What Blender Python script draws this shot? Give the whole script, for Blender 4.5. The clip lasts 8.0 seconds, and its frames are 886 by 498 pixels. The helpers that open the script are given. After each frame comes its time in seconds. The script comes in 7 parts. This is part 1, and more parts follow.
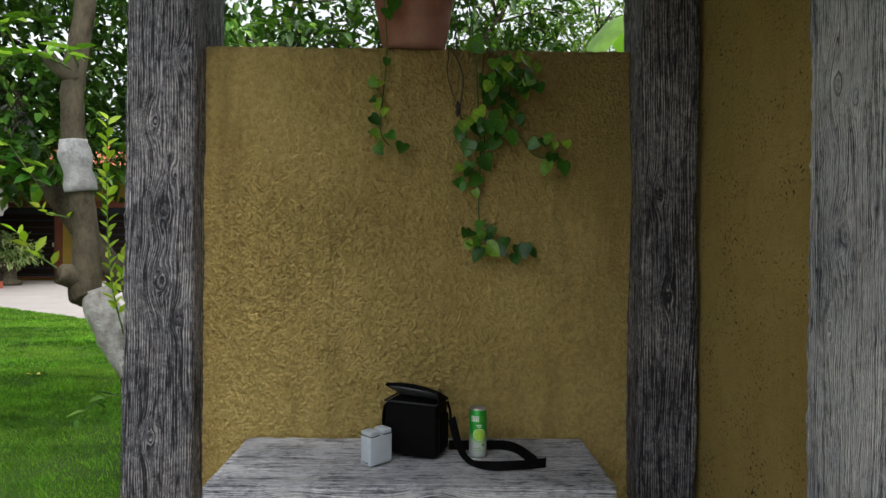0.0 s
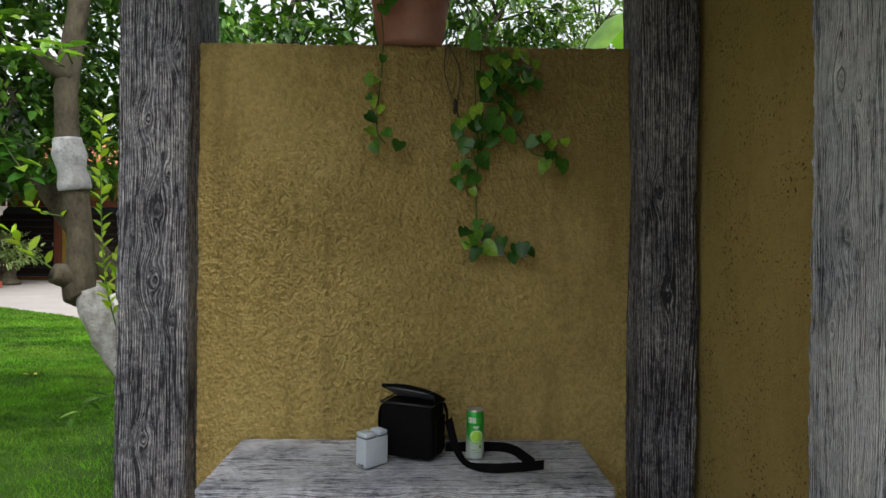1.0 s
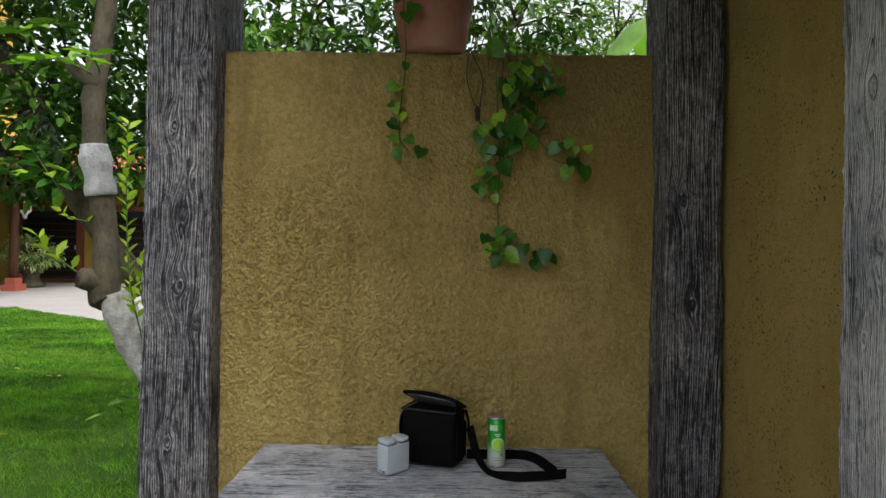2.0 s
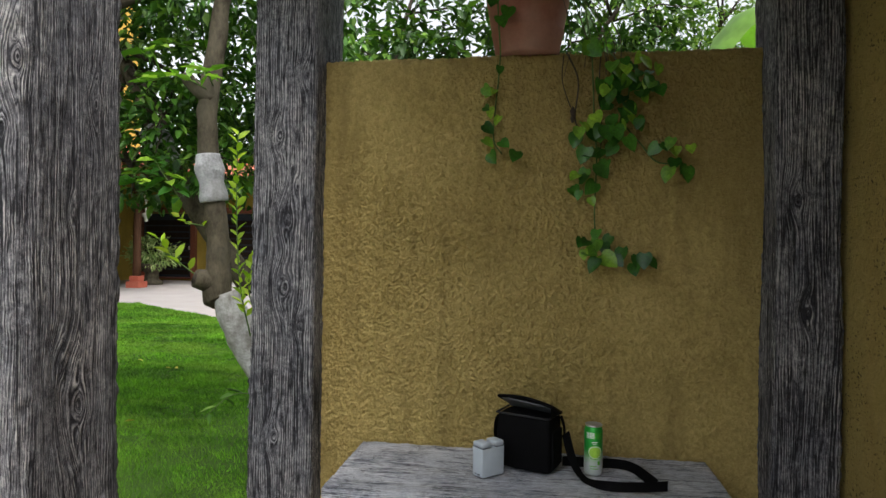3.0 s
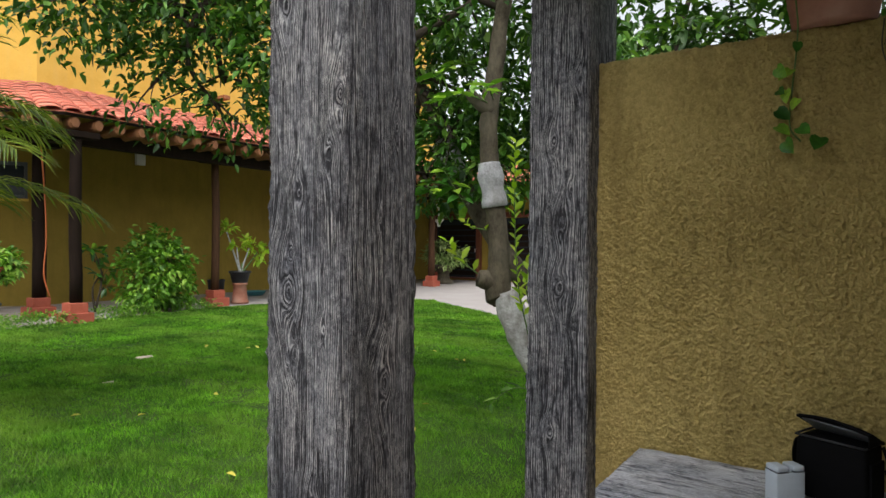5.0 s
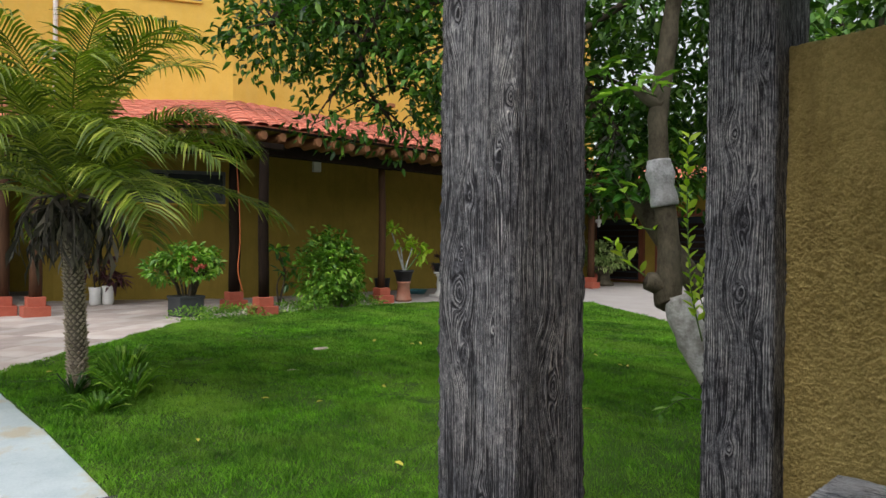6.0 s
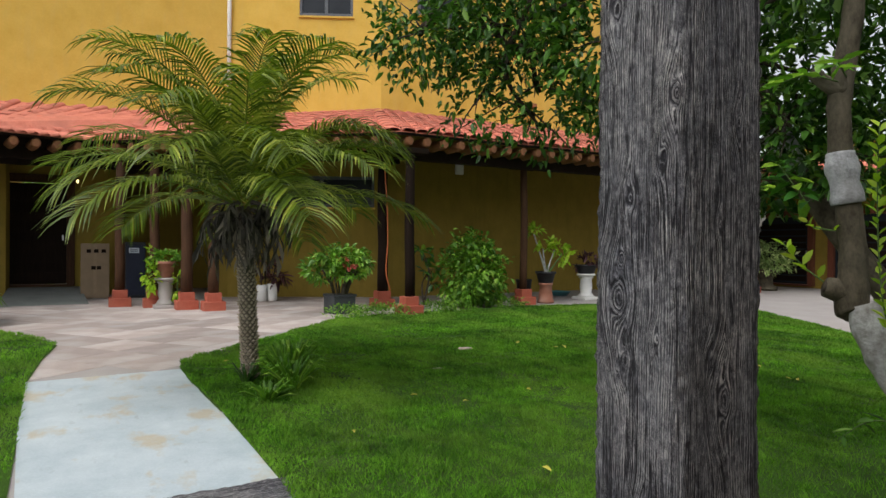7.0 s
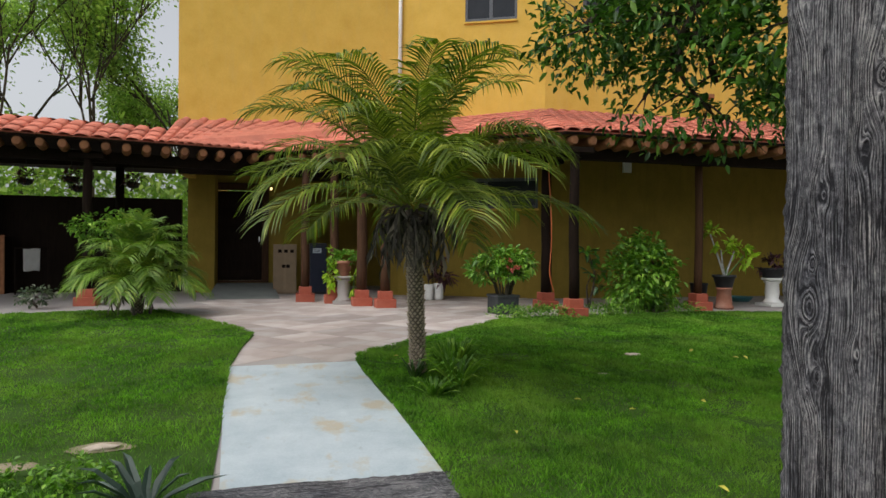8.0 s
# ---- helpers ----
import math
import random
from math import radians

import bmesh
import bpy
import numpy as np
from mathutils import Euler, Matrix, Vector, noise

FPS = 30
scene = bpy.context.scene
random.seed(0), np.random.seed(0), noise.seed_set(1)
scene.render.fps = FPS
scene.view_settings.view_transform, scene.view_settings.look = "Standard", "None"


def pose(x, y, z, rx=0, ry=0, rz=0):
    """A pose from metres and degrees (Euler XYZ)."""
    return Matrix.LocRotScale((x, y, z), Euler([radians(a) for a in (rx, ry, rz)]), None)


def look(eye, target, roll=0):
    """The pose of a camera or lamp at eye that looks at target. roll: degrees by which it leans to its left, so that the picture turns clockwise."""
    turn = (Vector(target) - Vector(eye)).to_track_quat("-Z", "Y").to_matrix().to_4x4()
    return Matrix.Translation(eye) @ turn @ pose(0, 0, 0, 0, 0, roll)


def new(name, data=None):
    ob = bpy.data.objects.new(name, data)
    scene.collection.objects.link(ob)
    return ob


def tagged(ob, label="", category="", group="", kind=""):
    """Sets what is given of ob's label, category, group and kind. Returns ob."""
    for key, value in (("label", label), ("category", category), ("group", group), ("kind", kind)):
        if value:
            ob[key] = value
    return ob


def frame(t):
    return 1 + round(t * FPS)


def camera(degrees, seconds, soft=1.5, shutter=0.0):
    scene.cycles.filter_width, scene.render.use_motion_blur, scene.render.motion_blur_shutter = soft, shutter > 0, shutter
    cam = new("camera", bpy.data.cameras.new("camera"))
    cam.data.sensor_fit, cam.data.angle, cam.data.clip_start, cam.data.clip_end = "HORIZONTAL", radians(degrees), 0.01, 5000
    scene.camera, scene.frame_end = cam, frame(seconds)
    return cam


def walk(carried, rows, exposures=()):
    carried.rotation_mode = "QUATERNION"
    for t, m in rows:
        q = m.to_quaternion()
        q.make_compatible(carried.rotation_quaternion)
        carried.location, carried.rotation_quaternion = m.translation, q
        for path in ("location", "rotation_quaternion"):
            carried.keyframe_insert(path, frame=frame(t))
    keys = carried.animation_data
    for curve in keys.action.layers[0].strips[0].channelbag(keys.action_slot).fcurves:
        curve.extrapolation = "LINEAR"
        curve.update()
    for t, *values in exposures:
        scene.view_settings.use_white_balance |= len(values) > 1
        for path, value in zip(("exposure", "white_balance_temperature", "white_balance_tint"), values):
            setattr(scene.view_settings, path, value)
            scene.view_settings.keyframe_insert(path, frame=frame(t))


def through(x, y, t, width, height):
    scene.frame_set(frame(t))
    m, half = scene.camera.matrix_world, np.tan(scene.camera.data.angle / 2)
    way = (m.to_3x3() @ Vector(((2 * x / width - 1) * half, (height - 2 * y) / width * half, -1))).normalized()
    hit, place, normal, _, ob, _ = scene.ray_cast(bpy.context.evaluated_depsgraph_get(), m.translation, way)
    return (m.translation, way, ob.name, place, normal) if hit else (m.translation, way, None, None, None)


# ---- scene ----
cam = camera(70.7, 8.0)
PATH = [
    (0, (0.0000, 0.0000, 1.1500), (0.0314, 1.9997, 1.1367), 0.51),
    (0.5, (0.0003, 0.0092, 1.1442), (0.0308, 2.0089, 1.1329), 0.51),
    (1, (0.0123, 0.0269, 1.1483), (0.0427, 2.0266, 1.1340), 0.51),
    (1.2, (0.0141, 0.0290, 1.1453), (0.0426, 2.0288, 1.1391), 0.61),
    (2.3, (-0.0124, 0.0251, 1.1598), (-0.1019, 2.0231, 1.1599), 0.68),
    (2.5, (-0.0105, 0.0272, 1.1618), (-0.1669, 2.0210, 1.1612), 0.62),
    (3, (-0.0189, 0.0195, 1.1688), (-0.3296, 1.9952, 1.1640), 0.72),
    (3.5, (-0.0069, 0.0192, 1.1675), (-0.5024, 1.9569, 1.1658), 0.64),
    (4, (-0.0015, 0.0126, 1.1673), (-0.7443, 1.8695, 1.1671), 0.53),
    (4.2, (0.0119, 0.0074, 1.1669), (-0.8199, 1.8262, 1.1688), 0.60),
    (5.3, (-0.0011, -0.0085, 1.1679), (-1.2296, 1.5698, 1.1601), 0.37),
    (5.5, (-0.0069, -0.0128, 1.1659), (-1.3145, 1.5005, 1.1595), 0.55),
    (6, (-0.0141, -0.0243, 1.1688), (-1.5076, 1.3059, 1.1606), 0.46),
    (6.5, (-0.0256, -0.0321, 1.1699), (-1.6725, 1.1027, 1.1610), 0.46),
    (7, (-0.0382, -0.0541, 1.1767), (-1.7889, 0.9127, 1.1676), 0.42),
    (7.5, (-0.0172, -0.0508, 1.1804), (-1.8736, 0.6934, 1.1710), 0.41),
    (8, (-0.0302, -0.0526, 1.1806), (-1.9708, 0.4306, 1.1699), 0.51),
]
walk(cam, [(t, look(eye, target, roll)) for t, eye, target, roll in PATH], [(0, 0.58), (4, 0.54), (5.5, 0.13), (6, -0.04), (7, -0.2), (8, -0.31)])

# ---- sky and sun: a bright overcast afternoon ----
world = bpy.data.worlds.new("overcast_sky")
scene.world = world
world.use_nodes = True
wn = world.node_tree
wn.nodes.clear()
w_out = wn.nodes.new("ShaderNodeOutputWorld")
w_bg = wn.nodes.new("ShaderNodeBackground")
w_sky = wn.nodes.new("ShaderNodeTexSky")
w_sky.sky_type = "NISHITA"
w_sky.sun_disc = False
w_sky.sun_elevation = radians(57)
w_sky.sun_rotation = radians(150)
w_sky.dust_density = 4.0
w_hsv = wn.nodes.new("ShaderNodeHueSaturation")
w_hsv.inputs["Saturation"].default_value = 0.22
w_bg.inputs["Strength"].default_value = 0.225
wn.links.new(w_sky.outputs[0], w_hsv.inputs["Color"])
wn.links.new(w_hsv.outputs[0], w_bg.inputs["Color"])
wn.links.new(w_bg.outputs[0], w_out.inputs["Surface"])

sun_data = bpy.data.lights.new("sun", "SUN")
sun_data.energy = 1.15
sun_data.angle = radians(55)
sun_data.color = (1.0, 0.985, 0.95)
sun = new("sun", sun_data)
sun.matrix_world = look((1.95, -3.3, 5.9), (0, 0, 0))

# ---- mesh helpers ----


def mesh_object(name, verts, faces, material=None, parent=None, smooth=False, label=""):
    me = bpy.data.meshes.new(name)
    me.from_pydata(verts, [], faces)
    me.update()
    if smooth:
        me.polygons.foreach_set("use_smooth", [True] * len(me.polygons))
    if material:
        me.materials.append(material)
    ob = new(name, me)
    if parent:
        ob.parent = parent
    if label:
        ob["label"] = label
    return ob


def part(name, bm, material, parent=None, label="", smooth=False):
    """Links a bmesh as one mesh object under a thing or a part."""
    me = bpy.data.meshes.new(name)
    bm.normal_update()
    bm.to_mesh(me)
    bm.free()
    if smooth:
        me.polygons.foreach_set("use_smooth", [True] * len(me.polygons))
    me.materials.append(material)
    ob = new(name, me)
    if parent:
        ob.parent = parent
    if label:
        ob["label"] = label
    return ob


def thing(name, x=0, y=0, z=0, rz=0, label="", category="", group="", kind=""):
    """An Empty at a thing's base."""
    ob = new(name)
    ob.empty_display_size = 0.1
    ob.matrix_basis = pose(x, y, z, 0, 0, rz)
    return tagged(ob, label, category, group, kind)


def add_box(bm, x0, x1, y0, y1, z0, z1, bevel=0.0, m=None):
    r = bmesh.ops.create_cube(bm, size=1.0)
    vs = r["verts"]
    bmesh.ops.scale(bm, vec=(x1 - x0, y1 - y0, z1 - z0), verts=vs)
    bmesh.ops.translate(bm, vec=((x0 + x1) / 2, (y0 + y1) / 2, (z0 + z1) / 2), verts=vs)
    if bevel:
        es = list({e for v in vs for e in v.link_edges})
        g = bmesh.ops.bevel(bm, geom=es, offset=bevel, segments=2, profile=0.6, affect="EDGES")
        vs = list({v for f in g["faces"] for v in f.verts} | {v for v in vs if v.is_valid})
    if m is not None:
        bmesh.ops.transform(bm, matrix=m, verts=vs)
    return vs


def box(x0, x1, y0, y1, z0, z1, bevel=0.0, m=None):
    bm = bmesh.new()
    add_box(bm, x0, x1, y0, y1, z0, z1, bevel, m)
    return bm


def add_lathe(bm, profile, seg=20, centre=(0, 0, 0), caps=True, wob=0.0, rng=None):
    """Turns a profile of (radius, height) round z."""
    rings = []
    for r, h in profile:
        ring = []
        for i in range(seg):
            a = 2 * math.pi * i / seg
            rr = r * (1 + (rng.uniform(-wob, wob) if wob else 0))
            ring.append(bm.verts.new((centre[0] + rr * math.cos(a), centre[1] + rr * math.sin(a), centre[2] + h)))
        rings.append(ring)
    for a, b in zip(rings, rings[1:]):
        for i in range(seg):
            j = (i + 1) % seg
            bm.faces.new((a[i], a[j], b[j], b[i]))
    if caps:
        bm.faces.new(list(reversed(rings[0])))
        bm.faces.new(rings[-1])


def lathe(profile, seg=20, centre=(0, 0, 0), caps=True):
    bm = bmesh.new()
    add_lathe(bm, profile, seg, centre, caps)
    return bm


def tube_data(points, radii, seg=8):
    """Verts and faces of a tube along points."""
    pts = [Vector(p) for p in points]
    vs, fs = [], []
    n = len(pts)
    ref = Vector((0.31, 0.17, 0.93)).normalized()
    for i, p in enumerate(pts):
        d = (pts[min(i + 1, n - 1)] - pts[max(i - 1, 0)]).normalized()
        a = d.cross(ref)
        if a.length < 0.05:
            a = d.cross(Vector((1, 0, 0)))
        a.normalize()
        b = d.cross(a)
        for k in range(seg):
            t = 2 * math.pi * k / seg
            vs.append(p + (a * math.cos(t) + b * math.sin(t)) * radii[i])
    for i in range(n - 1):
        for k in range(seg):
            j = (k + 1) % seg
            fs.append((i * seg + k, i * seg + j, (i + 1) * seg + j, (i + 1) * seg + k))
    fs.append(tuple(reversed(range(seg))))
    fs.append(tuple(range((n - 1) * seg, n * seg)))
    return vs, fs


def tube(name, points, radii, material, parent=None, seg=8, label=""):
    if not isinstance(radii, (list, tuple)):
        radii = [radii] * len(points)
    vs, fs = tube_data(points, radii, seg)
    return mesh_object(name, vs, fs, material, parent, True, label)


def smooth_path(pts, n):
    """A Catmull-Rom line through pts with n steps a span."""
    P = [Vector(p) for p in pts]
    P = [P[0] * 2 - P[1]] + P + [P[-1] * 2 - P[-2]]
    out = []
    for i in range(1, len(P) - 2):
        for k in range(n):
            t = k / n
            a, b, c, d = P[i - 1], P[i], P[i + 1], P[i + 2]
            out.append(0.5 * (2 * b + (c - a) * t + (2 * a - 5 * b + 4 * c - d) * t * t + (3 * b - a - 3 * c + d) * t ** 3))
    out.append(P[-2])
    return out


class Soup:
    """Gathers many small faces for one mesh."""

    def __init__(self):
        self.v, self.f = [], []

    def add(self, vs, fs):
        n = len(self.v)
        self.v.extend(vs)
        self.f.extend(tuple(i + n for i in f) for f in fs)

    def object(self, name, material, parent=None, smooth=False, label=""):
        return mesh_object(name, self.v, self.f, material, parent, smooth, label)


def value_noise(x, y, seed):
    """Smooth lattice noise in -1..1 for arrays."""
    xi, yi = np.floor(x).astype(np.int64), np.floor(y).astype(np.int64)
    fx, fy = x - xi, y - yi
    fx, fy = fx * fx * (3 - 2 * fx), fy * fy * (3 - 2 * fy)

    def h(a, b):
        n = (a * 374761393 + b * 668265263 + seed * 974634777) & 0x7FFFFFFF
        n = ((n ^ (n >> 13)) * 1274126177) & 0x7FFFFFFF
        n = n ^ (n >> 16)
        return (n & 0xFFFF) / 32767.5 - 1

    return (h(xi, yi) * (1 - fx) + h(xi + 1, yi) * fx) * (1 - fy) + (h(xi, yi + 1) * (1 - fx) + h(xi + 1, yi + 1) * fx) * fy


def fractal(x, y, seed, octaves=4):
    s, a = 0, 1.0
    for o in range(octaves):
        s = s + a * value_noise(x * 2 ** o, y * 2 ** o, seed + o * 17)
        a *= 0.5
    return s


def grid_object(name, P, material, parent=None, attr=None, wrap=False, warp=None):
    """A sheet from an array of points rows x columns x 3; attr: a number for each point, named 'grain'."""
    nr, nc = P.shape[:2]
    idx = np.arange(nr * nc).reshape(nr, nc)
    a, b, c, d = idx[:-1, :-1], idx[:-1, 1:], idx[1:, 1:], idx[1:, :-1]
    F = np.stack([a, b, c, d], -1).reshape(-1, 4)
    if wrap:
        F = np.concatenate([F, np.stack([idx[:-1, -1], idx[:-1, 0], idx[1:, 0], idx[1:, -1]], -1)])
    me = bpy.data.meshes.new(name)
    me.vertices.add(nr * nc)
    me.vertices.foreach_set("co", P.reshape(-1).astype(np.float32))
    me.loops.add(F.size)
    me.loops.foreach_set("vertex_index", F.reshape(-1).astype(np.int32))
    me.polygons.add(len(F))
    me.polygons.foreach_set("loop_start", np.arange(0, F.size, 4, dtype=np.int32))
    me.polygons.foreach_set("use_smooth", np.ones(len(F), dtype=bool))
    me.update(calc_edges=True)
    if attr is not None:
        at = me.attributes.new("grain", "FLOAT", "POINT")
        at.data.foreach_set("value", attr.reshape(-1).astype(np.float32))
    if warp is not None:
        at = me.attributes.new("warp", "FLOAT", "POINT")
        at.data.foreach_set("value", warp.reshape(-1).astype(np.float32))
    me.materials.append(material)
    ob = new(name, me)
    if parent:
        ob.parent = parent
    return ob


def rough_tube(name, points, radii, material, parent, seg=24, lump=0.006, size=9.0, label="", seed=0):
    """A tube with an uneven, lumpy skin."""
    vs, fs = tube_data(points, radii, seg)
    n = len(points)
    out = []
    for i in range(n):
        c = Vector(points[i])
        for k in range(seg):
            v = vs[i * seg + k]
            d = (v - c)
            w = noise.noise(v * size + Vector((seed, 0, 0))) + 0.5 * noise.noise(v * size * 3 + Vector((0, seed, 0)))
            out.append(v + d.normalized() * w * lump)
    return mesh_object(name, out, fs, material, parent, True, label)

# ---- materials ----


class Nodes:
    """A node material in the making."""

    def __init__(self, name):
        self.m = bpy.data.materials.new(name)
        self.m.use_nodes = True
        self.t = self.m.node_tree
        self.t.nodes.clear()
        self.out = self.add("ShaderNodeOutputMaterial")
        self.b = self.add("ShaderNodeBsdfPrincipled")
        self.link(self.b.outputs[0], self.out.inputs["Surface"])
        self.co = self.add("ShaderNodeTexCoord").outputs["Object"]

    def add(self, kind):
        return self.t.nodes.new(kind)

    def link(self, a, b):
        self.t.links.new(a, b)

    def mapped(self, scale):
        n = self.add("ShaderNodeMapping")
        n.inputs["Scale"].default_value = scale
        self.link(self.co, n.inputs["Vector"])
        return n.outputs[0]

    def noise(self, scale, detail=4, rough=0.6, stretch=None, distort=0.0):
        n = self.add("ShaderNodeTexNoise")
        n.inputs["Scale"].default_value = scale
        n.inputs["Detail"].default_value = detail
        n.inputs["Roughness"].default_value = rough
        n.inputs["Distortion"].default_value = distort
        self.link(self.mapped(stretch) if stretch else self.co, n.inputs["Vector"])
        return n.outputs["Fac"]

    def ramp(self, fac, stops):
        n = self.add("ShaderNodeValToRGB")
        e = n.color_ramp.elements
        while len(e) < len(stops):
            e.new(0.5)
        for k, (p, c) in zip(e, stops):
            k.position = p
            k.color = (*c, 1) if len(c) == 3 else c
        self.link(fac, n.inputs[0])
        return n.outputs[0]

    def mix(self, fac, a, b, mode="MIX"):
        n = self.add("ShaderNodeMix")
        n.data_type = "RGBA"
        n.blend_type = mode
        for sock, v in ((n.inputs["Factor"], fac), (n.inputs[6], a), (n.inputs[7], b)):
            if hasattr(v, "is_linked"):
                self.link(v, sock)
            elif isinstance(v, tuple):
                sock.default_value = (*v, 1)
            else:
                sock.default_value = v
        return n.outputs[2]

    def math(self, op, a, b=0.0):
        n = self.add("ShaderNodeMath")
        n.operation = op
        for sock, v in zip(n.inputs, (a, b)):
            if hasattr(v, "is_linked"):
                self.link(v, sock)
            else:
                sock.default_value = v
        return n.outputs[0]

    def bump(self, height, strength, distance=0.01):
        n = self.add("ShaderNodeBump")
        n.inputs["Strength"].default_value = strength
        n.inputs["Distance"].default_value = distance
        self.link(height, n.inputs["Height"])
        self.link(n.outputs[0], self.b.inputs["Normal"])

    def done(self, colour, rough=0.8, metal=0.0, spec=0.4):
        if isinstance(colour, tuple):
            self.b.inputs["Base Color"].default_value = (*colour, 1)
        else:
            self.link(colour, self.b.inputs["Base Color"])
        if hasattr(rough, "is_linked"):
            self.link(rough, self.b.inputs["Roughness"])
        else:
            self.b.inputs["Roughness"].default_value = rough
        self.b.inputs["Metallic"].default_value = metal
        self.b.inputs["Specular IOR Level"].default_value = spec
        return self.m


def surface(name, dark, light, scale=6.0, grain=60.0, rough=0.8, bump=0.3, stain=None, amount=0.5, vary=0.0, stretch=None, spec=0.35, distance=0.004, metal=0.0):
    """Two-scale mottled surface; stain: a colour of large soft patches; vary: brightness change from piece to piece."""
    n = Nodes(name)
    a = n.noise(scale, 5, 0.65, stretch)
    g = n.noise(grain, 3, 0.7, stretch)
    f = n.math("ADD", n.math("MULTIPLY", a, 0.65), n.math("MULTIPLY", g, 0.35))
    c = n.ramp(f, [(0.33, dark), (0.67, light)])
    if stain:
        s = n.ramp(n.noise(scale * 0.22, 4, 0.6), [(0.48, (0, 0, 0)), (0.66, (amount, amount, amount))])
        c = n.mix(s, c, stain)
    if vary:
        info = n.add("ShaderNodeObjectInfo")
        k = n.ramp(info.outputs["Random"], [(0.0, (1 - vary,) * 3), (1.0, (1 + vary,) * 3)])
        c = n.mix(1.0, c, k, "MULTIPLY")
    n.bump(f, bump, distance)
    return n.done(c, rough, metal, spec)


def leaf_material(name, dark, light, tip=None, gloss=0.42, through=0.35, scale=1.2, uneven=0.27, straw=None):
    """Leaves that differ from one to the next and let some light through."""
    n = Nodes(name)
    geo = n.add("ShaderNodeNewGeometry")
    c = n.ramp(geo.outputs["Random Per Island"], [(0.0, dark), (0.7, light), (1.0, tip or light)])
    big = n.ramp(n.noise(scale, 3), [(0.32, (1 - uneven, 1 - uneven, 1 - uneven)), (0.68, (1 + uneven, 1 + 0.75 * uneven, 1 + 0.4 * uneven))])
    c = n.mix(1.0, c, big, "MULTIPLY")
    small = n.ramp(n.noise(scale * 7, 3), [(0.35, (1 - 0.7 * uneven,) * 3), (0.65, (1 + 0.5 * uneven,) * 3)])
    c = n.mix(1.0, c, small, "MULTIPLY")
    if straw:
        dry = n.ramp(n.noise(0.8, 5, 0.65, (0.6, 1.3, 1)), [(0.46, (0, 0, 0)), (0.66, (0.6, 0.6, 0.6))])
        c = n.mix(dry, c, straw)
    n.done(c, gloss, 0.0, 0.4)
    tr = n.add("ShaderNodeBsdfTranslucent")
    n.link(n.mix(1.0, c, (1.0, 1.25, 0.5), "MULTIPLY"), tr.inputs["Color"])
    mx = n.add("ShaderNodeMixShader")
    mx.inputs[0].default_value = through
    n.link(n.b.outputs[0], mx.inputs[1])
    n.link(tr.outputs[0], mx.inputs[2])
    n.link(mx.outputs[0], n.out.inputs["Surface"])
    return n.m


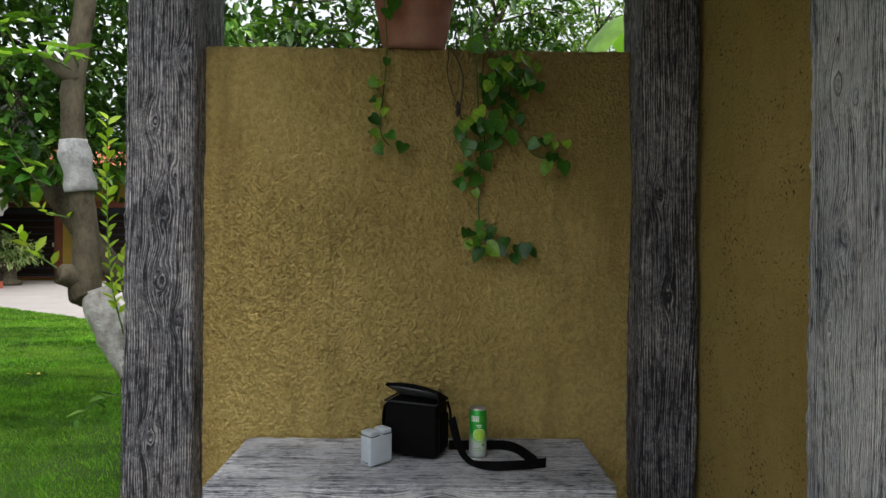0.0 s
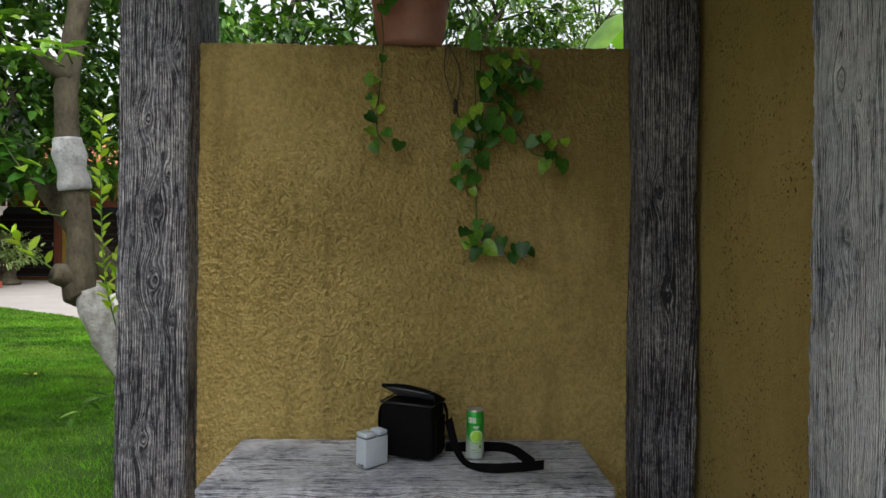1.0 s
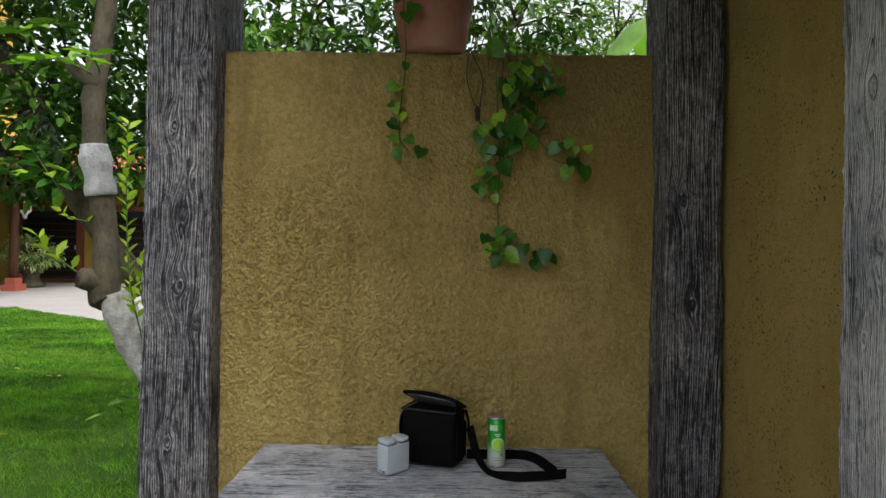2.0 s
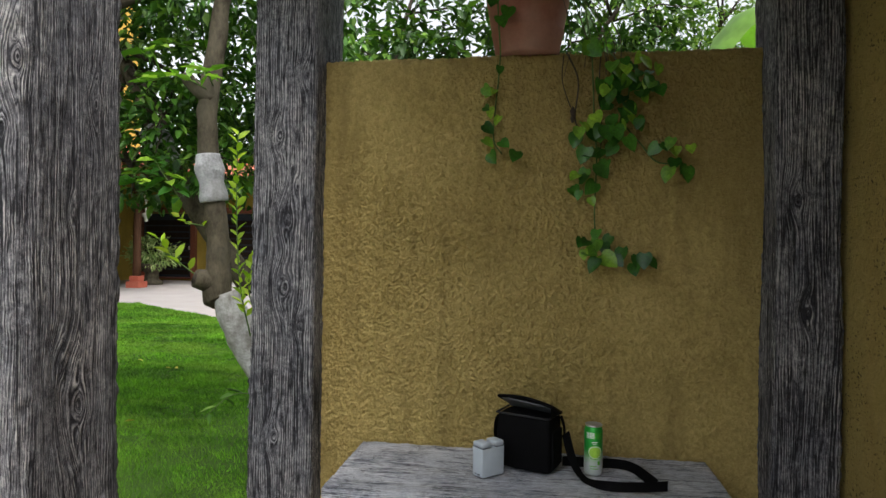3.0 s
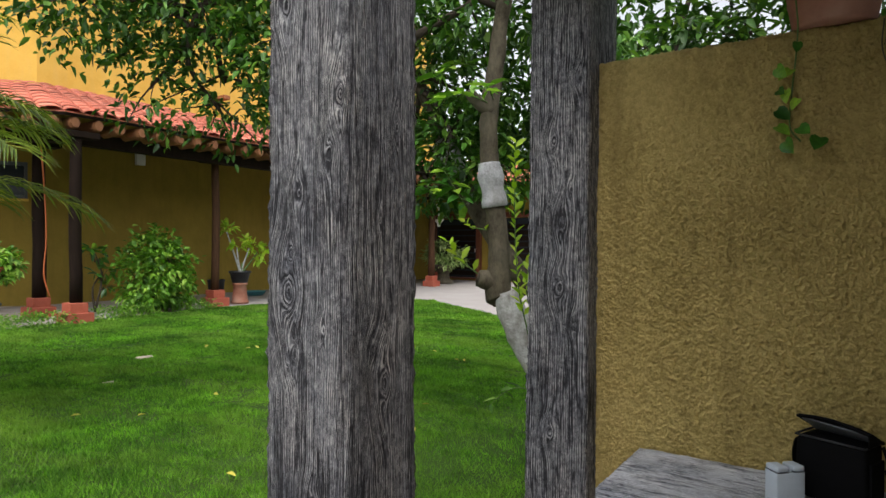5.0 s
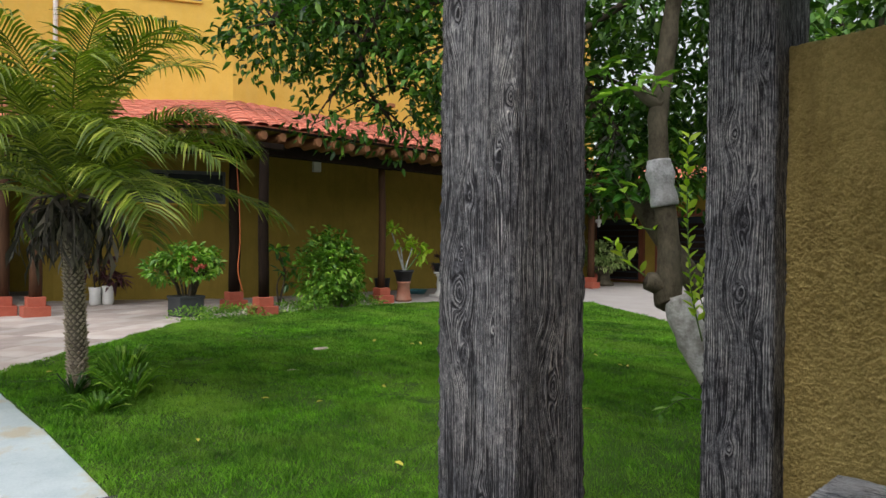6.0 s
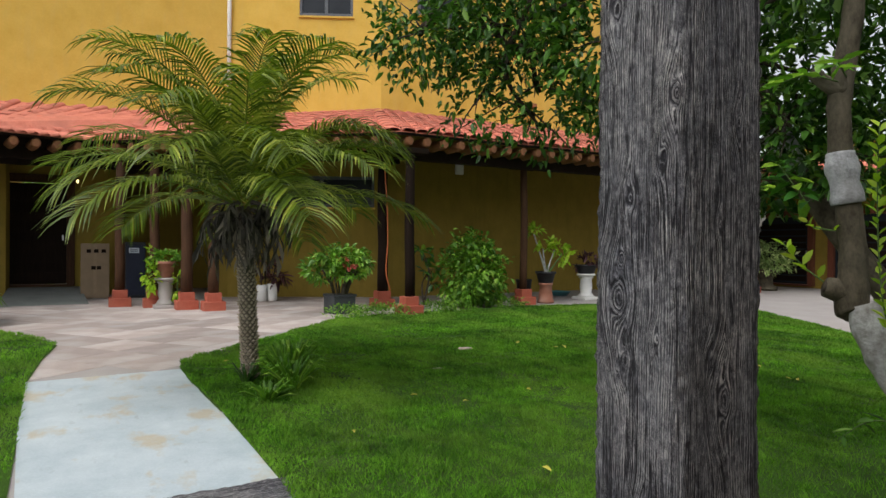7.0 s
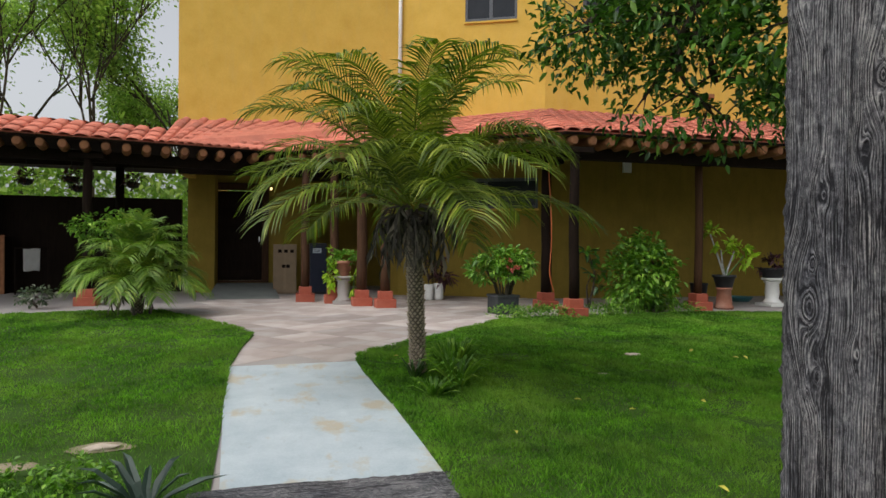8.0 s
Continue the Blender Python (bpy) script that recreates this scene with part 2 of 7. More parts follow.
def weathered_wood(name, dark, mid, light, lo=0.42, hi=0.83, worn=0.0):
    """Grey wood-grained concrete: ridges worn light, grooves stained dark, running along the warped grain of the mesh."""
    n = Nodes(name)
    at = n.add("ShaderNodeAttribute")
    at.attribute_name = "grain"
    wp = n.add("ShaderNodeAttribute")
    wp.attribute_name = "warp"
    sep = n.add("ShaderNodeSeparateXYZ")
    n.link(n.co, sep.inputs[0])

    def along(scale, run, detail=1.0):
        com = n.add("ShaderNodeCombineXYZ")
        n.link(wp.outputs["Fac"], com.inputs[0])
        n.link(n.math("MULTIPLY", sep.outputs["Z"], run), com.inputs[1])
        tex = n.add("ShaderNodeTexNoise")
        tex.inputs["Scale"].default_value = scale
        tex.inputs["Detail"].default_value = detail
        tex.inputs["Roughness"].default_value = 0.5
        n.link(com.outputs[0], tex.inputs["Vector"])
        return tex.outputs["Fac"]

    def wave(rate, jitter, scale, run):
        ph = n.math("ADD", n.math("MULTIPLY", wp.outputs["Fac"], rate), n.math("MULTIPLY", along(scale, run, 2.0), jitter))
        return n.math("ADD", n.math("MULTIPLY", n.math("SINE", ph), 0.5), 0.5)

    ridge = wave(1000.0, 17.0, 42.0, 0.06)
    hair = wave(1900.0, 30.0, 90.0, 0.07)
    bare = n.ramp(n.noise(34.0, 5, 0.7, (1, 1, 0.4)), [(0.38, (0.12,) * 3), (0.62, (1, 1, 1))])
    line = n.math("MULTIPLY", ridge, bare)
    even = n.math("SUBTRACT", 0.5, n.math("MULTIPLY", bare, 0.5))
    flake = n.noise(210, 5, 0.8, (1, 1, 0.5))
    crumb = n.noise(75, 4, 0.7, (1, 1, 0.6))
    far = n.math("ABSOLUTE", n.math("SUBTRACT", along(46.0, 0.035, 2.0), 0.5))
    crack = n.math("SUBTRACT", 1.0, n.math("MINIMUM", n.math("DIVIDE", far, 0.030), 1.0))
    g = n.math("ADD", n.math("MULTIPLY", n.math("ADD", line, even), 0.34), n.math("MULTIPLY", hair, 0.16))
    g = n.math("ADD", g, n.math("MULTIPLY", n.math("ADD", flake, crumb), 0.52))
    g = n.math("ADD", g, n.math("MULTIPLY", at.outputs["Fac"], 0.26))
    g = n.math("SUBTRACT", n.math("SUBTRACT", g, 0.32), n.math("MULTIPLY", crack, 0.24))
    c = n.ramp(g, [(lo, dark), (lo + 0.48 * (hi - lo), mid), (hi, light)])
    patch = n.ramp(n.noise(5.0, 5, 0.65, (1, 1, 0.45)), [(0.35, (0.70, 0.715, 0.77)), (0.65, (1.22, 1.19, 1.15))])
    c = n.mix(1.0, c, patch, "MULTIPLY")
    if worn:
        rub = n.ramp(n.noise(7.5, 5, 0.68), [(0.44, (0, 0, 0)), (0.64, (worn, worn, worn))])
        c = n.mix(rub, c, light)
    warm = n.ramp(n.noise(9, 4, 0.6, (1, 1, 0.3)), [(0.50, (0, 0, 0)), (0.74, (0.34, 0.34, 0.34))])
    c = n.mix(warm, c, n.mix(1.0, c, (1.10, 1.0, 0.96), "MULTIPLY"))
    high = n.math("ADD", n.math("MULTIPLY", line, 0.55), n.math("MULTIPLY", hair, 0.16))
    high = n.math("ADD", high, n.math("MULTIPLY", n.math("ADD", flake, crumb), 0.80))
    n.bump(n.math("SUBTRACT", high, n.math("MULTIPLY", crack, 0.7)), 1.0, 0.0085)
    return n.done(c, 0.78, 0, 0.3)


def plaster(name, dark, light, stain, lump=55.0, bump=0.5, hollow_shade=0.0, pits=0.0, damp_shade=0.0):
    """Painted plaster; hollows of a roughcast sheet can be coloured darker as relief shade."""
    n = Nodes(name)
    a = n.noise(2.2, 5, 0.6)
    b = n.noise(lump, 4, 0.7)
    if hollow_shade:
        at = n.add("ShaderNodeAttribute")
        at.attribute_name = "grain"
        b = n.math("ADD", n.math("MULTIPLY", b, 1 - hollow_shade), n.math("MULTIPLY", at.outputs["Fac"], hollow_shade))
    c = n.ramp(n.math("ADD", n.math("MULTIPLY", a, 0.5 if hollow_shade else 0.7), n.math("MULTIPLY", b, 0.5 if hollow_shade else 0.3)), [(0.34, dark), (0.66, light)])
    drip = n.ramp(n.noise(3.0, 5, 0.65, (2.5, 2.5, 0.35)), [(0.5, (0, 0, 0)), (0.75, (0.45, 0.45, 0.45))])
    c = n.mix(drip, c, stain)
    # Damp runs at upper right; the spread also paints in corner shade.
    if damp_shade:
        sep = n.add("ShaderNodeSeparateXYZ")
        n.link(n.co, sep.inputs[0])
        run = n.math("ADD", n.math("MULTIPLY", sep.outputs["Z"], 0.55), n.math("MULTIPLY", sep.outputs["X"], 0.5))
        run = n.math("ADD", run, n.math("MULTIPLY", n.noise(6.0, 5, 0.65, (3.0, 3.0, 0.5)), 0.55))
        wet_shade = n.ramp(n.math("DIVIDE", run, 1.6), [(0.62, (0, 0, 0)), (0.84, (damp_shade,) * 3)])
        c = n.mix(wet_shade, c, stain)
    if pits:
        thick = n.ramp(n.noise(7, 3), [(0.40, (0, 0, 0)), (0.60, (pits, pits, pits))])
        hole = n.ramp(n.noise(95, 2, 0.5), [(0.60, (0, 0, 0)), (0.66, (1, 1, 1))])
        c = n.mix(n.mix(1.0, thick, hole, "MULTIPLY"), c, (0.03, 0.022, 0.01))
    n.bump(n.math("ADD", n.noise(lump, 3, 0.6), n.math("MULTIPLY", n.noise(lump * 3, 3), 0.35)), bump, 0.016 if hollow_shade else 0.006)
    return n.done(c, 0.9, 0, 0.2)


M_WOOD = weathered_wood("weathered_grey_wood", (0.023, 0.023, 0.028), (0.165, 0.167, 0.182), (0.54, 0.54, 0.535))
# Worn pale wood, lifted and blued to carry sky light on seat, post.
M_WOODPALE_LIT = weathered_wood("pale_weathered_skylit_wood", (0.085, 0.09, 0.105), (0.47, 0.50, 0.555), (0.84, 0.87, 0.90), 0.38, 0.76, 0.55)
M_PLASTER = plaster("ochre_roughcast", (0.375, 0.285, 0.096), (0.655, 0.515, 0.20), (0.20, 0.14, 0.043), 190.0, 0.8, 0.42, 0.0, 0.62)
# Darker mix of the garden wall's ochre, smoother, with flat dark pit spots.
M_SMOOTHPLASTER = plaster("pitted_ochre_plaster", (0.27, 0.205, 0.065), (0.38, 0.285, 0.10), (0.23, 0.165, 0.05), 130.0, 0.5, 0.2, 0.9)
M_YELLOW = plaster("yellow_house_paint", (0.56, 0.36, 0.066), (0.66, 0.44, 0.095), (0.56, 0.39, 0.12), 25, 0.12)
# Lower house walls: close to the upper yellow at two fifths strength.
M_OCHRE = plaster("dark_ochre_wall", (0.225, 0.158, 0.028), (0.29, 0.205, 0.038), (0.18, 0.126, 0.023), 25, 0.15)
M_TILE = surface("salmon_roof_tile", (0.48, 0.135, 0.085), (0.66, 0.225, 0.15), 5, 40, 0.75, 0.4, (0.36, 0.13, 0.09), 0.6, 0.2)
M_TIMBER = surface("brown_timber", (0.030, 0.014, 0.007), (0.085, 0.040, 0.019), 5, 60, 0.75, 0.4, None, 0, 0.15, (6, 6, 0.6), 0.2)
M_REDWOOD = surface("red_brown_door_wood", (0.09, 0.026, 0.015), (0.19, 0.062, 0.034), 5, 60, 0.5, 0.3, None, 0, 0.1, (6, 6, 0.6))
# Dark timber; three wall pieces use it to stand for deep shade.
M_DARKTIMBER_SHADE = surface("dark_timber_and_shade", (0.007, 0.004, 0.003), (0.018, 0.011, 0.007), 5, 60, 0.8, 0.3, None, 0, 0.15, (6, 6, 0.6), 0.1)
M_BEAMEND = surface("orange_brown_beam_end", (0.17, 0.065, 0.027), (0.30, 0.13, 0.055), 8, 70, 0.7, 0.3, None, 0, 0.2)
M_REDBASE = surface("brick_red_painted_concrete", (0.30, 0.065, 0.038), (0.41, 0.11, 0.066), 7, 70, 0.75, 0.3, (0.3, 0.1, 0.07), 0.4, 0.12)
nm = Nodes("pale_worn_concrete")
sl = nm.ramp(nm.math("ADD", nm.math("MULTIPLY", nm.noise(2.4, 5, 0.65), 0.7), nm.math("MULTIPLY", nm.noise(80, 3), 0.3)), [(0.33, (0.35, 0.42, 0.46)), (0.66, (0.50, 0.565, 0.595))])
sl = nm.mix(nm.ramp(nm.noise(1.5, 5, 0.62, (1, 1.5, 1)), [(0.545, (0, 0, 0)), (0.63, (0.75, 0.75, 0.75))]), sl, (0.44, 0.37, 0.25))
sl = nm.mix(nm.ramp(nm.noise(4.5, 5, 0.7, (1, 2, 1)), [(0.60, (0, 0, 0)), (0.70, (0.35, 0.35, 0.35))]), sl, (0.25, 0.27, 0.28))
nm.bump(nm.noise(60, 4), 0.25, 0.004)
M_SLAB = nm.done(sl, 0.7, 0, 0.35)
M_PAVE = surface("pinkish_stone_paving", (0.30, 0.25, 0.225), (0.43, 0.37, 0.34), 3.0, 60, 0.7, 0.25, (0.50, 0.475, 0.455), 0.7, 0.22)
M_PAVEBED = surface("grey_paving_bed", (0.30, 0.275, 0.26), (0.38, 0.355, 0.34), 1.5, 50, 0.8, 0.2, (0.36, 0.32, 0.30), 0.5)
M_SOIL = surface("brown_soil", (0.06, 0.05, 0.025), (0.12, 0.10, 0.05), 4, 60, 0.95, 0.8, (0.08, 0.1, 0.03), 0.6)
M_TURF = surface("green_turf", (0.022, 0.055, 0.006), (0.05, 0.115, 0.011), 2.2, 90, 0.9, 1.0, (0.06, 0.085, 0.018), 0.45, 0, None, 0.2, 0.02)
M_WHITE = surface("white_paint", (0.62, 0.62, 0.60), (0.76, 0.76, 0.74), 5, 50, 0.7, 0.2, (0.5, 0.48, 0.44), 0.4)
M_TERRACOTTA = surface("terracotta", (0.22, 0.085, 0.052), (0.34, 0.145, 0.095), 8, 70, 0.8, 0.3, (0.33, 0.24, 0.19), 0.5)
M_BLACKPLASTIC = surface("black_plastic", (0.012, 0.013, 0.015), (0.025, 0.026, 0.03), 10, 80, 0.5, 0.1)
M_DARKGREY = surface("dark_grey_plastic", (0.035, 0.04, 0.045), (0.06, 0.066, 0.07), 10, 80, 0.6, 0.15)
M_BARK = surface("brown_grey_bark", (0.018, 0.014, 0.008), (0.118, 0.10, 0.068), 14, 70, 0.9, 1.0, (0.13, 0.12, 0.09), 0.35, 0, (1, 1, 0.5), 0.2, 0.01)
M_DARKBARK = surface("dark_bark", (0.03, 0.024, 0.018), (0.075, 0.06, 0.045), 9, 60, 0.9, 0.8, None, 0, 0, (1, 1, 0.5), 0.2, 0.01)
M_LIME = surface("chalky_limewash", (0.20, 0.195, 0.18), (0.55, 0.55, 0.54), 22, 90, 0.9, 0.8, (0.12, 0.105, 0.08), 0.8, 0, None, 0.2, 0.008)
M_CITRUS = leaf_material("citrus_leaf", (0.014, 0.05, 0.007), (0.065, 0.18, 0.022), (0.19, 0.35, 0.055), 0.38, 0.22)
M_CITRUSYOUNG = leaf_material("young_citrus_leaf", (0.26, 0.46, 0.03), (0.44, 0.62, 0.05), (0.56, 0.68, 0.08), 0.45, 0.45)
M_BANDAGE = surface("grey_bandage", (0.15, 0.15, 0.155), (0.54, 0.555, 0.57), 11, 90, 0.6, 0.9, (0.12, 0.11, 0.10), 0.6, 0, None, 0.2, 0.008)
M_YOUNGPALM = leaf_material("young_palm_leaflet", (0.08, 0.17, 0.018), (0.19, 0.34, 0.04), (0.38, 0.44, 0.08), 0.4, 0.3)
M_PALMSCAR = surface("palm_leaf_base", (0.22, 0.18, 0.13), (0.41, 0.345, 0.265), 20, 90, 0.9, 0.5)
M_PALMBARK = surface("dark_palm_bark", (0.07, 0.057, 0.042), (0.12, 0.10, 0.075), 20, 90, 0.95, 0.5)
M_HEDGE = leaf_material("far_tree_leaf", (0.012, 0.042, 0.005), (0.045, 0.12, 0.015), (0.14, 0.27, 0.03), 0.5, 0.25)
M_BRIGHTLEAF = leaf_material("bright_shrub_leaf", (0.06, 0.16, 0.016), (0.17, 0.37, 0.04), (0.36, 0.56, 0.09))
M_PALM = leaf_material("palm_leaflet", (0.032, 0.065, 0.006), (0.19, 0.265, 0.022), (0.42, 0.45, 0.08), 0.42, 0.3)
M_DEADPALM = leaf_material("dry_palm_leaf", (0.03, 0.027, 0.023), (0.10, 0.09, 0.077), (0.22, 0.195, 0.16), 0.8, 0.08)
M_VINE = leaf_material("glossy_vine_leaf", (0.018, 0.08, 0.012), (0.06, 0.20, 0.024), (0.30, 0.50, 0.05), 0.3, 0.22, 14.0, 0.35)
M_BLADE = leaf_material("grass_blade", (0.032, 0.107, 0.007), (0.107, 0.295, 0.015), (0.165, 0.375, 0.026), 0.8, 0.45, 1.1, 0.46, (0.27, 0.43, 0.06))
M_GREENSTEM = surface("green_stem", (0.05, 0.10, 0.02), (0.10, 0.17, 0.04), 20, 80, 0.6, 0.1)
M_GLASS_DARK = surface("dark_window_glass", (0.02, 0.024, 0.03), (0.03, 0.035, 0.042), 1.0, 5, 0.12, 0.0, None, 0, 0, None, 0.2)
M_FRAMEGREY = surface("grey_aluminium", (0.07, 0.08, 0.095), (0.10, 0.11, 0.125), 5, 60, 0.45, 0.05)
M_BLACKFAB = surface("black_nylon", (0.0015, 0.0015, 0.002), (0.004, 0.004, 0.0045), 30, 500, 0.75, 0.35, None, 0, 0, None, 0.08, 0.001)
M_CARDBOARD = surface("brown_cardboard", (0.20, 0.145, 0.092), (0.27, 0.20, 0.13), 4, 80, 0.85, 0.1)

# ---- ground: one sheet to the horizon, paving, path, lawns ----
ground = mesh_object("ground", [(-400, -400, -0.03), (400, -400, -0.03), (400, 400, -0.03), (-400, 400, -0.03)], [(0, 1, 2, 3)], M_SOIL)
tagged(ground, "bare brown soil sheet under the garden", "ground", "", "structure")

pavement = part("pavement", box(-30, -1.6, -25, 32, -0.12, -0.006), M_PAVEBED)
tagged(pavement, "grey-pink stone paving of the courtyard", "pavement", "", "structure")

LAWN_MAIN = [(-2.86, 0.73), (-3.25, 0.735), (-4.6, 0.70), (-5.6, 0.64), (-6.36, 0.62), (-6.75, 0.68), (-7.1, 0.95), (-7.8, 1.65), (-8.6, 2.4), (-9.5, 3.25),
             (-9.75, 4.0), (-9.85, 5.2), (-9.9, 6.6), (-9.95, 8.0), (-9.6, 9.3), (-8.7, 10.6), (-7.6, 10.9), (-6.3, 10.1), (-5.0, 9.15), (-3.5, 8.1), (0.5, 6.5), (3, 5.5), (3, 2.8),
             (-1.25, 2.75), (-1.28, 0.72)]
LAWN_SIDE = [(-3.165, -0.40), (-4.7, -0.48), (-6.3, -0.575), (-7.5, -0.54), (-8.45, -0.46), (-9.0, -0.62), (-9.8, -1.05), (-10.8, -1.6), (-11.8, -2.2), (-11.95, -3.4), (-11.6, -4.6), (-11.2, -12), (-2.0, -12), (-1.9, -0.55)]


def inside(px, py, poly):
    """Which of the points lie inside a closed outline."""
    r = np.zeros(px.shape, bool)
    n = len(poly)
    for i in range(n):
        (x0, y0), (x1, y1) = poly[i], poly[(i + 1) % n]
        if y0 == y1:
            continue
        c = ((y0 > py) != (y1 > py)) & (px < (x1 - x0) * (py - y0) / (y1 - y0) + x0)
        r ^= c
    return r


def mound(x, y):
    """The lawn's gentle swell."""
    return 0.03 + 0.015 * fractal(np.asarray(x) * 0.5, np.asarray(y) * 0.5, 3, 2)


def lawn(name, outline, label):
    bm = bmesh.new()
    top = [bm.verts.new((x, y, 0.0)) for x, y in outline]
    f = bm.faces.new(top)
    bmesh.ops.triangulate(bm, faces=[f])
    for _ in range(3):
        bmesh.ops.subdivide_edges(bm, edges=[e for e in bm.edges if e.calc_length() > 0.45], cuts=1)
        bmesh.ops.triangulate(bm, faces=bm.faces[:])
    for v in bm.verts:
        v.co.z = 0.003 if v.is_boundary else float(mound(v.co.x, v.co.y)) - 0.012
    bmesh.ops.recalc_face_normals(bm, faces=bm.faces[:])
    ob = part(name, bm, M_TURF, None, "", True)
    return tagged(ob, label, "lawn", "", "structure")


lawn("lawn", LAWN_MAIN, "mown green lawn bordered by the paved path")
lawn("lawn", LAWN_SIDE, "mown green lawn with a bare sandy patch")

path = thing("path", 0, 0, 0, 0, "pale bluish concrete path with rusty worn patches", "path", "", "structure")


def flat_prism(corners, z0, z1):
    """A low upright prism over a plan outline."""
    bm = bmesh.new()
    lo = [bm.verts.new((x, y, z0)) for x, y in corners]
    hi = [bm.verts.new((x, y, z1)) for x, y in corners]
    bm.faces.new(hi)
    bm.faces.new(list(reversed(lo)))
    for i in range(len(corners)):
        j = (i + 1) % len(corners)
        bm.faces.new((lo[i], lo[j], hi[j], hi[i]))
    bmesh.ops.recalc_face_normals(bm, faces=bm.faces[:])
    return bm


part("slab", flat_prism([(-3.17, -0.36), (-3.17, 0.745), (-4.6, 0.72), (-6.37, 0.66), (-6.33, -0.585), (-4.7, -0.49)], -0.06, 0.004), M_SLAB, path)

# ---- pavilion: corner posts, plastered walls, added unseen roof ----
KNOTS_NEAR = [(0.082, 1.08, 0.022), (0.115, 1.31, 0.010), (0.21, 1.395, 0.008), (0.105, 0.94, 0.010), (0.197, 1.0, 0.006), (0.356, 0.94, 0.010), (0.40, 0.865, 0.018),
              (0.242, 1.52, 0.012), (0.44, 1.475, 0.008), (0.09, 1.17, 0.005), (0.165, 0.60, 0.010), (0.07, 1.75, 0.014), (0.34, 1.85, 0.01), (0.38, 1.25, 0.005)]
KNOTS_BACK = [(0.135, 1.28, 0.014), (0.10, 1.585, 0.011), (0.13, 1.04, 0.017), (0.19, 0.90, 0.008), (0.17, 1.40, 0.006), (0.10, 0.5, 0.01), (0.2, 1.8, 0.009)]


def wood_grain(u, z, seed, knots):
    uu = u + 0.006 * fractal(u * 5, z * 2.0, seed, 2) + 0.0012 * value_noise(u * 40, z * 14, seed + 5)
    pit = np.zeros_like(u)
    for ku, kz, r in knots:
        du, dz = u - ku, (z - kz) * 0.55
        d = np.sqrt(du * du + dz * dz + 1e-8)
        w = np.exp(-(d / (2.9 * r)) ** 2)
        uu = uu * (1 - w) + (ku + d) * w
        side = np.exp(-(dz / (3.5 * r)) ** 2) * (1 - w)
        uu = uu - np.sign(du) * side * 0.9 * r * np.exp(-np.abs(du) / (2.5 * r))
        pit += np.exp(-(d / (0.42 * r)) ** 2) * (0.55 if r > 0.014 else 1.0) + 0.45 * np.exp(-((d - 1.05 * r) / (0.16 * r)) ** 2) * (r > 0.009)
    g = 0.5 * value_noise(uu * 75, z * 3.0, seed + 11)
    wear = fractal(u * 60, z * 45, seed + 15, 3)
    deep = np.clip(fractal(u * 9, z * 6, seed + 17, 3), -1, 1)
    tone = np.clip(0.58 + 0.16 * wear + 0.16 * fractal(u * 9, z * 7, seed + 18, 3) - 0.95 * np.clip(pit, 0, 1), 0, 1)
    return np.clip(0.62 + 0.16 * g + 0.20 * wear + 0.16 * deep - 0.85 * np.clip(pit, 0, 1), -0.3, 1.2), uu, tone


def wood_beam(name, width, depth, length, seed, knots, m, parent=None, du=0.003, dz=0.010, lean=0.0, flare=0.0, relief=0.006, wave=0.006, label="", material=None, corner=0.014, grain=1.0):
    """A rough-sawn beam along its z with its grain as relief; u runs round it from the front's outer edge."""
    per = 2 * (width + depth)
    nu, nz = int(per / du), int(length / dz)
    u = np.linspace(0, per, nu, endpoint=False)
    z = np.linspace(0, length, nz)
    U, Z = np.meshgrid(u, z)
    r = corner
    x, y, nx, ny = np.zeros_like(u), np.zeros_like(u), np.zeros_like(u), np.zeros_like(u)
    w2, d2 = width / 2, depth / 2
    s = u.copy()
    for length_k, fx, fy, ax, ay in ((width, -w2, -d2, 1, 0), (depth, w2, -d2, 0, 1), (width, w2, d2, -1, 0), (depth, -w2, d2, 0, -1)):
        sel = (s >= 0) & (s < length_k)
        t = s[sel]
        x[sel], y[sel] = fx + ax * t, fy + ay * t
        s = np.where(s >= length_k, s - length_k, -1)
    cx, cy = np.clip(x, -w2 + r, w2 - r), np.clip(y, -d2 + r, d2 - r)
    ddx, ddy = x - cx, y - cy
    q = np.sqrt(ddx ** 2 + ddy ** 2) + 1e-9
    nx, ny = ddx / q, ddy / q
    x, y = cx + nx * r, cy + ny * r
    h, warp, tone = wood_grain(U, Z, seed, knots)
    warp = warp * grain
    bulge = wave * fractal(U * 4, Z * 2.2, seed + 40, 3)
    arris = np.clip((np.minimum(np.abs(nx), np.abs(ny))[None, :]) * 1.4, 0, 1) * (0.0025 * fractal(U * 3, Z * 26, seed + 41, 3) + 0.004 * fractal(U * 40, Z * 75, seed + 42, 2))
    off = relief * (h - 0.6) + bulge + arris
    sc = 1 + flare * (1 - Z / length) ** 2
    P = np.stack([(x[None, :]) * sc + nx[None, :] * off + lean * Z, y[None, :] * sc + ny[None, :] * off, Z], -1)
    for end, k in ((0, 0), (1, -1)):
        c = np.broadcast_to(P[k].mean(0), P[k].shape)[None]
        P = np.concatenate([c, P]) if end == 0 else np.concatenate([P, c])
        tone = np.concatenate([tone[:1], tone]) if end == 0 else np.concatenate([tone, tone[-1:]])
        warp = np.concatenate([warp[:1], warp]) if end == 0 else np.concatenate([warp, warp[-1:]])
    ob = grid_object(name, P, material or M_WOOD, parent, tone, True, warp)
    ob.matrix_basis = m
    if label:
        ob["label"] = label
    return ob


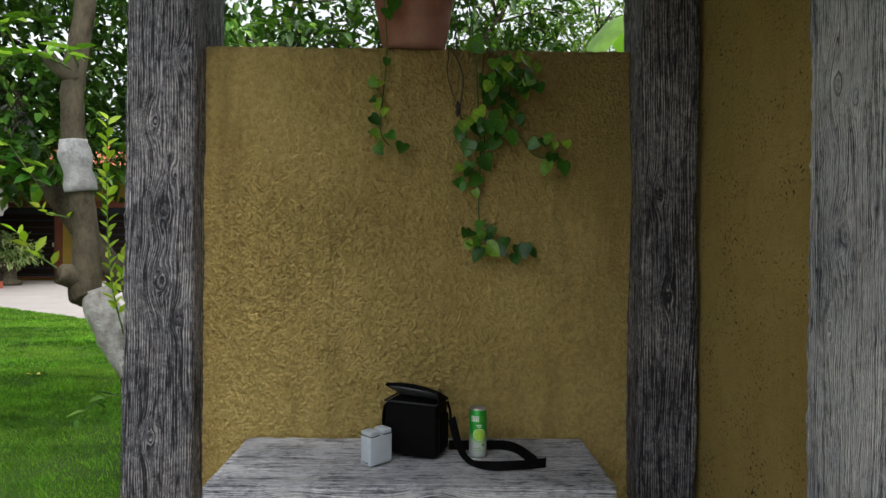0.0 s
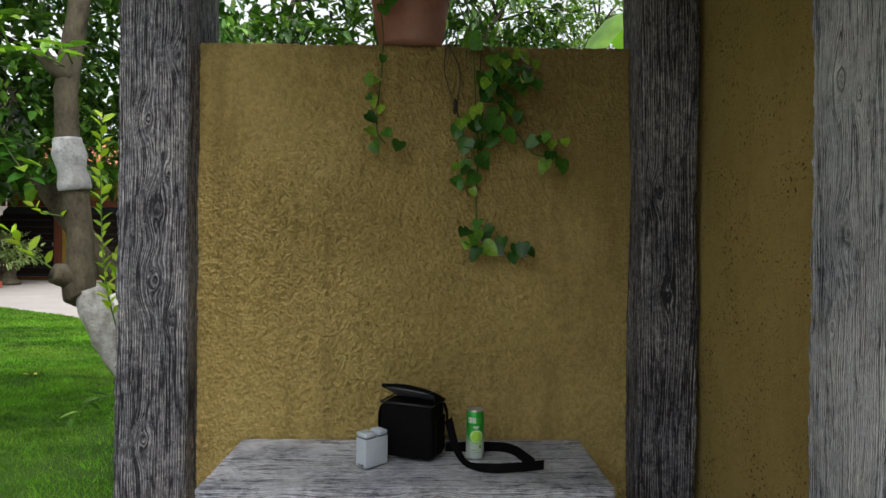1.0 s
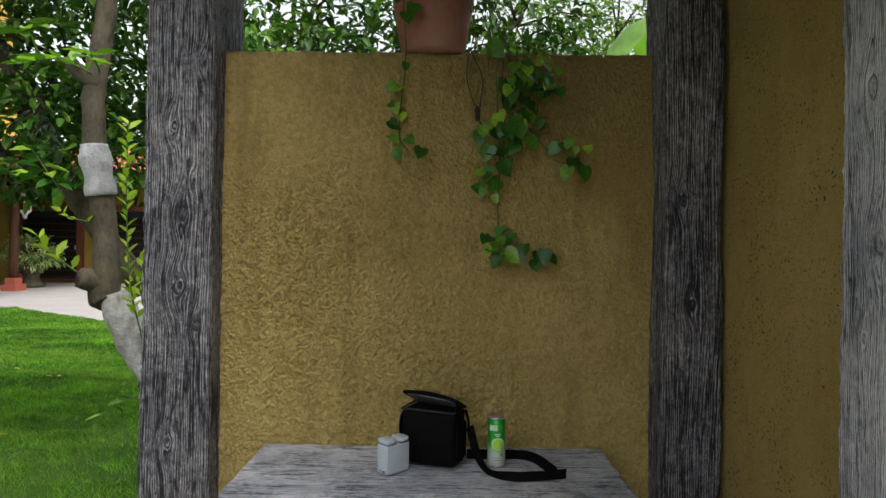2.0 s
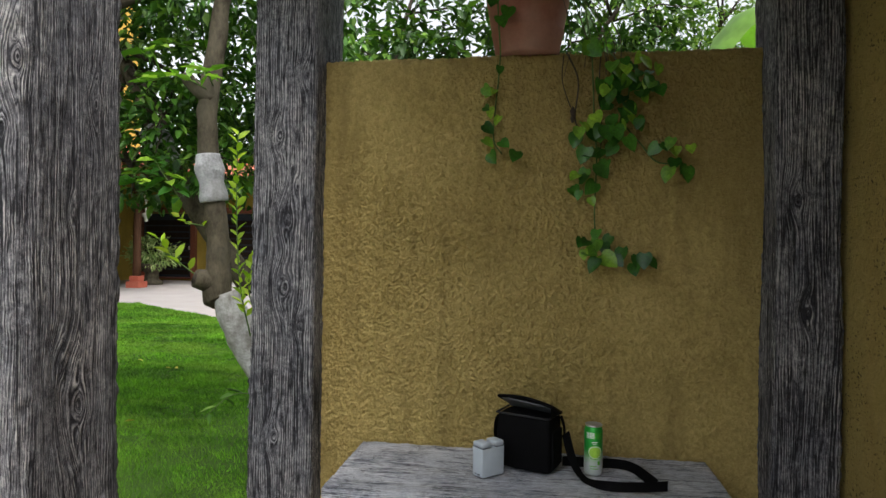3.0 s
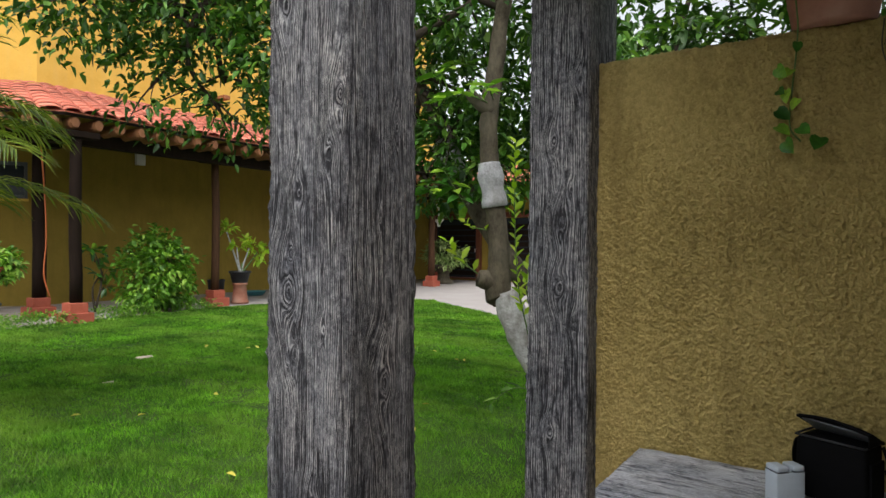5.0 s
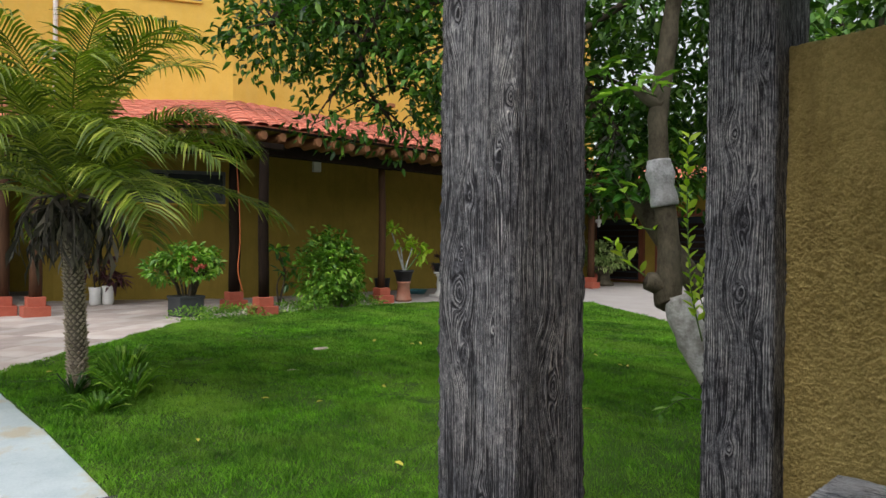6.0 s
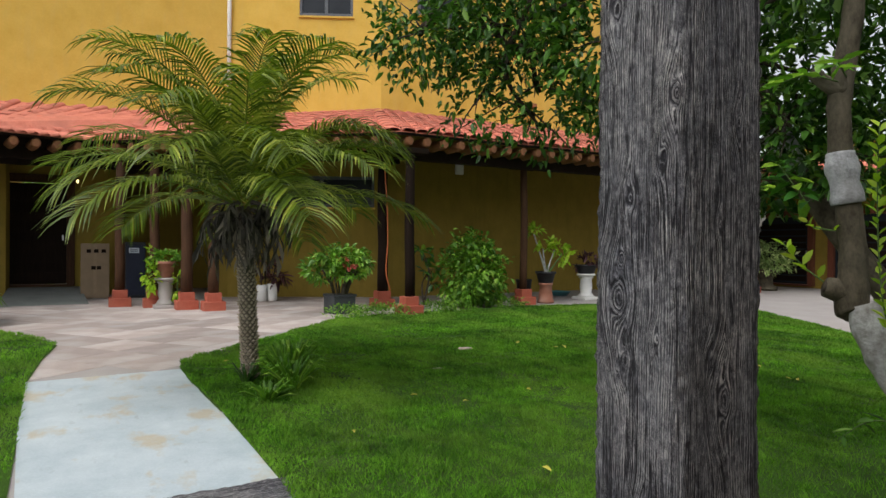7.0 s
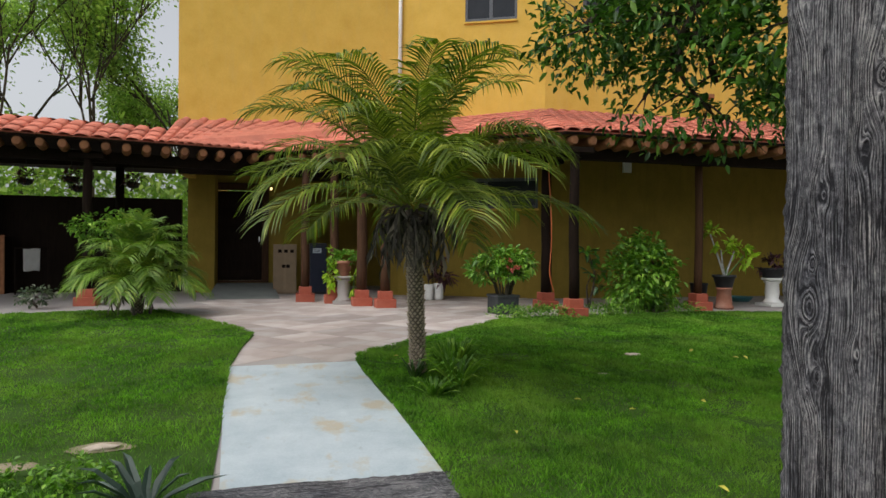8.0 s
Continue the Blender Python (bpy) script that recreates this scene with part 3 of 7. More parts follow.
def post(cx, cy, w, d, seed, knots, label, turn=0, **kw):
    ob = wood_beam("pavilion_post", w, d, 2.285, seed, knots, pose(cx, cy, -0.02, 0, 0, turn), **kw)
    return tagged(ob, label, "post", "pavilion posts")


post(-1.058, 1.137, 0.258, 0.275, 3, KNOTS_NEAR, "square weathered grey wood-grained post with knots", du=0.002, dz=0.008, flare=0.02, wave=0.003, corner=0.03)
post(-0.9455, 2.30, 0.234, 0.30, 23, KNOTS_BACK, "square grey wood-grained post beside the ochre wall", flare=0.05, lean=0.006, wave=0.003, du=0.0024, grain=0.72)
post(0.806, 2.225, 0.20, 0.21, 31, [(0.07, 1.35, 0.01), (0.1, 1.0, 0.009)], "dark grey wood-grained post in the wall corner", du=0.003, wave=0.006, grain=0.72)
post(0.99, 1.30, 0.26, 0.25, 37, [(0.86, 1.0, 0.006), (0.87, 1.52, 0.014), (0.93, 1.48, 0.007), (0.9, 1.2, 0.012)], "pale worn grey wood-grained post, colour lifted for open light", du=0.0025, wave=0.005, material=M_WOODPALE_LIT)


def smooth_part(x, z):
    """Where the wall's upper corner was trowelled smooth: 0 to 1."""
    k = np.clip((x - 0.16) / 0.30, 0, 1) * np.clip((z - 1.15) / 0.35, 0, 1)
    return k * np.clip(0.8 + 0.4 * fractal(x * 5, z * 5, 91, 2), 0, 1)


def rough_wall(name, x0, x1, height, thick, seed, m, step=0.0026, relief=0.0095, lump=84, material=None):
    """A roughcast sheet over the front, rounded top and back of a wall along its x; the front looks to -y."""
    r = 0.02
    prof = [(0.0, z) for z in np.arange(-0.02, height - r, step)]
    prof += [(r - r * math.cos(a), height - r + r * math.sin(a)) for a in np.linspace(0, math.pi / 2, 6)]
    prof += [(thick - r + r * math.sin(a), height - r + r * math.cos(a)) for a in np.linspace(0.3, math.pi / 2, 5)]
    prof += [(thick, height - 0.4), (thick, -0.02)]
    prof = np.array(prof)
    t = np.gradient(prof, axis=0)
    nrm = np.stack([-t[:, 1], t[:, 0]], 1)
    nrm /= np.linalg.norm(nrm, axis=1)[:, None] + 1e-9
    arc = np.concatenate([[0], np.cumsum(np.linalg.norm(np.diff(prof, axis=0), axis=1))])
    xs = np.arange(x0, x1 + step, step)
    X, A = np.meshgrid(xs, arc)
    U, V = 0.86 * X + 0.51 * A, 0.86 * A - 0.51 * X
    wx, wy = U + 0.006 * value_noise(U * 45, V * 45, seed), V + 0.006 * value_noise(U * 45 + 9, V * 45, seed + 7)
    soft = fractal(wx * 0.8 * lump, wy * lump, seed + 1, 2)
    P2, Q2 = 0.31 * X - 0.95 * A, 0.95 * X + 0.31 * A
    crumb = fractal(P2 * 2.1 * lump + 1.5 * soft, Q2 * 2.1 * lump, seed + 2, 2)
    grit = fractal(X * 4.3 * lump + crumb, A * 4.3 * lump, seed + 4, 2)
    ridg = np.clip(0.55 + 0.35 * soft + 0.35 * crumb + 0.3 * grit, 0, 1)
    big = fractal(X * 2.5, A * 2.5, seed + 3, 2)
    rough = np.clip(0.80 + 0.45 * value_noise(X * 1.7, A * 1.7, seed + 9) - 0.75 * smooth_part(X, A), 0.2, 1.2)
    off = relief * rough * (0.42 * soft + 0.66 * crumb + 0.10 * grit) + 0.004 * big
    P = np.stack([X, prof[:, 0][:, None] + nrm[:, 0][:, None] * off, prof[:, 1][:, None] + nrm[:, 1][:, None] * off], -1)
    ob = grid_object(name, P, material or M_PLASTER, None, ridg)
    ob.matrix_basis = m
    return ob


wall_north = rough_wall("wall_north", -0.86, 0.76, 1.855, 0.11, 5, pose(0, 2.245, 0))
tagged(wall_north, "ochre roughcast garden wall with damp stains and painted corner shade", "wall", "", "structure")
# Runs on behind the camera, out of view, to keep light off the wall.
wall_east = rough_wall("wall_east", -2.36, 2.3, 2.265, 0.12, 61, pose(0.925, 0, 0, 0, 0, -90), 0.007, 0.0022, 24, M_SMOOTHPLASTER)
tagged(wall_east, "shaded ochre plastered side wall with small pits, carried on unseen to block light", "wall", "", "structure")

# Unseen ceiling: its slanting edge is cut to grade light on the wall.
shading_ceiling = thing("ceiling", 0, 0, 0, 0, "unseen timber ceiling over the pavilion, outline cut to shade the wall", "ceiling", "", "structure")
part("boarding", flat_prism([(-1.12, 2.42), (-1.12, 1.78), (-0.5, 1.6), (-0.05, 0.9), (0.12, -2.4), (1.6, -2.4), (1.6, 2.42)], 2.27, 2.36), M_TIMBER, shading_ceiling)
pav_floor = part("floor", box(-1.3, 1.05, -2.4, 2.24, -0.1, 0.012), M_PAVE)
tagged(pav_floor, "stone floor of the pavilion", "floor", "", "structure")
kerb = wood_beam("step", 0.34, 0.10, 1.28, 77, [], pose(-3.0, -0.5, -0.038, -90, 0, 0), None, 0.004, 0.012)
tagged(kerb, "grey wood-grained concrete edging step across the path", "step", "", "structure")

# ---- bench ----
bench = thing("bench", 0, 0, 0, 0, "grey wood-grained concrete bench against the wall", "bench")
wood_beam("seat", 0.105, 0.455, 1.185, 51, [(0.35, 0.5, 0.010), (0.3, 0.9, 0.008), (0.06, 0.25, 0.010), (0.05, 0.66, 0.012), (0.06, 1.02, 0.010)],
          Matrix(((0, 0, 1, -0.652), (0, 1, 0, 2.012), (-1, 0, 0, 0.4055), (0, 0, 0, 1))), bench, 0.003, 0.008, wave=0.004, grain=0.8, material=M_WOODPALE_LIT)
for bx in (-0.42, 0.28):
    wood_beam("leg", 0.14, 0.36, 0.37, 55, [], pose(bx, 2.02, 0), bench, 0.006, 0.02)

# ---- house: three wings of walls, verandah roof, posts ----
W_A0, W_1, W_2, W_3 = Vector((-15.0, -2.44)), Vector((-14.77, 2.51)), Vector((-13.25, 5.60)), Vector((-13.25, 19.0))
E_T, E_A0, E_1, E_2, E_3 = Vector((-11.4, -9.2)), Vector((-12.9, -2.48)), Vector((-13.4, -0.2)), Vector((-9.55, 4.4)), Vector((-9.55, 16.6))
EAVE_Z = 3.1
TOP_A, TOP_1, TOP_2, TOP_3 = 3.95, 4.05, 4.27, 4.27


def wall_prism(name, a, b, z0, z1, material, label, thick=0.2):
    d = (b - a).normalized()
    n = Vector((-d.y, d.x)) * thick
    c = [a, b, b + n, a + n]
    vs = [(p.x, p.y, z) for z in (z0, z1) for p in c]
    fs = [(0, 3, 2, 1), (4, 5, 6, 7), (0, 1, 5, 4), (1, 2, 6, 5), (2, 3, 7, 6), (3, 0, 4, 7)]
    return tagged(mesh_object(name, vs, fs, material), label, "wall", "", "structure")


def wall_with_hole(name, a, b, z0, z1, u0, u1, h0, h1, material, label, thick=0.2):
    """An upright wall from a to b with one opening."""
    L = (b - a).length
    bm = bmesh.new()
    for x0, x1, q0, q1 in ((0, u0, z0, z1), (u1, L, z0, z1), (u0, u1, z0, h0), (u0, u1, h1, z1)):
        if x1 - x0 > 0.01 and q1 - q0 > 0.01:
            add_box(bm, x0, x1, 0, thick, q0, q1)
    bmesh.ops.remove_doubles(bm, verts=bm.verts[:], dist=0.001)
    ob = part(name, bm, material)
    d = b - a
    ob.matrix_basis = pose(a.x, a.y, 0, 0, 0, math.degrees(math.atan2(d.y, d.x)))
    return tagged(ob, label, "wall", "", "structure")


W_P, W_Q = W_A0.lerp(W_1, 2.69 / 4.955), W_A0.lerp(W_1, 4.74 / 4.955)
IN = Vector((-1.6, 0.074))
W_R = W_A0.lerp(W_1, 0.62 / 4.955)
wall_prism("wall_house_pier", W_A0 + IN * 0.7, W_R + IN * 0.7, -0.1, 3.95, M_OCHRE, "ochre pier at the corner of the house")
# Wall above the entrance, coloured near black for the shade under the eave.
wall_prism("wall_house_beam", W_A0, W_P, 2.75, 3.95, M_DARKTIMBER_SHADE, "wall strip over the recessed house entrance, coloured dark as shade")
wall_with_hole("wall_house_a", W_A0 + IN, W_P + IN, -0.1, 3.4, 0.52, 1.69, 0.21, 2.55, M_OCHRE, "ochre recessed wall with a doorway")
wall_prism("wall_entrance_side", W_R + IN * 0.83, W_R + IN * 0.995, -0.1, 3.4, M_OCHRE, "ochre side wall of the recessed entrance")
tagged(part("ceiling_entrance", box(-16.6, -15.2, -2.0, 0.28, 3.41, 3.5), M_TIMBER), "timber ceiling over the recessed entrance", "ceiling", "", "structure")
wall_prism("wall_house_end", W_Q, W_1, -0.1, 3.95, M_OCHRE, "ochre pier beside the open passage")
# This strip over the passage has eave shade in its colour.
wall_prism("wall_house_lintel", W_P, W_Q, 2.75, 3.95, M_DARKTIMBER_SHADE, "wall strip over the open passage, coloured dark as shade")
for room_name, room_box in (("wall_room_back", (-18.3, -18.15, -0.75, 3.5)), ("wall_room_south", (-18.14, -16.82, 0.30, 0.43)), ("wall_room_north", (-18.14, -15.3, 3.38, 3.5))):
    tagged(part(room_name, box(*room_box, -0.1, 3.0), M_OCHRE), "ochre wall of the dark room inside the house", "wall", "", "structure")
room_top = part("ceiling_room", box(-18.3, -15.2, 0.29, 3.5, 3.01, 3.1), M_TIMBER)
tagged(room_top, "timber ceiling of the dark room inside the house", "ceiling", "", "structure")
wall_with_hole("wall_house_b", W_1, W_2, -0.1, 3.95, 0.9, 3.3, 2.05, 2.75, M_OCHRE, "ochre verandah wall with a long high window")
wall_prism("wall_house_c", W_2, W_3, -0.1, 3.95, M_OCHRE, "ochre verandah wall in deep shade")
wall_prism("wall_upper_a", W_A0, W_1, 3.95, 9.0, M_YELLOW, "bright yellow painted upper storey wall")
wall_with_hole("wall_upper_b", W_1, W_2, 3.95, 9.0, 1.58, 2.79, 6.39, 7.5, M_YELLOW, "bright yellow upper storey wall with a window")
wall_prism("wall_upper_c", W_2, W_3, 3.95, 9.0, M_YELLOW, "bright yellow painted upper storey wall")
side = Vector((-22, -2.2))
wall_prism("wall_house_side", side, W_A0, 2.75, 9.0, M_YELLOW, "yellow side wall of the house")
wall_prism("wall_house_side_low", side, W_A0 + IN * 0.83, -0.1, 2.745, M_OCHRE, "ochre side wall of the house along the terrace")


def roof_tile_mesh():
    """One barrel tile, its length along y, 0.2 wide."""
    vs, fs = [], []
    n = 8
    for y, sc, lift in ((0.0, 1.0, 0.02), (0.46, 0.86, 0.0)):
        for i in range(n + 1):
            a = math.pi * i / n
            vs.append((-0.135 * sc * math.cos(a), y, 0.050 * math.sin(a) * sc + lift))
    for i in range(n):
        fs.append((i, i + 1, n + 2 + i, n + 1 + i))
    for i in range(n + 1):
        vs.append((vs[i][0] * 0.82, 0.0, vs[i][2] * 0.8))
    k = 2 * (n + 1)
    for i in range(n):
        fs.append((k + i, k + i + 1, i + 1, i))
    return vs, fs


TILE_V, TILE_F = roof_tile_mesh()


def tiled_roof(name, e0, e1, w0, w1, ez, t0, t1, label, near_rows=0):
    """A roof between an eave line and a wall line; the tiles of the lowest rows are pieces of their own."""
    a, b = Vector((*e0, ez)), Vector((*e1, ez))
    c, d = Vector((*w0, t0)), Vector((*w1, t1))
    roof = thing(name, 0, 0, 0, 0, label, "roof", "", "structure")
    up = (b - a).cross(c - a).normalized()
    if up.z < 0:
        up = -up
    lo = up * -0.06
    vs = [a + lo, b + lo, d + lo, c + lo, a - up * 0.015, b - up * 0.015, d - up * 0.015, c - up * 0.015]
    fs = [(0, 3, 2, 1), (4, 5, 6, 7), (0, 1, 5, 4), (1, 2, 6, 5), (2, 3, 7, 6), (3, 0, 4, 7)]
    mesh_object("deck", vs, fs, M_DARKTIMBER_SHADE, roof)
    bed = mesh_object("tile_bed", [v + up * 0.019 for v in vs[4:]] + [v + up * 0.004 for v in vs[4:]], [(0, 1, 2, 3), (4, 7, 6, 5), (0, 4, 5, 1), (1, 5, 6, 2), (2, 6, 7, 3), (3, 7, 4, 0)], M_TILE, roof)
    cols = max(2, round(((b - a).length + (d - c).length) / 2 / 0.275))
    rows = max(1, round(((c - a).length + (d - b).length) / 2 / 0.40))
    me = bpy.data.meshes.new("tile")
    me.from_pydata(TILE_V, [], TILE_F)
    me.polygons.foreach_set("use_smooth", [True] * len(me.polygons))
    me.materials.append(M_TILE)
    rest = Soup()
    rng = random.Random(7)
    for i in range(cols):
        s = (i + 0.5) / cols
        p, q = a.lerp(b, s), c.lerp(d, s)
        v = (q - p).normalized()
        side_ = v.cross(up).normalized()
        wide = (a.lerp(b, (i + 1) / cols) - a.lerp(b, i / cols)).length
        for j in range(rows):
            o = p.lerp(q, j / rows) - v * 0.05 + up * (0.006 + rng.uniform(0, 0.008))
            jit = rng.uniform(-0.03, 0.03)
            sx = min(1.2, max(0.6, wide / 0.275))
            m = Matrix(((side_.x, v.x, up.x, o.x), (side_.y, v.y, up.y, o.y), (side_.z, v.z, up.z, o.z), (0, 0, 0, 1))) @ pose(0, 0, 0, 0, 0, jit * 60) @ Matrix.Diagonal((sx, 1, 1, 1))
            if j < near_rows:
                ob = new("tile", me)
                ob.parent = roof
                ob.matrix_basis = m
            else:
                rest.add([m @ Vector(t) for t in TILE_V], TILE_F)
    if rest.v:
        tagged(rest.object("upper_tiles", M_TILE, roof, True), "", "", "", "stuff")
    return roof


roof_a = tiled_roof("roof_a", E_A0, E_1, W_A0, W_1, EAVE_Z, TOP_A, TOP_1, "salmon red barrel tile verandah roof", 4)
roof_b = tiled_roof("roof_b", E_1, E_2, W_1, W_2, EAVE_Z, TOP_1, TOP_2, "salmon red barrel tile verandah roof", 4)
roof_c = tiled_roof("roof_c", E_2, E_3, W_2, W_3, EAVE_Z, TOP_2, TOP_3, "salmon red barrel tile verandah roof", 3)
R_T, R_A0 = Vector((-12.4, -9.4)), Vector((-13.9, -2.49))
B_T, B_A0 = Vector((-16.4, -10.3)), Vector((-17.6, -2.9))
roof_t = tiled_roof("roof_terrace", E_T, E_A0, R_T, R_A0, EAVE_Z, 3.505, 3.505, "salmon red barrel tile terrace roof", 2)
tiled_roof("roof_terrace_back", B_A0, B_T, R_A0, R_T, 3.05, 3.505, 3.505, "salmon red barrel tile terrace roof", 0)


def beam_ends(roof, e0, e1, z, step=0.33):
    """Rounded rafter ends under an eave, and the beam that carries them."""
    d = e1 - e0
    L = d.length
    ang = math.degrees(math.atan2(d.y, d.x))
    inn = Vector((-d.y, d.x)).normalized()
    bm = bmesh.new()
    for y0, y1, r0, r1 in ((-0.03, 0.02, 0.062, 0.082), (0.02, 0.60, 0.082, 0.085)):
        ring = [[bm.verts.new((r * math.cos(a * math.pi / 6), y, -0.09 + 1.15 * r * math.sin(a * math.pi / 6))) for a in range(12)] for y, r in ((y0, r0), (y1, r1))]
        for i in range(12):
            j = (i + 1) % 12
            bm.faces.new((ring[0][i], ring[0][j], ring[1][j], ring[1][i]))
        bm.faces.new(ring[0])
    bmesh.ops.remove_doubles(bm, verts=bm.verts[:], dist=0.0005)
    me = bpy.data.meshes.new("rafter_end")
    bmesh.ops.recalc_face_normals(bm, faces=bm.faces[:])
    bm.to_mesh(me)
    bm.free()
    me.materials.append(M_BEAMEND)
    n = int(L / step)
    for i in range(n):
        p = e0 + d * ((i + 0.5) / n) + inn * 0.06
        ob = new("rafter_end", me)
        ob.parent = roof
        ob.matrix_basis = pose(p.x, p.y, z - 0.045, 0, 0, ang)
    o = e0 + inn * 0.62
    ob = part("eave_beam", box(0, L, -0.09, 0.09, z - 0.42, z - 0.22, 0.01), M_DARKTIMBER_SHADE, roof)
    ob.matrix_basis = pose(o.x, o.y, 0.04, 0, 0, ang)


beam_ends(roof_t, E_T, E_A0, EAVE_Z)
beam_ends(roof_a, E_A0, E_1, EAVE_Z)
beam_ends(roof_b, E_1, E_2, EAVE_Z)
beam_ends(roof_c, E_2, E_3, EAVE_Z)


def verandah_post(x, y, r, material, label, height=2.86, rz=0):
    t = thing("verandah_post", x, y, 0, rz, label, "post", "verandah posts")
    bm = bmesh.new()
    add_box(bm, -0.19, 0.19, -0.19, 0.19, -0.02, 0.16, 0.012)
    add_box(bm, -0.13, 0.13, -0.13, 0.13, 0.155, 0.31, 0.012)
    part("plinth", bm, M_REDBASE, t, "brick red painted plinth")
    rng = random.Random(int(x * 50 + y * 90))
    pts = [(rng.uniform(-0.012, 0.012), rng.uniform(-0.012, 0.012), 0.30 + (height - 0.30) * k / 6) for k in range(7)]
    tube("shaft", pts, [r * (1.05 - 0.02 * k) for k in range(7)], material, t, 12)
    part("cap_block", box(-0.13, 0.13, -0.30, 0.30, height - 0.10, height - 0.003, 0.01), M_DARKTIMBER_SHADE, t)
    return t


for px, py, pm, pr in ((-13.1, -3.72, M_DARKTIMBER_SHADE, 0.085), (-13.3, 0.31, M_TIMBER, 0.085), (-12.9, 0.87, M_TIMBER, 0.085), (-12.25, 1.36, M_TIMBER, 0.10), (-11.85, 1.76, M_TIMBER, 0.09),
                       (-11.13, 4.74, M_DARKTIMBER_SHADE, 0.10), (-9.73, 4.64, M_DARKTIMBER_SHADE, 0.085), (-10.47, 7.6, M_TIMBER, 0.075), (-10.7, 15.25, M_TIMBER, 0.1)):
    verandah_post(px, py, pr, pm, "round brown timber post on a red plinth")

# ---- plants ----


def fast_mesh(name, V, F, material, parent=None, smooth=False):
    """A mesh from arrays: V n x 3, F m x k."""
    k = F.shape[1]
    me = bpy.data.meshes.new(name)
    me.vertices.add(len(V))
    me.vertices.foreach_set("co", V.reshape(-1).astype(np.float32))
    me.loops.add(F.size)
    me.loops.foreach_set("vertex_index", F.reshape(-1).astype(np.int32))
    me.polygons.add(len(F))
    me.polygons.foreach_set("loop_start", np.arange(0, F.size, k, dtype=np.int32))
    if smooth:
        me.polygons.foreach_set("use_smooth", np.ones(len(F), dtype=bool))
    me.update(calc_edges=True)
    me.materials.append(material)
    ob = new(name, me)
    if parent:
        ob.parent = parent
    return ob


def unit(a):
    return a / (np.linalg.norm(a, axis=-1, keepdims=True) + 1e-9)


def leaf_arrays(pos, d, length, width, rng, fold=0.25):
    """Folded, slightly drooping leaves: six points and four faces each."""
    n = len(pos)
    d = unit(d)
    r = unit(rng.normal(size=(n, 3)) * 0.35 + np.array([0, 0, 1.0]))
    s = unit(np.cross(d, r))
    up = np.cross(s, d)
    L, W = length[:, None], width[:, None]
    dn = np.array([0, 0, -1.0])
    a = pos
    m1, m2 = pos + d * L * 0.35 + s * W * 0.5 + up * W * fold, pos + d * L * 0.35 - s * W * 0.5 + up * W * fold
    q1, q2 = pos + d * L * 0.72 + s * W * 0.36 + up * W * fold * 0.6 + dn * L * 0.05, pos + d * L * 0.72 - s * W * 0.36 + up * W * fold * 0.6 + dn * L * 0.05
    t = pos + d * L + dn * L * 0.13
    V = np.stack([a, m1, q1, t, q2, m2], 1).reshape(-1, 3)
    b = np.arange(n)[:, None] * 6
    F = np.concatenate([b + np.array([[0, 1, 2, 3]]), b + np.array([[0, 3, 4, 5]])])
    return V, F


def lobes_points(lobes, rng, hollow=0.35):
    """Points scattered in ellipsoid lobes, thicker towards the outside, in small clumps."""
    out, away = [], []
    for cx, cy, cz, rx, ry, rz, n in lobes:
        k = max(4, n // 9)
        c = unit(rng.normal(size=(k, 3))) * (hollow + (1 - hollow) * rng.random((k, 1)) ** 0.6)
        i = rng.integers(0, k, n)
        p = c[i] + rng.normal(size=(n, 3)) * 0.13
        out.append(p * np.array([rx, ry, rz]) + np.array([cx, cy, cz]))
        away.append(unit(p))
    return np.concatenate(out), np.concatenate(away)


def crown(name, lobes, material, parent, seed, leaf=0.08, wide=0.45, droop=0.25):
    rng = np.random.default_rng(seed)
    p, a = lobes_points(lobes, rng)
    n = len(p)
    d = a * 0.7 + rng.normal(size=(n, 3)) * 0.6 + np.array([0, 0, -droop])
    ln = leaf * rng.uniform(0.6, 1.25, n)
    V, F = leaf_arrays(p, d, ln, ln * wide * rng.uniform(0.8, 1.15, n), rng)
    ob = fast_mesh(name, V, F, material, parent)
    return ob


def twigs(lobes, hub, parent, seed, per=5, r0=0.012, material=None):
    """Limbs from a hub to the lobes and twigs inside them, as one mesh."""
    rng = random.Random(seed)
    sp = Soup()
    for cx, cy, cz, rx, ry, rz, n in lobes:
        h = Vector(min(hub, key=lambda q: (Vector(q) - Vector((cx, cy, cz))).length))
        c = Vector((cx, cy, cz))
        mid = h.lerp(c, 0.5) + Vector((rng.uniform(-0.15, 0.15), rng.uniform(-0.15, 0.15), rng.uniform(0.0, 0.2)))
        pts = smooth_path([h, mid, c], 4)
        sp.add(*tube_data(pts, [r0 * (2.2 - 1.5 * i / len(pts)) for i in range(len(pts))], 6))
        for _ in range(per):
            e = c + Vector((rng.uniform(-rx, rx), rng.uniform(-ry, ry), rng.uniform(-rz, rz))) * 0.9
            sp.add(*tube_data([c.lerp(h, 0.15), c.lerp(e, 0.55) + Vector((0, 0, 0.03)), e], [r0 * 0.7, r0 * 0.45, r0 * 0.2], 5))
    return sp.object("branchwork", material or M_DARKBARK, parent, True)


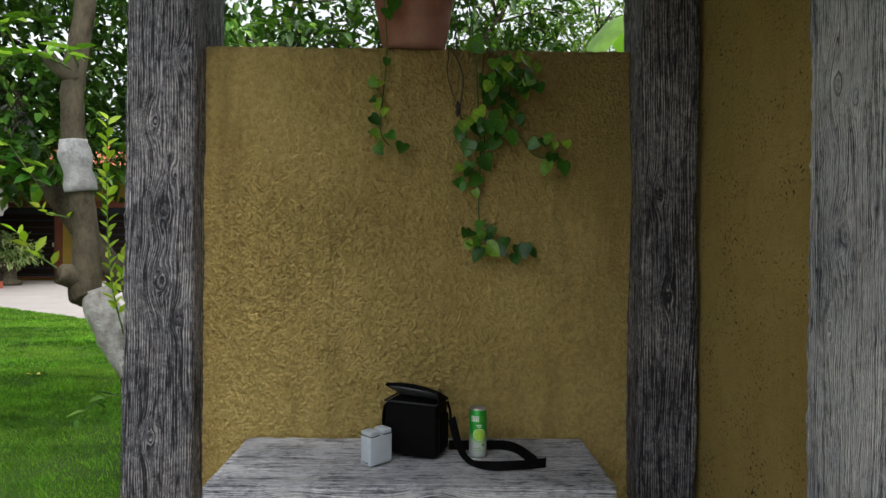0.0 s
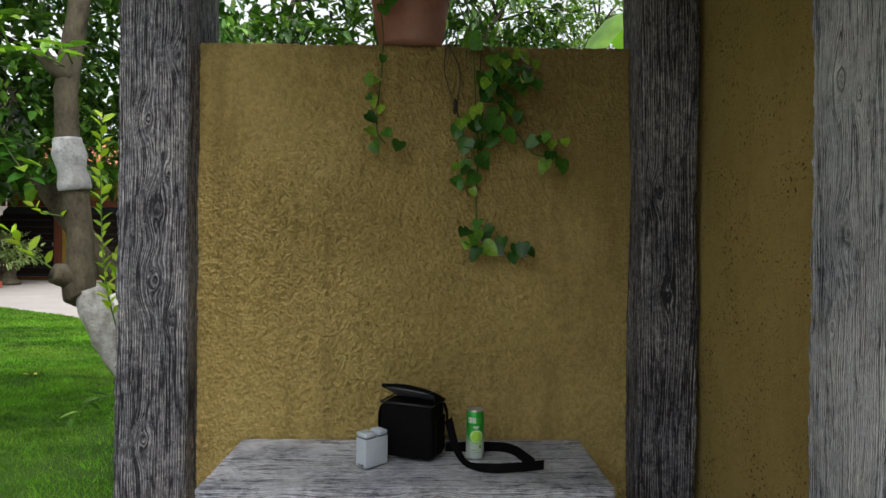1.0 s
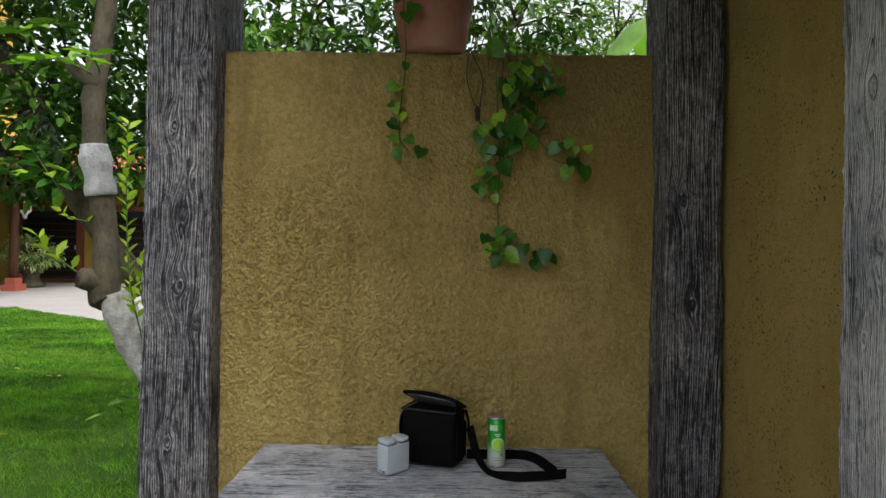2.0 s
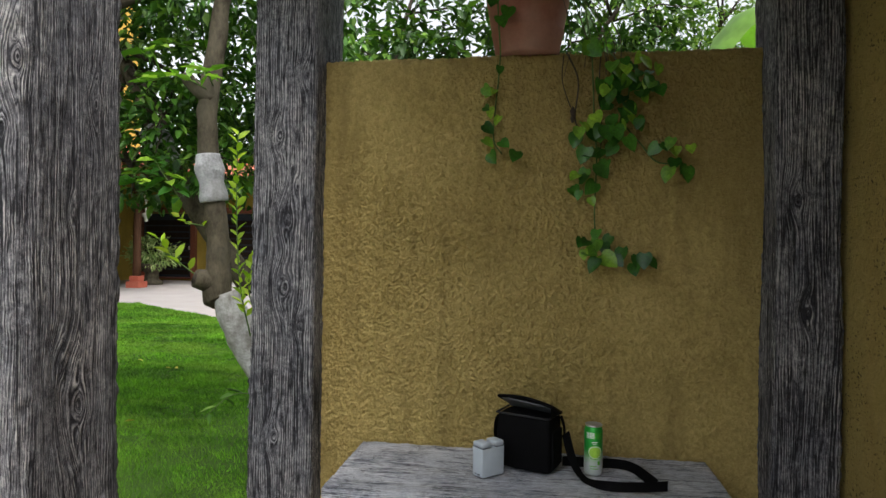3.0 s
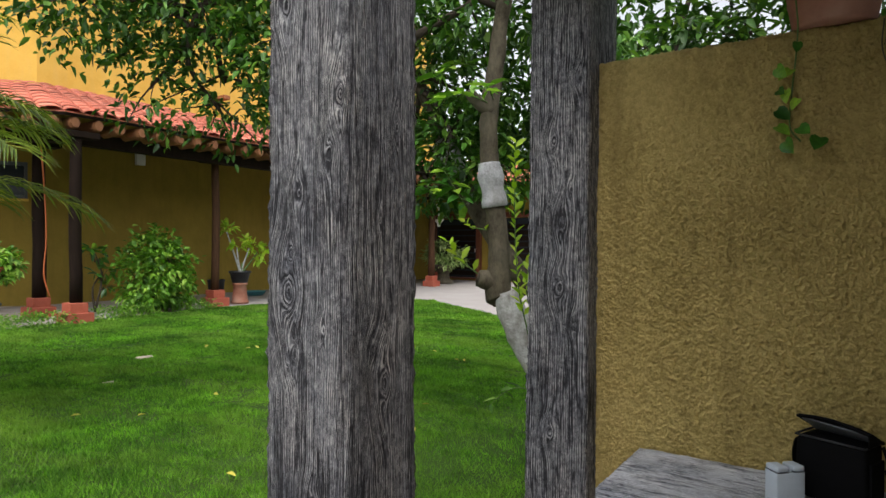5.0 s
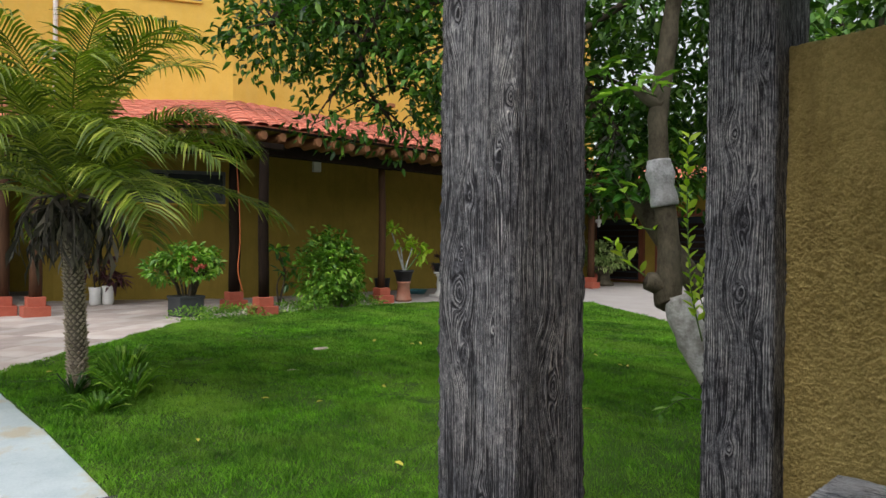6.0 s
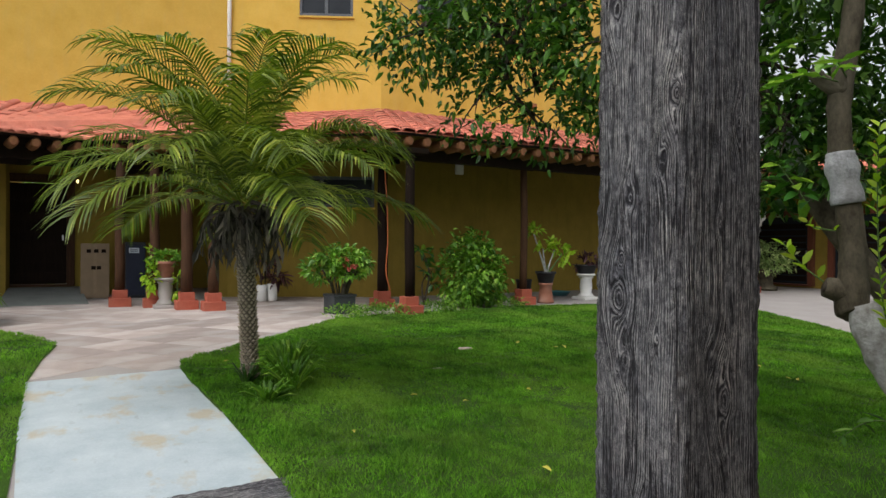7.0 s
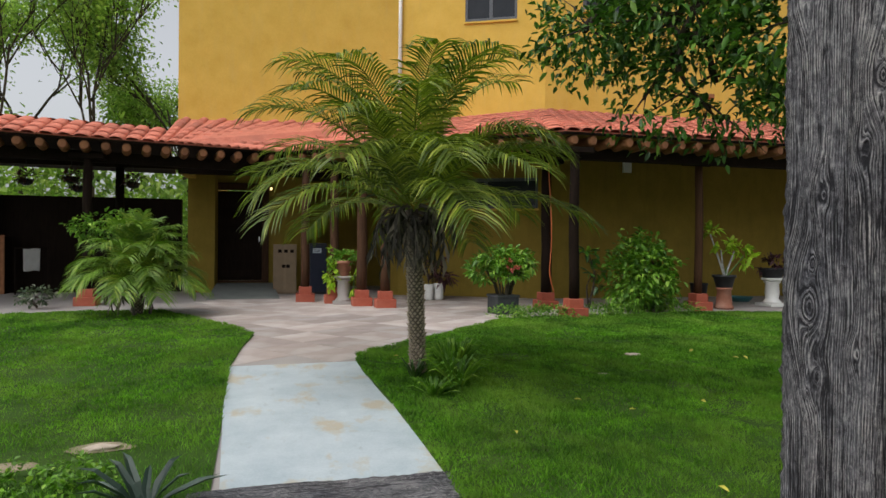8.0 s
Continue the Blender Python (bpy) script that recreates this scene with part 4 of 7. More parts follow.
# -- lawn grass --
def grass(name, outline, count, seed, label, near=(-2.0, 2.0), bald=()):
    rng = np.random.default_rng(seed)
    o = np.array(outline)
    lo, hi = o.min(0), o.max(0)
    P = []
    got = 0
    while got < count:
        q = rng.uniform(lo, hi, (count * 2, 2))
        d = np.hypot(q[:, 0] - near[0], q[:, 1] - near[1])
        keep = rng.random(len(q)) < np.clip(3.6 / (d + 0.6), 0.3, 1.0)
        tuft = fractal(q[:, 0] * 2.2, q[:, 1] * 2.2, seed, 3)
        keep &= rng.random(len(q)) < np.clip(0.75 + 0.5 * tuft, 0.2, 1)
        for bx, by, br in bald:
            keep &= (np.hypot(q[:, 0] - bx, q[:, 1] - by) > br * rng.uniform(0.75, 1.2, len(q)))
        keep &= inside(q[:, 0], q[:, 1], outline)
        P.append(q[keep])
        got += int(keep.sum())
    q = np.concatenate(P)[:count]
    d = np.hypot(q[:, 0] - near[0], q[:, 1] - near[1])
    z = mound(q[:, 0], q[:, 1]) - 0.014
    n = len(q)
    tuft = fractal(q[:, 0] * 1.3, q[:, 1] * 1.3, seed + 2, 3)
    clump = fractal(q[:, 0] * 6.5, q[:, 1] * 6.5, seed + 3, 2)
    h = (0.025 + 0.007 * tuft + 0.014 * clump) * rng.uniform(0.6, 1.35, n)
    w = 0.0013 + 0.0012 * d
    a = rng.uniform(0, 2 * np.pi, n)
    lean = rng.uniform(0.3, 1.3, n) * np.abs(h)
    b = a + rng.normal(size=n) * 0.6 + np.pi / 2
    base = np.stack([q[:, 0], q[:, 1], z], 1)
    side_ = np.stack([np.cos(a), np.sin(a), np.zeros(n)], 1) * w[:, None]
    tip = base + np.stack([np.cos(b) * lean, np.sin(b) * lean, h], 1)
    V = np.stack([base - side_, base + side_, tip], 1).reshape(-1, 3)
    F = np.arange(n * 3).reshape(-1, 3)
    ob = fast_mesh(name, V, F, M_BLADE)
    return tagged(ob, label, "grass", "", "stuff")


grass("grass", LAWN_MAIN, 600000, 5, "short green lawn grass with thin yellowish patches", (-2.2, 2.6), ((-6.05, 3.56, 0.09), (-5.2, 2.75, 0.06)))
grass("grass", LAWN_SIDE, 210000, 6, "short green lawn grass round a bare patch", (-3.0, -1.5), ((-3.92, -1.05, 0.11), (-3.75, -1.45, 0.07)))


def frond(parent, base, az, el, length, droop, rng, material, leaf=0.27, pairs=46, name="frond", vshape=0.38, width=0.018, twist=0.0):
    """A feather leaf: an arching midrib and two rows of narrow leaflets, in one mesh."""
    sp = Soup()
    d = Vector((math.cos(az) * math.cos(el), math.sin(az) * math.cos(el), math.sin(el)))
    pts, p = [], Vector(base)
    n = 16
    step = length / n
    for i in range(n + 1):
        pts.append(p.copy())
        t = i / n
        d = (d + Vector((0, 0, -droop * (0.25 + 1.5 * t) / n))).normalized()
        p += d * step
    sp.add(*tube_data(pts, [0.010 * (1 - 0.85 * i / n) + 0.0015 for i in range(n + 1)], 4))
    for k in range(pairs):
        t = 0.14 + 0.86 * (k + 0.5) / pairs
        f = t * n
        i = min(int(f), n - 1)
        o = pts[i].lerp(pts[i + 1], f - i)
        tan = (pts[i + 1] - pts[i]).normalized()
        side_ = tan.cross(Vector((0, 0, 1)))
        if side_.length < 0.08:
            side_ = Vector((-math.sin(az), math.cos(az), 0))
        side_.normalize()
        up = side_.cross(tan).normalized()
        L = leaf * (0.55 + 1.1 * t * (1.25 - t)) * rng.uniform(0.85, 1.12) * (1.0 if t < 0.85 else 1.0 - 2.2 * (t - 0.85))
        for sgn in (-1, 1):
            out = (side_ * sgn * 0.95 + tan * (0.40 + 0.65 * t) + up * (vshape * rng.uniform(0.6, 1.1))).normalized()
            sag = rng.uniform(0.28, 0.58)
            q1 = o + out * L * 0.35
            q2 = o + out * L * 0.70 + Vector((0, 0, -sag * 0.40 * L))
            e = o + out * L * 0.95 + Vector((0, 0, -sag * L))
            w = (out.cross(up)).normalized() * width * 0.5
            keel = up * (-width * 0.22)
            sp.add([o - w * 0.5, o + w * 0.5, q1 + w, q1 + keel, q1 - w, q2 + w * 0.85, q2 + keel * 0.8, q2 - w * 0.85, e],
                   [(0, 1, 2, 3), (0, 3, 4), (3, 2, 5, 6), (4, 3, 6, 7), (6, 5, 8), (7, 6, 8)])
    return sp.object(name, material, parent)


def date_palm(x, y, height, fronds, length, seed, label, leaf=0.27, r=0.078, skirt=22, pairs=46, lean=(0.02, -0.07), droop=1.5, green=None, rise=(62, 54)):
    rng = random.Random(seed)
    t = thing("palm_tree", x, y, 0.0, 0, label, "palm")
    green = green or M_PALM
    n = 12
    pts = [Vector((lean[0] * (i / n) ** 2, lean[1] * (i / n) ** 1.4, height * i / n)) for i in range(n + 1)]
    tube("trunk", pts, [r * (0.92 + 0.1 * math.sin(i * 0.3)) for i in range(n + 1)], M_PALMBARK, t, 16)
    sc = Soup()
    rows = int((height - 0.1) / 0.027)
    for j in range(rows):
        z = 0.06 + j * 0.027
        f = z / height * n
        i = min(int(f), n - 1)
        c = pts[i].lerp(pts[i + 1], f - i)
        for k in range(9):
            a = 2 * math.pi * (k + 0.5 * (j % 2)) / 9 + rng.uniform(-0.04, 0.04)
            o, s = Vector((math.cos(a), math.sin(a), 0)), Vector((-math.sin(a), math.cos(a), 0))
            q = c + o * (r * 0.9)
            h = 0.024 * rng.uniform(0.85, 1.2)
            tip = q + o * (0.026 * rng.uniform(0.7, 1.4)) + Vector((0, 0, h * 0.75))
            sc.add([q - s * 0.021, q + Vector((0, 0, -h * 0.8)), q + s * 0.021, q + Vector((0, 0, h * 0.9)), tip], [(0, 1, 4), (1, 2, 4), (2, 3, 4), (3, 0, 4)])
    sc.object("scarred_bark", M_PALMSCAR, t, False, "diamond-shaped old leaf bases")
    top = pts[-1]
    for k in range(fronds):
        u = (k + 0.5) / fronds
        az = k * 2.39996 + rng.uniform(-0.2, 0.2)
        el = radians(rise[0] - rise[1] * u ** 1.15 + rng.uniform(-7, 7))
        L = length * (1.0 - 0.06 * u) * rng.uniform(0.9, 1.08)
        base = top + Vector((0.05 * math.cos(az), 0.05 * math.sin(az), 0.22 - 0.25 * u))
        frond(t, base, az, el, L, droop * (1.2 - 0.5 * u) * rng.uniform(0.85, 1.2), rng, green, leaf, pairs)
    for k in range(skirt):
        az = k * 2.39996
        a = Vector((math.cos(az), math.sin(az), 0))
        b = top + a * 0.07 + Vector((0, 0, rng.uniform(-0.16, 0.06)))
        L = rng.uniform(0.24, 0.46) * min(1, length / 1.4)
        sp = Soup()
        out = rng.uniform(0.10, 0.34)
        m, e = b + a * out * 0.8 + Vector((0, 0, -L * 0.22)), b + a * out + Vector((rng.uniform(-0.05, 0.05), rng.uniform(-0.05, 0.05), -L))
        line = smooth_path([b, m, e], 5)
        sp.add(*tube_data(line, [0.011 - 0.0007 * i for i in range(len(line))], 4))
        for q in range(9):
            o = line[2 + q * (len(line) - 3) // 9]
            tilt = rng.uniform(0, 6.28)
            tip = o + Vector((rng.uniform(-0.07, 0.07), rng.uniform(-0.07, 0.07), -rng.uniform(0.10, 0.22)))
            mid = o.lerp(tip, 0.5) + a * rng.uniform(0, 0.03)
            w = Vector((math.cos(tilt), math.sin(tilt), 0)) * rng.uniform(0.009, 0.022)
            sp.add([o - w * 0.5, o + w * 0.5, mid + w, mid - w, tip], [(0, 1, 2, 3), (3, 2, 4)])
        sp.object("dead_frond", M_DEADPALM, t, False, "grey dry hanging frond")
    return t


date_palm(-5.50, 1.085, 1.50, 36, 1.58, 4, "young date palm with a scarred trunk and dry skirt", 0.43, 0.066, 44, 46, (0.02, -0.07), 1.5, None, (73, 59))
date_palm(-11.1, -2.42, 0.36, 60, 1.15, 9, "low bushy young palm on the lawn", 0.40, 0.09, 6, 38, (0, 0), 2.3, M_YOUNGPALM, (94, 62))


def tuft(name, x, y, z, n, h, spread, w, material, seed, label, category="plant", stiff=0.4):
    """Long narrow leaves from one root."""
    rng = random.Random(seed)
    t = thing(name, x, y, z, 0, label, category)
    sp = Soup()
    for k in range(n):
        a = rng.uniform(0, 2 * math.pi)
        hh, out = h * rng.uniform(0.55, 1.1), spread * rng.uniform(0.25, 1.0)
        o = Vector((math.cos(a), math.sin(a), 0))
        s = Vector((-o.y, o.x, 0)) * w * 0.5 * rng.uniform(0.7, 1.2)
        b = o * 0.02
        p1, p2, p3 = b + o * out * 0.3 + Vector((0, 0, hh * 0.55)), b + o * out * 0.7 + Vector((0, 0, hh * (0.85 + 0.1 * stiff))), b + o * out + Vector((0, 0, hh * (0.7 + 0.3 * stiff)))
        keel = Vector((0, 0, -w * 0.25)) + o * w * 0.1
        sp.add([b - s * 0.8, b + s * 0.8, p1 + s, p1 - s, p2 + s * 0.75, p2 - s * 0.75, p3, p1 + keel, p2 + keel],
               [(0, 1, 2, 7), (0, 7, 3), (7, 2, 4, 8), (3, 7, 8, 5), (8, 4, 6), (5, 8, 6)])
    sp.object("leaves", material, t)
    return t


M_AGAVE = leaf_material("blue_green_agave", (0.018, 0.042, 0.03), (0.04, 0.08, 0.06), (0.06, 0.105, 0.08), 0.5, 0.1)
tuft("agave", -3.0, -0.66, 0.0, 14, 0.19, 0.34, 0.04, M_AGAVE, 3, "blue-green agave with stiff pointed leaves", "agave", 1.0)
tuft("strap_plant", -5.18, 1.33, 0.0, 120, 0.40, 0.34, 0.032, M_BRIGHTLEAF, 5, "green strap-leaved plant at the palm's foot")
tuft("strap_plant", -4.92, 1.30, 0.0, 70, 0.30, 0.28, 0.03, M_BRIGHTLEAF, 15, "green strap-leaved plant at the palm's foot")
tuft("strap_plant", -4.72, 1.05, 0.0, 50, 0.17, 0.24, 0.026, M_BRIGHTLEAF, 16, "low green strap-leaved plant beside the path")
tuft("strap_plant", -5.32, 1.02, 0.0, 26, 0.22, 0.24, 0.022, M_HEDGE, 8, "dark green tufted plant at the palm's foot")


def shrub(name, x, y, lobes, material, seed, label, leaf=0.09, wide=0.5, category="shrub", stem=True, z=0.0):
    t = thing(name, x, y, z, 0, label, category)
    if stem:
        twigs(lobes, [(0, 0, 0.02)], t, seed, 3, 0.010)
    crown("foliage", lobes, material, t, seed, leaf, wide)
    return t


shrub("shrub", -10.45, 6.33, [(0, 0, 0.75, 0.62, 0.62, 0.62, 1500), (0.1, -0.2, 0.35, 0.5, 0.5, 0.34, 600), (0.1, 0.3, 0.45, 0.45, 0.4, 0.4, 500), (0.0, 0.1, 1.15, 0.35, 0.35, 0.28, 300)],
      M_BRIGHTLEAF, 11, "round bright green garden shrub by the verandah", 0.12, 0.55)
shrub("shrub", -12.9, -3.35, [(0, 0.1, 1.5, 0.3, 0.55, 0.3, 420), (0, -0.35, 1.45, 0.3, 0.3, 0.25, 200)], M_BRIGHTLEAF, 12, "leafy light green shrub beside the terrace post", 0.10, 0.5)
shrub("sapling", -10.95, 5.55, [(0, 0, 1.02, 0.12, 0.22, 0.12, 26), (0.05, 0.12, 0.72, 0.12, 0.16, 0.10, 16), (0, 0.15, 0.4, 0.12, 0.16, 0.12, 14)], M_VINE, 19, "thin sapling with broad green leaves beside the shrub", 0.19, 0.45, "plant")
for gx, gy, gn in ((-9.75, 3.9, 1), (-9.6, 4.3, 2), (-9.85, 5.3, 3), (-9.95, 5.7, 4), (-9.7, 3.5, 5), (-9.95, 6.9, 6)):
    shrub("ground_cover", gx, gy, [(0, 0, 0.09, 0.30, 0.38, 0.13, 420)], M_BRIGHTLEAF, 30 + gn, "low green creeping plant at the lawn's edge", 0.06, 0.4, "plant", False)

for gx, gy, gn in ((-3.45, -1.05, 1), (-3.42, -1.35, 2), (-3.3, -1.2, 3), (-3.5, -1.65, 4), (-3.25, -0.95, 5), (-3.2, -1.5, 6)):
    shrub("weed", gx, gy, [(0, 0, 0.06, 0.13, 0.17, 0.055, 150)], M_BRIGHTLEAF, 130 + gn, "patch of light green broad-leaved weeds in the lawn", 0.035, 0.6, "weed", False)

# -- the citrus tree by the wall --
tree = thing("citrus_tree", -1.42, 2.93, 0.0, 0, "citrus tree with pruned limbs and limewashed fork", "tree")
TRUNK = [(0.42, 0.10, -0.05), (0.20, 0.03, 0.32), (0.03, -0.02, 0.60), (-0.06, -0.07, 0.80), (-0.10, -0.09, 0.94)]
rough_tube("trunk", smooth_path(TRUNK, 7), [0.092 - 0.0009 * i for i in range(29)], M_LIME, tree, 24, 0.010, 11, "limewashed grey trunk", 3)
LIMB = [(-0.12, -0.10, 0.885), (-0.135, -0.10, 0.90), (-0.145, -0.10, 0.95), (-0.14, -0.10, 1.08), (-0.14, -0.10, 1.2), (-0.16, -0.12, 1.4), (-0.18, -0.13, 1.62), (-0.185, -0.13, 1.85), (-0.15, -0.12, 2.1), (-0.12, -0.10, 2.4), (-0.05, -0.02, 2.8)]
lp = smooth_path(LIMB, 5)
rough_tube("limb", lp, [0.066 * min(1.0, 0.35 + 0.11 * i) * (1.12 if 4 < i < 14 else 1.0) - 0.0006 * i for i in range(len(lp))], M_BARK, tree, 24, 0.007, 13, "", 5)
wl = smooth_path([(-0.156, -0.115, 1.375), (-0.16, -0.12, 1.42), (-0.168, -0.124, 1.48), (-0.176, -0.128, 1.54), (-0.182, -0.13, 1.60)], 5)
rough_tube("bandage", wl, [0.065 + 0.005 * math.sin(i * 0.55) - 0.0002 * i for i in range(len(wl))], M_BANDAGE, tree, 30, 0.008, 16, "pale plaster bandage round the limb", 8)
rough_tube("stub", smooth_path([(-0.14, -0.10, 0.98), (-0.19, -0.15, 1.00), (-0.215, -0.175, 1.01)], 4), [0.056, 0.056, 0.054, 0.052, 0.050, 0.048, 0.046, 0.045, 0.044], M_BARK, tree, 16, 0.005, 20, "sawn-off branch stub", 4)
rough_tube("stub_hollow", [(-0.212, -0.172, 1.008), (-0.2185, -0.179, 1.011)], [0.024, 0.026], M_DARKBARK, tree, 14, 0.003, 20, "dark hollow in the stub")
rough_tube("stub", smooth_path([(-0.17, -0.13, 1.86), (-0.235, -0.17, 1.92), (-0.27, -0.19, 1.97)], 4), [0.038 - 0.0012 * i for i in range(9)], M_BARK, tree, 16, 0.005, 20, "sawn-off branch stub", 6)
rngw = random.Random(2)
tube("limb", smooth_path([(0.03, 0.10, 0.6), (0.02, 0.22, 1.2), (0.06, 0.25, 1.8), (0.10, 0.25, 2.4), (0.12, 0.3, 3.0)], 3), [0.05 - 0.0012 * i for i in range(13)], M_DARKBARK, tree, 10)
tube("limb", smooth_path([(-0.05, 0.15, 0.8), (-0.10, 0.32, 1.4), (-0.06, 0.38, 2.0), (0.0, 0.4, 2.8)], 3), [0.035 - 0.001 * i for i in range(10)], M_DARKBARK, tree, 10)
tube("limb", smooth_path([(-0.12, -0.10, 2.40), (-0.7, 0.0, 2.72), (-1.4, -0.1, 2.82), (-2.2, -0.5, 2.72), (-2.8, -0.9, 2.8)], 4), [0.028 - 0.0013 * i for i in range(17)], M_DARKBARK, tree, 9)
tube("limb", smooth_path([(-0.25, 0.5, 0.9), (-0.62, 0.42, 1.45), (-0.78, 0.40, 1.75), (-1.0, 0.4, 2.2), (-1.3, 0.3, 2.7)], 4), [0.065 - 0.0018 * i for i in range(17)], M_BARK, tree, 9)
vs, fs = tube_data([(-0.70, 0.41, 1.60), (-0.76, 0.405, 1.70), (-0.83, 0.40, 1.83)], [0.082, 0.085, 0.08], 14)
mesh_object("bandage", [v + Vector((rngw.uniform(-0.006, 0.006), rngw.uniform(-0.006, 0.006), rngw.uniform(-0.008, 0.008))) for v in vs], fs, M_BANDAGE, tree, True, "pale plaster bandage round the limb")
CANOPY = [(-2.57, -0.97, 2.7, 0.45, 0.4, 0.42, 410),
          (-2.47, -0.57, 2.25, 0.38, 0.36, 0.36, 140),
          (-2.17, -0.27, 2.05, 0.42, 0.4, 0.3, 80),
          (-2.1, -0.3, 2.25, 0.5, 0.5, 0.40, 140),
          (-2.22, -0.52, 2.7, 0.55, 0.5, 0.45, 606),
          (-2.62, -0.32, 3.1, 0.6, 0.6, 0.45, 508),
          (-1.6, -0.1, 2.5, 0.55, 0.5, 0.5, 684),
          (-2.0, -0.4, 2.95, 0.7, 0.6, 0.45, 783),
          (-1.2, 0.3, 2.3, 0.5, 0.5, 0.4, 300),
          (-1.1, 0.2, 2.8, 0.6, 0.6, 0.45, 783),
          (-0.7, 0.55, 2.15, 0.45, 0.4, 0.4, 560),
          (-0.4, 0.1, 2.6, 0.5, 0.5, 0.4, 587),
          (0.1, 0.4, 2.5, 0.45, 0.4, 0.4, 410),
          (-1.6, 0.5, 2.15, 0.45, 0.4, 0.3, 150),
          (-2.2, 0.6, 2.3, 0.5, 0.5, 0.4, 410),
          (-0.9, 0.9, 1.75, 0.4, 0.35, 0.35, 216),
          (-0.2, 0.9, 2.05, 0.45, 0.35, 0.45, 620),
          (-0.62, 0.22, 1.80, 0.3, 0.25, 0.24, 330),
          (-0.38, 0.3, 1.58, 0.22, 0.2, 0.18, 110),
          (-0.95, 0.4, 1.55, 0.3, 0.3, 0.2, 150),
          (-0.75, 1.35, 1.95, 0.6, 0.4, 0.5, 620),
          (-0.25, 1.5, 2.3, 0.5, 0.4, 0.45, 420)]
twigs(CANOPY, [(-0.15, -0.12, 2.05), (-0.7, -0.1, 2.35), (-1.4, -0.2, 2.5), (-2.2, -0.5, 2.55), (-2.8, -0.9, 2.75), (-1.0, 0.4, 2.2), (0.1, 0.25, 2.4)], tree, 5, 6)
crown("crown", [q[:6] + (int(q[6] * 2.1),) for q in CANOPY], M_CITRUS, tree, 21, 0.068, 0.5, 0.12)


def sprig(parent, pts, n, leaf, material, seed, wide=0.45, name="sprig", r=0.004, out=0.7):
    """A shoot with leaves set along it, as one mesh of leaves on a stem part."""
    rng = np.random.default_rng(seed)
    line = smooth_path(pts, 6)
    st = tube(name, line, [r * (1 - 0.6 * i / len(line)) for i in range(len(line))], M_GREENSTEM, parent, 5)
    P, D = [], []
    for k in range(n):
        f = (0.12 + 0.88 * (k + 0.5) / n) * (len(line) - 1)
        i = min(int(f), len(line) - 2)
        o, tan = line[i].lerp(line[i + 1], f - i), (line[i + 1] - line[i]).normalized()
        a = k * 2.4 + rng.uniform(-0.4, 0.4)
        ref = Vector((math.cos(a), math.sin(a), 0.25))
        P.append(o)
        D.append(tan * 0.6 + ref * out)
    P, D = np.array([list(p) for p in P]), np.array([list(p) for p in D])
    ln = leaf * rng.uniform(0.7, 1.15, n)
    V, F = leaf_arrays(P, D, ln, ln * wide, rng, 0.18)
    fast_mesh("leaves", V, F, material, st)
    return st


sprig(tree, [(0.08, -0.20, 0.75), (0.06, -0.27, 1.0), (0.045, -0.28, 1.36), (0.05, -0.28, 1.67)], 44, 0.066, M_CITRUSYOUNG, 41, 0.42, out=0.75)
sprig(tree, [(0.10, -0.1, 0.78), (0.07, -0.2, 0.95), (0.09, -0.2, 1.12)], 12, 0.08, M_CITRUSYOUNG, 42, 0.42)
sprig(tree, [(-0.16, -0.14, 1.9), (-0.24, -0.3, 1.93), (-0.34, -0.4, 1.88)], 14, 0.12, M_BRIGHTLEAF, 43, 0.28)
sprig(tree, [(-0.15, -0.14, 1.92), (-0.1, -0.3, 1.95), (-0.05, -0.4, 1.9)], 9, 0.10, M_BRIGHTLEAF, 44, 0.28)
sprig(tree, [(-0.72, 0.3, 1.62), (-0.55, 0.0, 1.6), (-0.38, -0.15, 1.48), (-0.28, -0.2, 1.38)], 16, 0.13, M_VINE, 45, 0.45)
sprig(tree, [(-0.75, 0.25, 1.62), (-0.66, 0.0, 1.52), (-0.52, -0.15, 1.45)], 12, 0.13, M_VINE, 46, 0.45)
sprig(tree, [(-0.22, -0.15, 1.02), (-0.30, -0.2, 1.1), (-0.36, -0.25, 1.2)], 8, 0.09, M_CITRUSYOUNG, 47, 0.35)
sprig(tree, [(0.12, -0.1, 0.45), (0.05, -0.3, 0.5), (-0.03, -0.4, 0.42)], 6, 0.10, M_CITRUS, 48, 0.25)
sprig(tree, [(-0.3, 0.2, 2.2), (-0.4, -0.1, 2.15), (-0.45, -0.25, 2.05)], 14, 0.12, M_BRIGHTLEAF, 49, 0.42)
sprig(tree, [(-0.15, -0.1, 1.25), (-0.24, -0.2, 1.27), (-0.26, -0.24, 1.3)], 5, 0.06, M_CITRUSYOUNG, 50, 0.42)


def garden_tree(x, y, lobes, material, seed, label, h, leaf, r=0.07, per=5):
    t = thing("tree", x, y, 0, 0, label, "tree", "trees behind the garden wall")
    rng = random.Random(seed)
    pts = smooth_path([(0, 0, -0.05), (rng.uniform(-0.15, 0.15), rng.uniform(-0.1, 0.1), h * 0.5), (rng.uniform(-0.2, 0.2), rng.uniform(-0.1, 0.1), h)], 5)
    tube("trunk", pts, [r * (1.15 - 0.05 * i) for i in range(len(pts))], M_DARKBARK, t, 10)
    twigs(lobes, [(0, 0, h * 0.6), (0, 0, h)], t, seed, per, 0.02)
    crown("crown", lobes, material, t, seed, leaf, 0.45, 0.3)
    return t


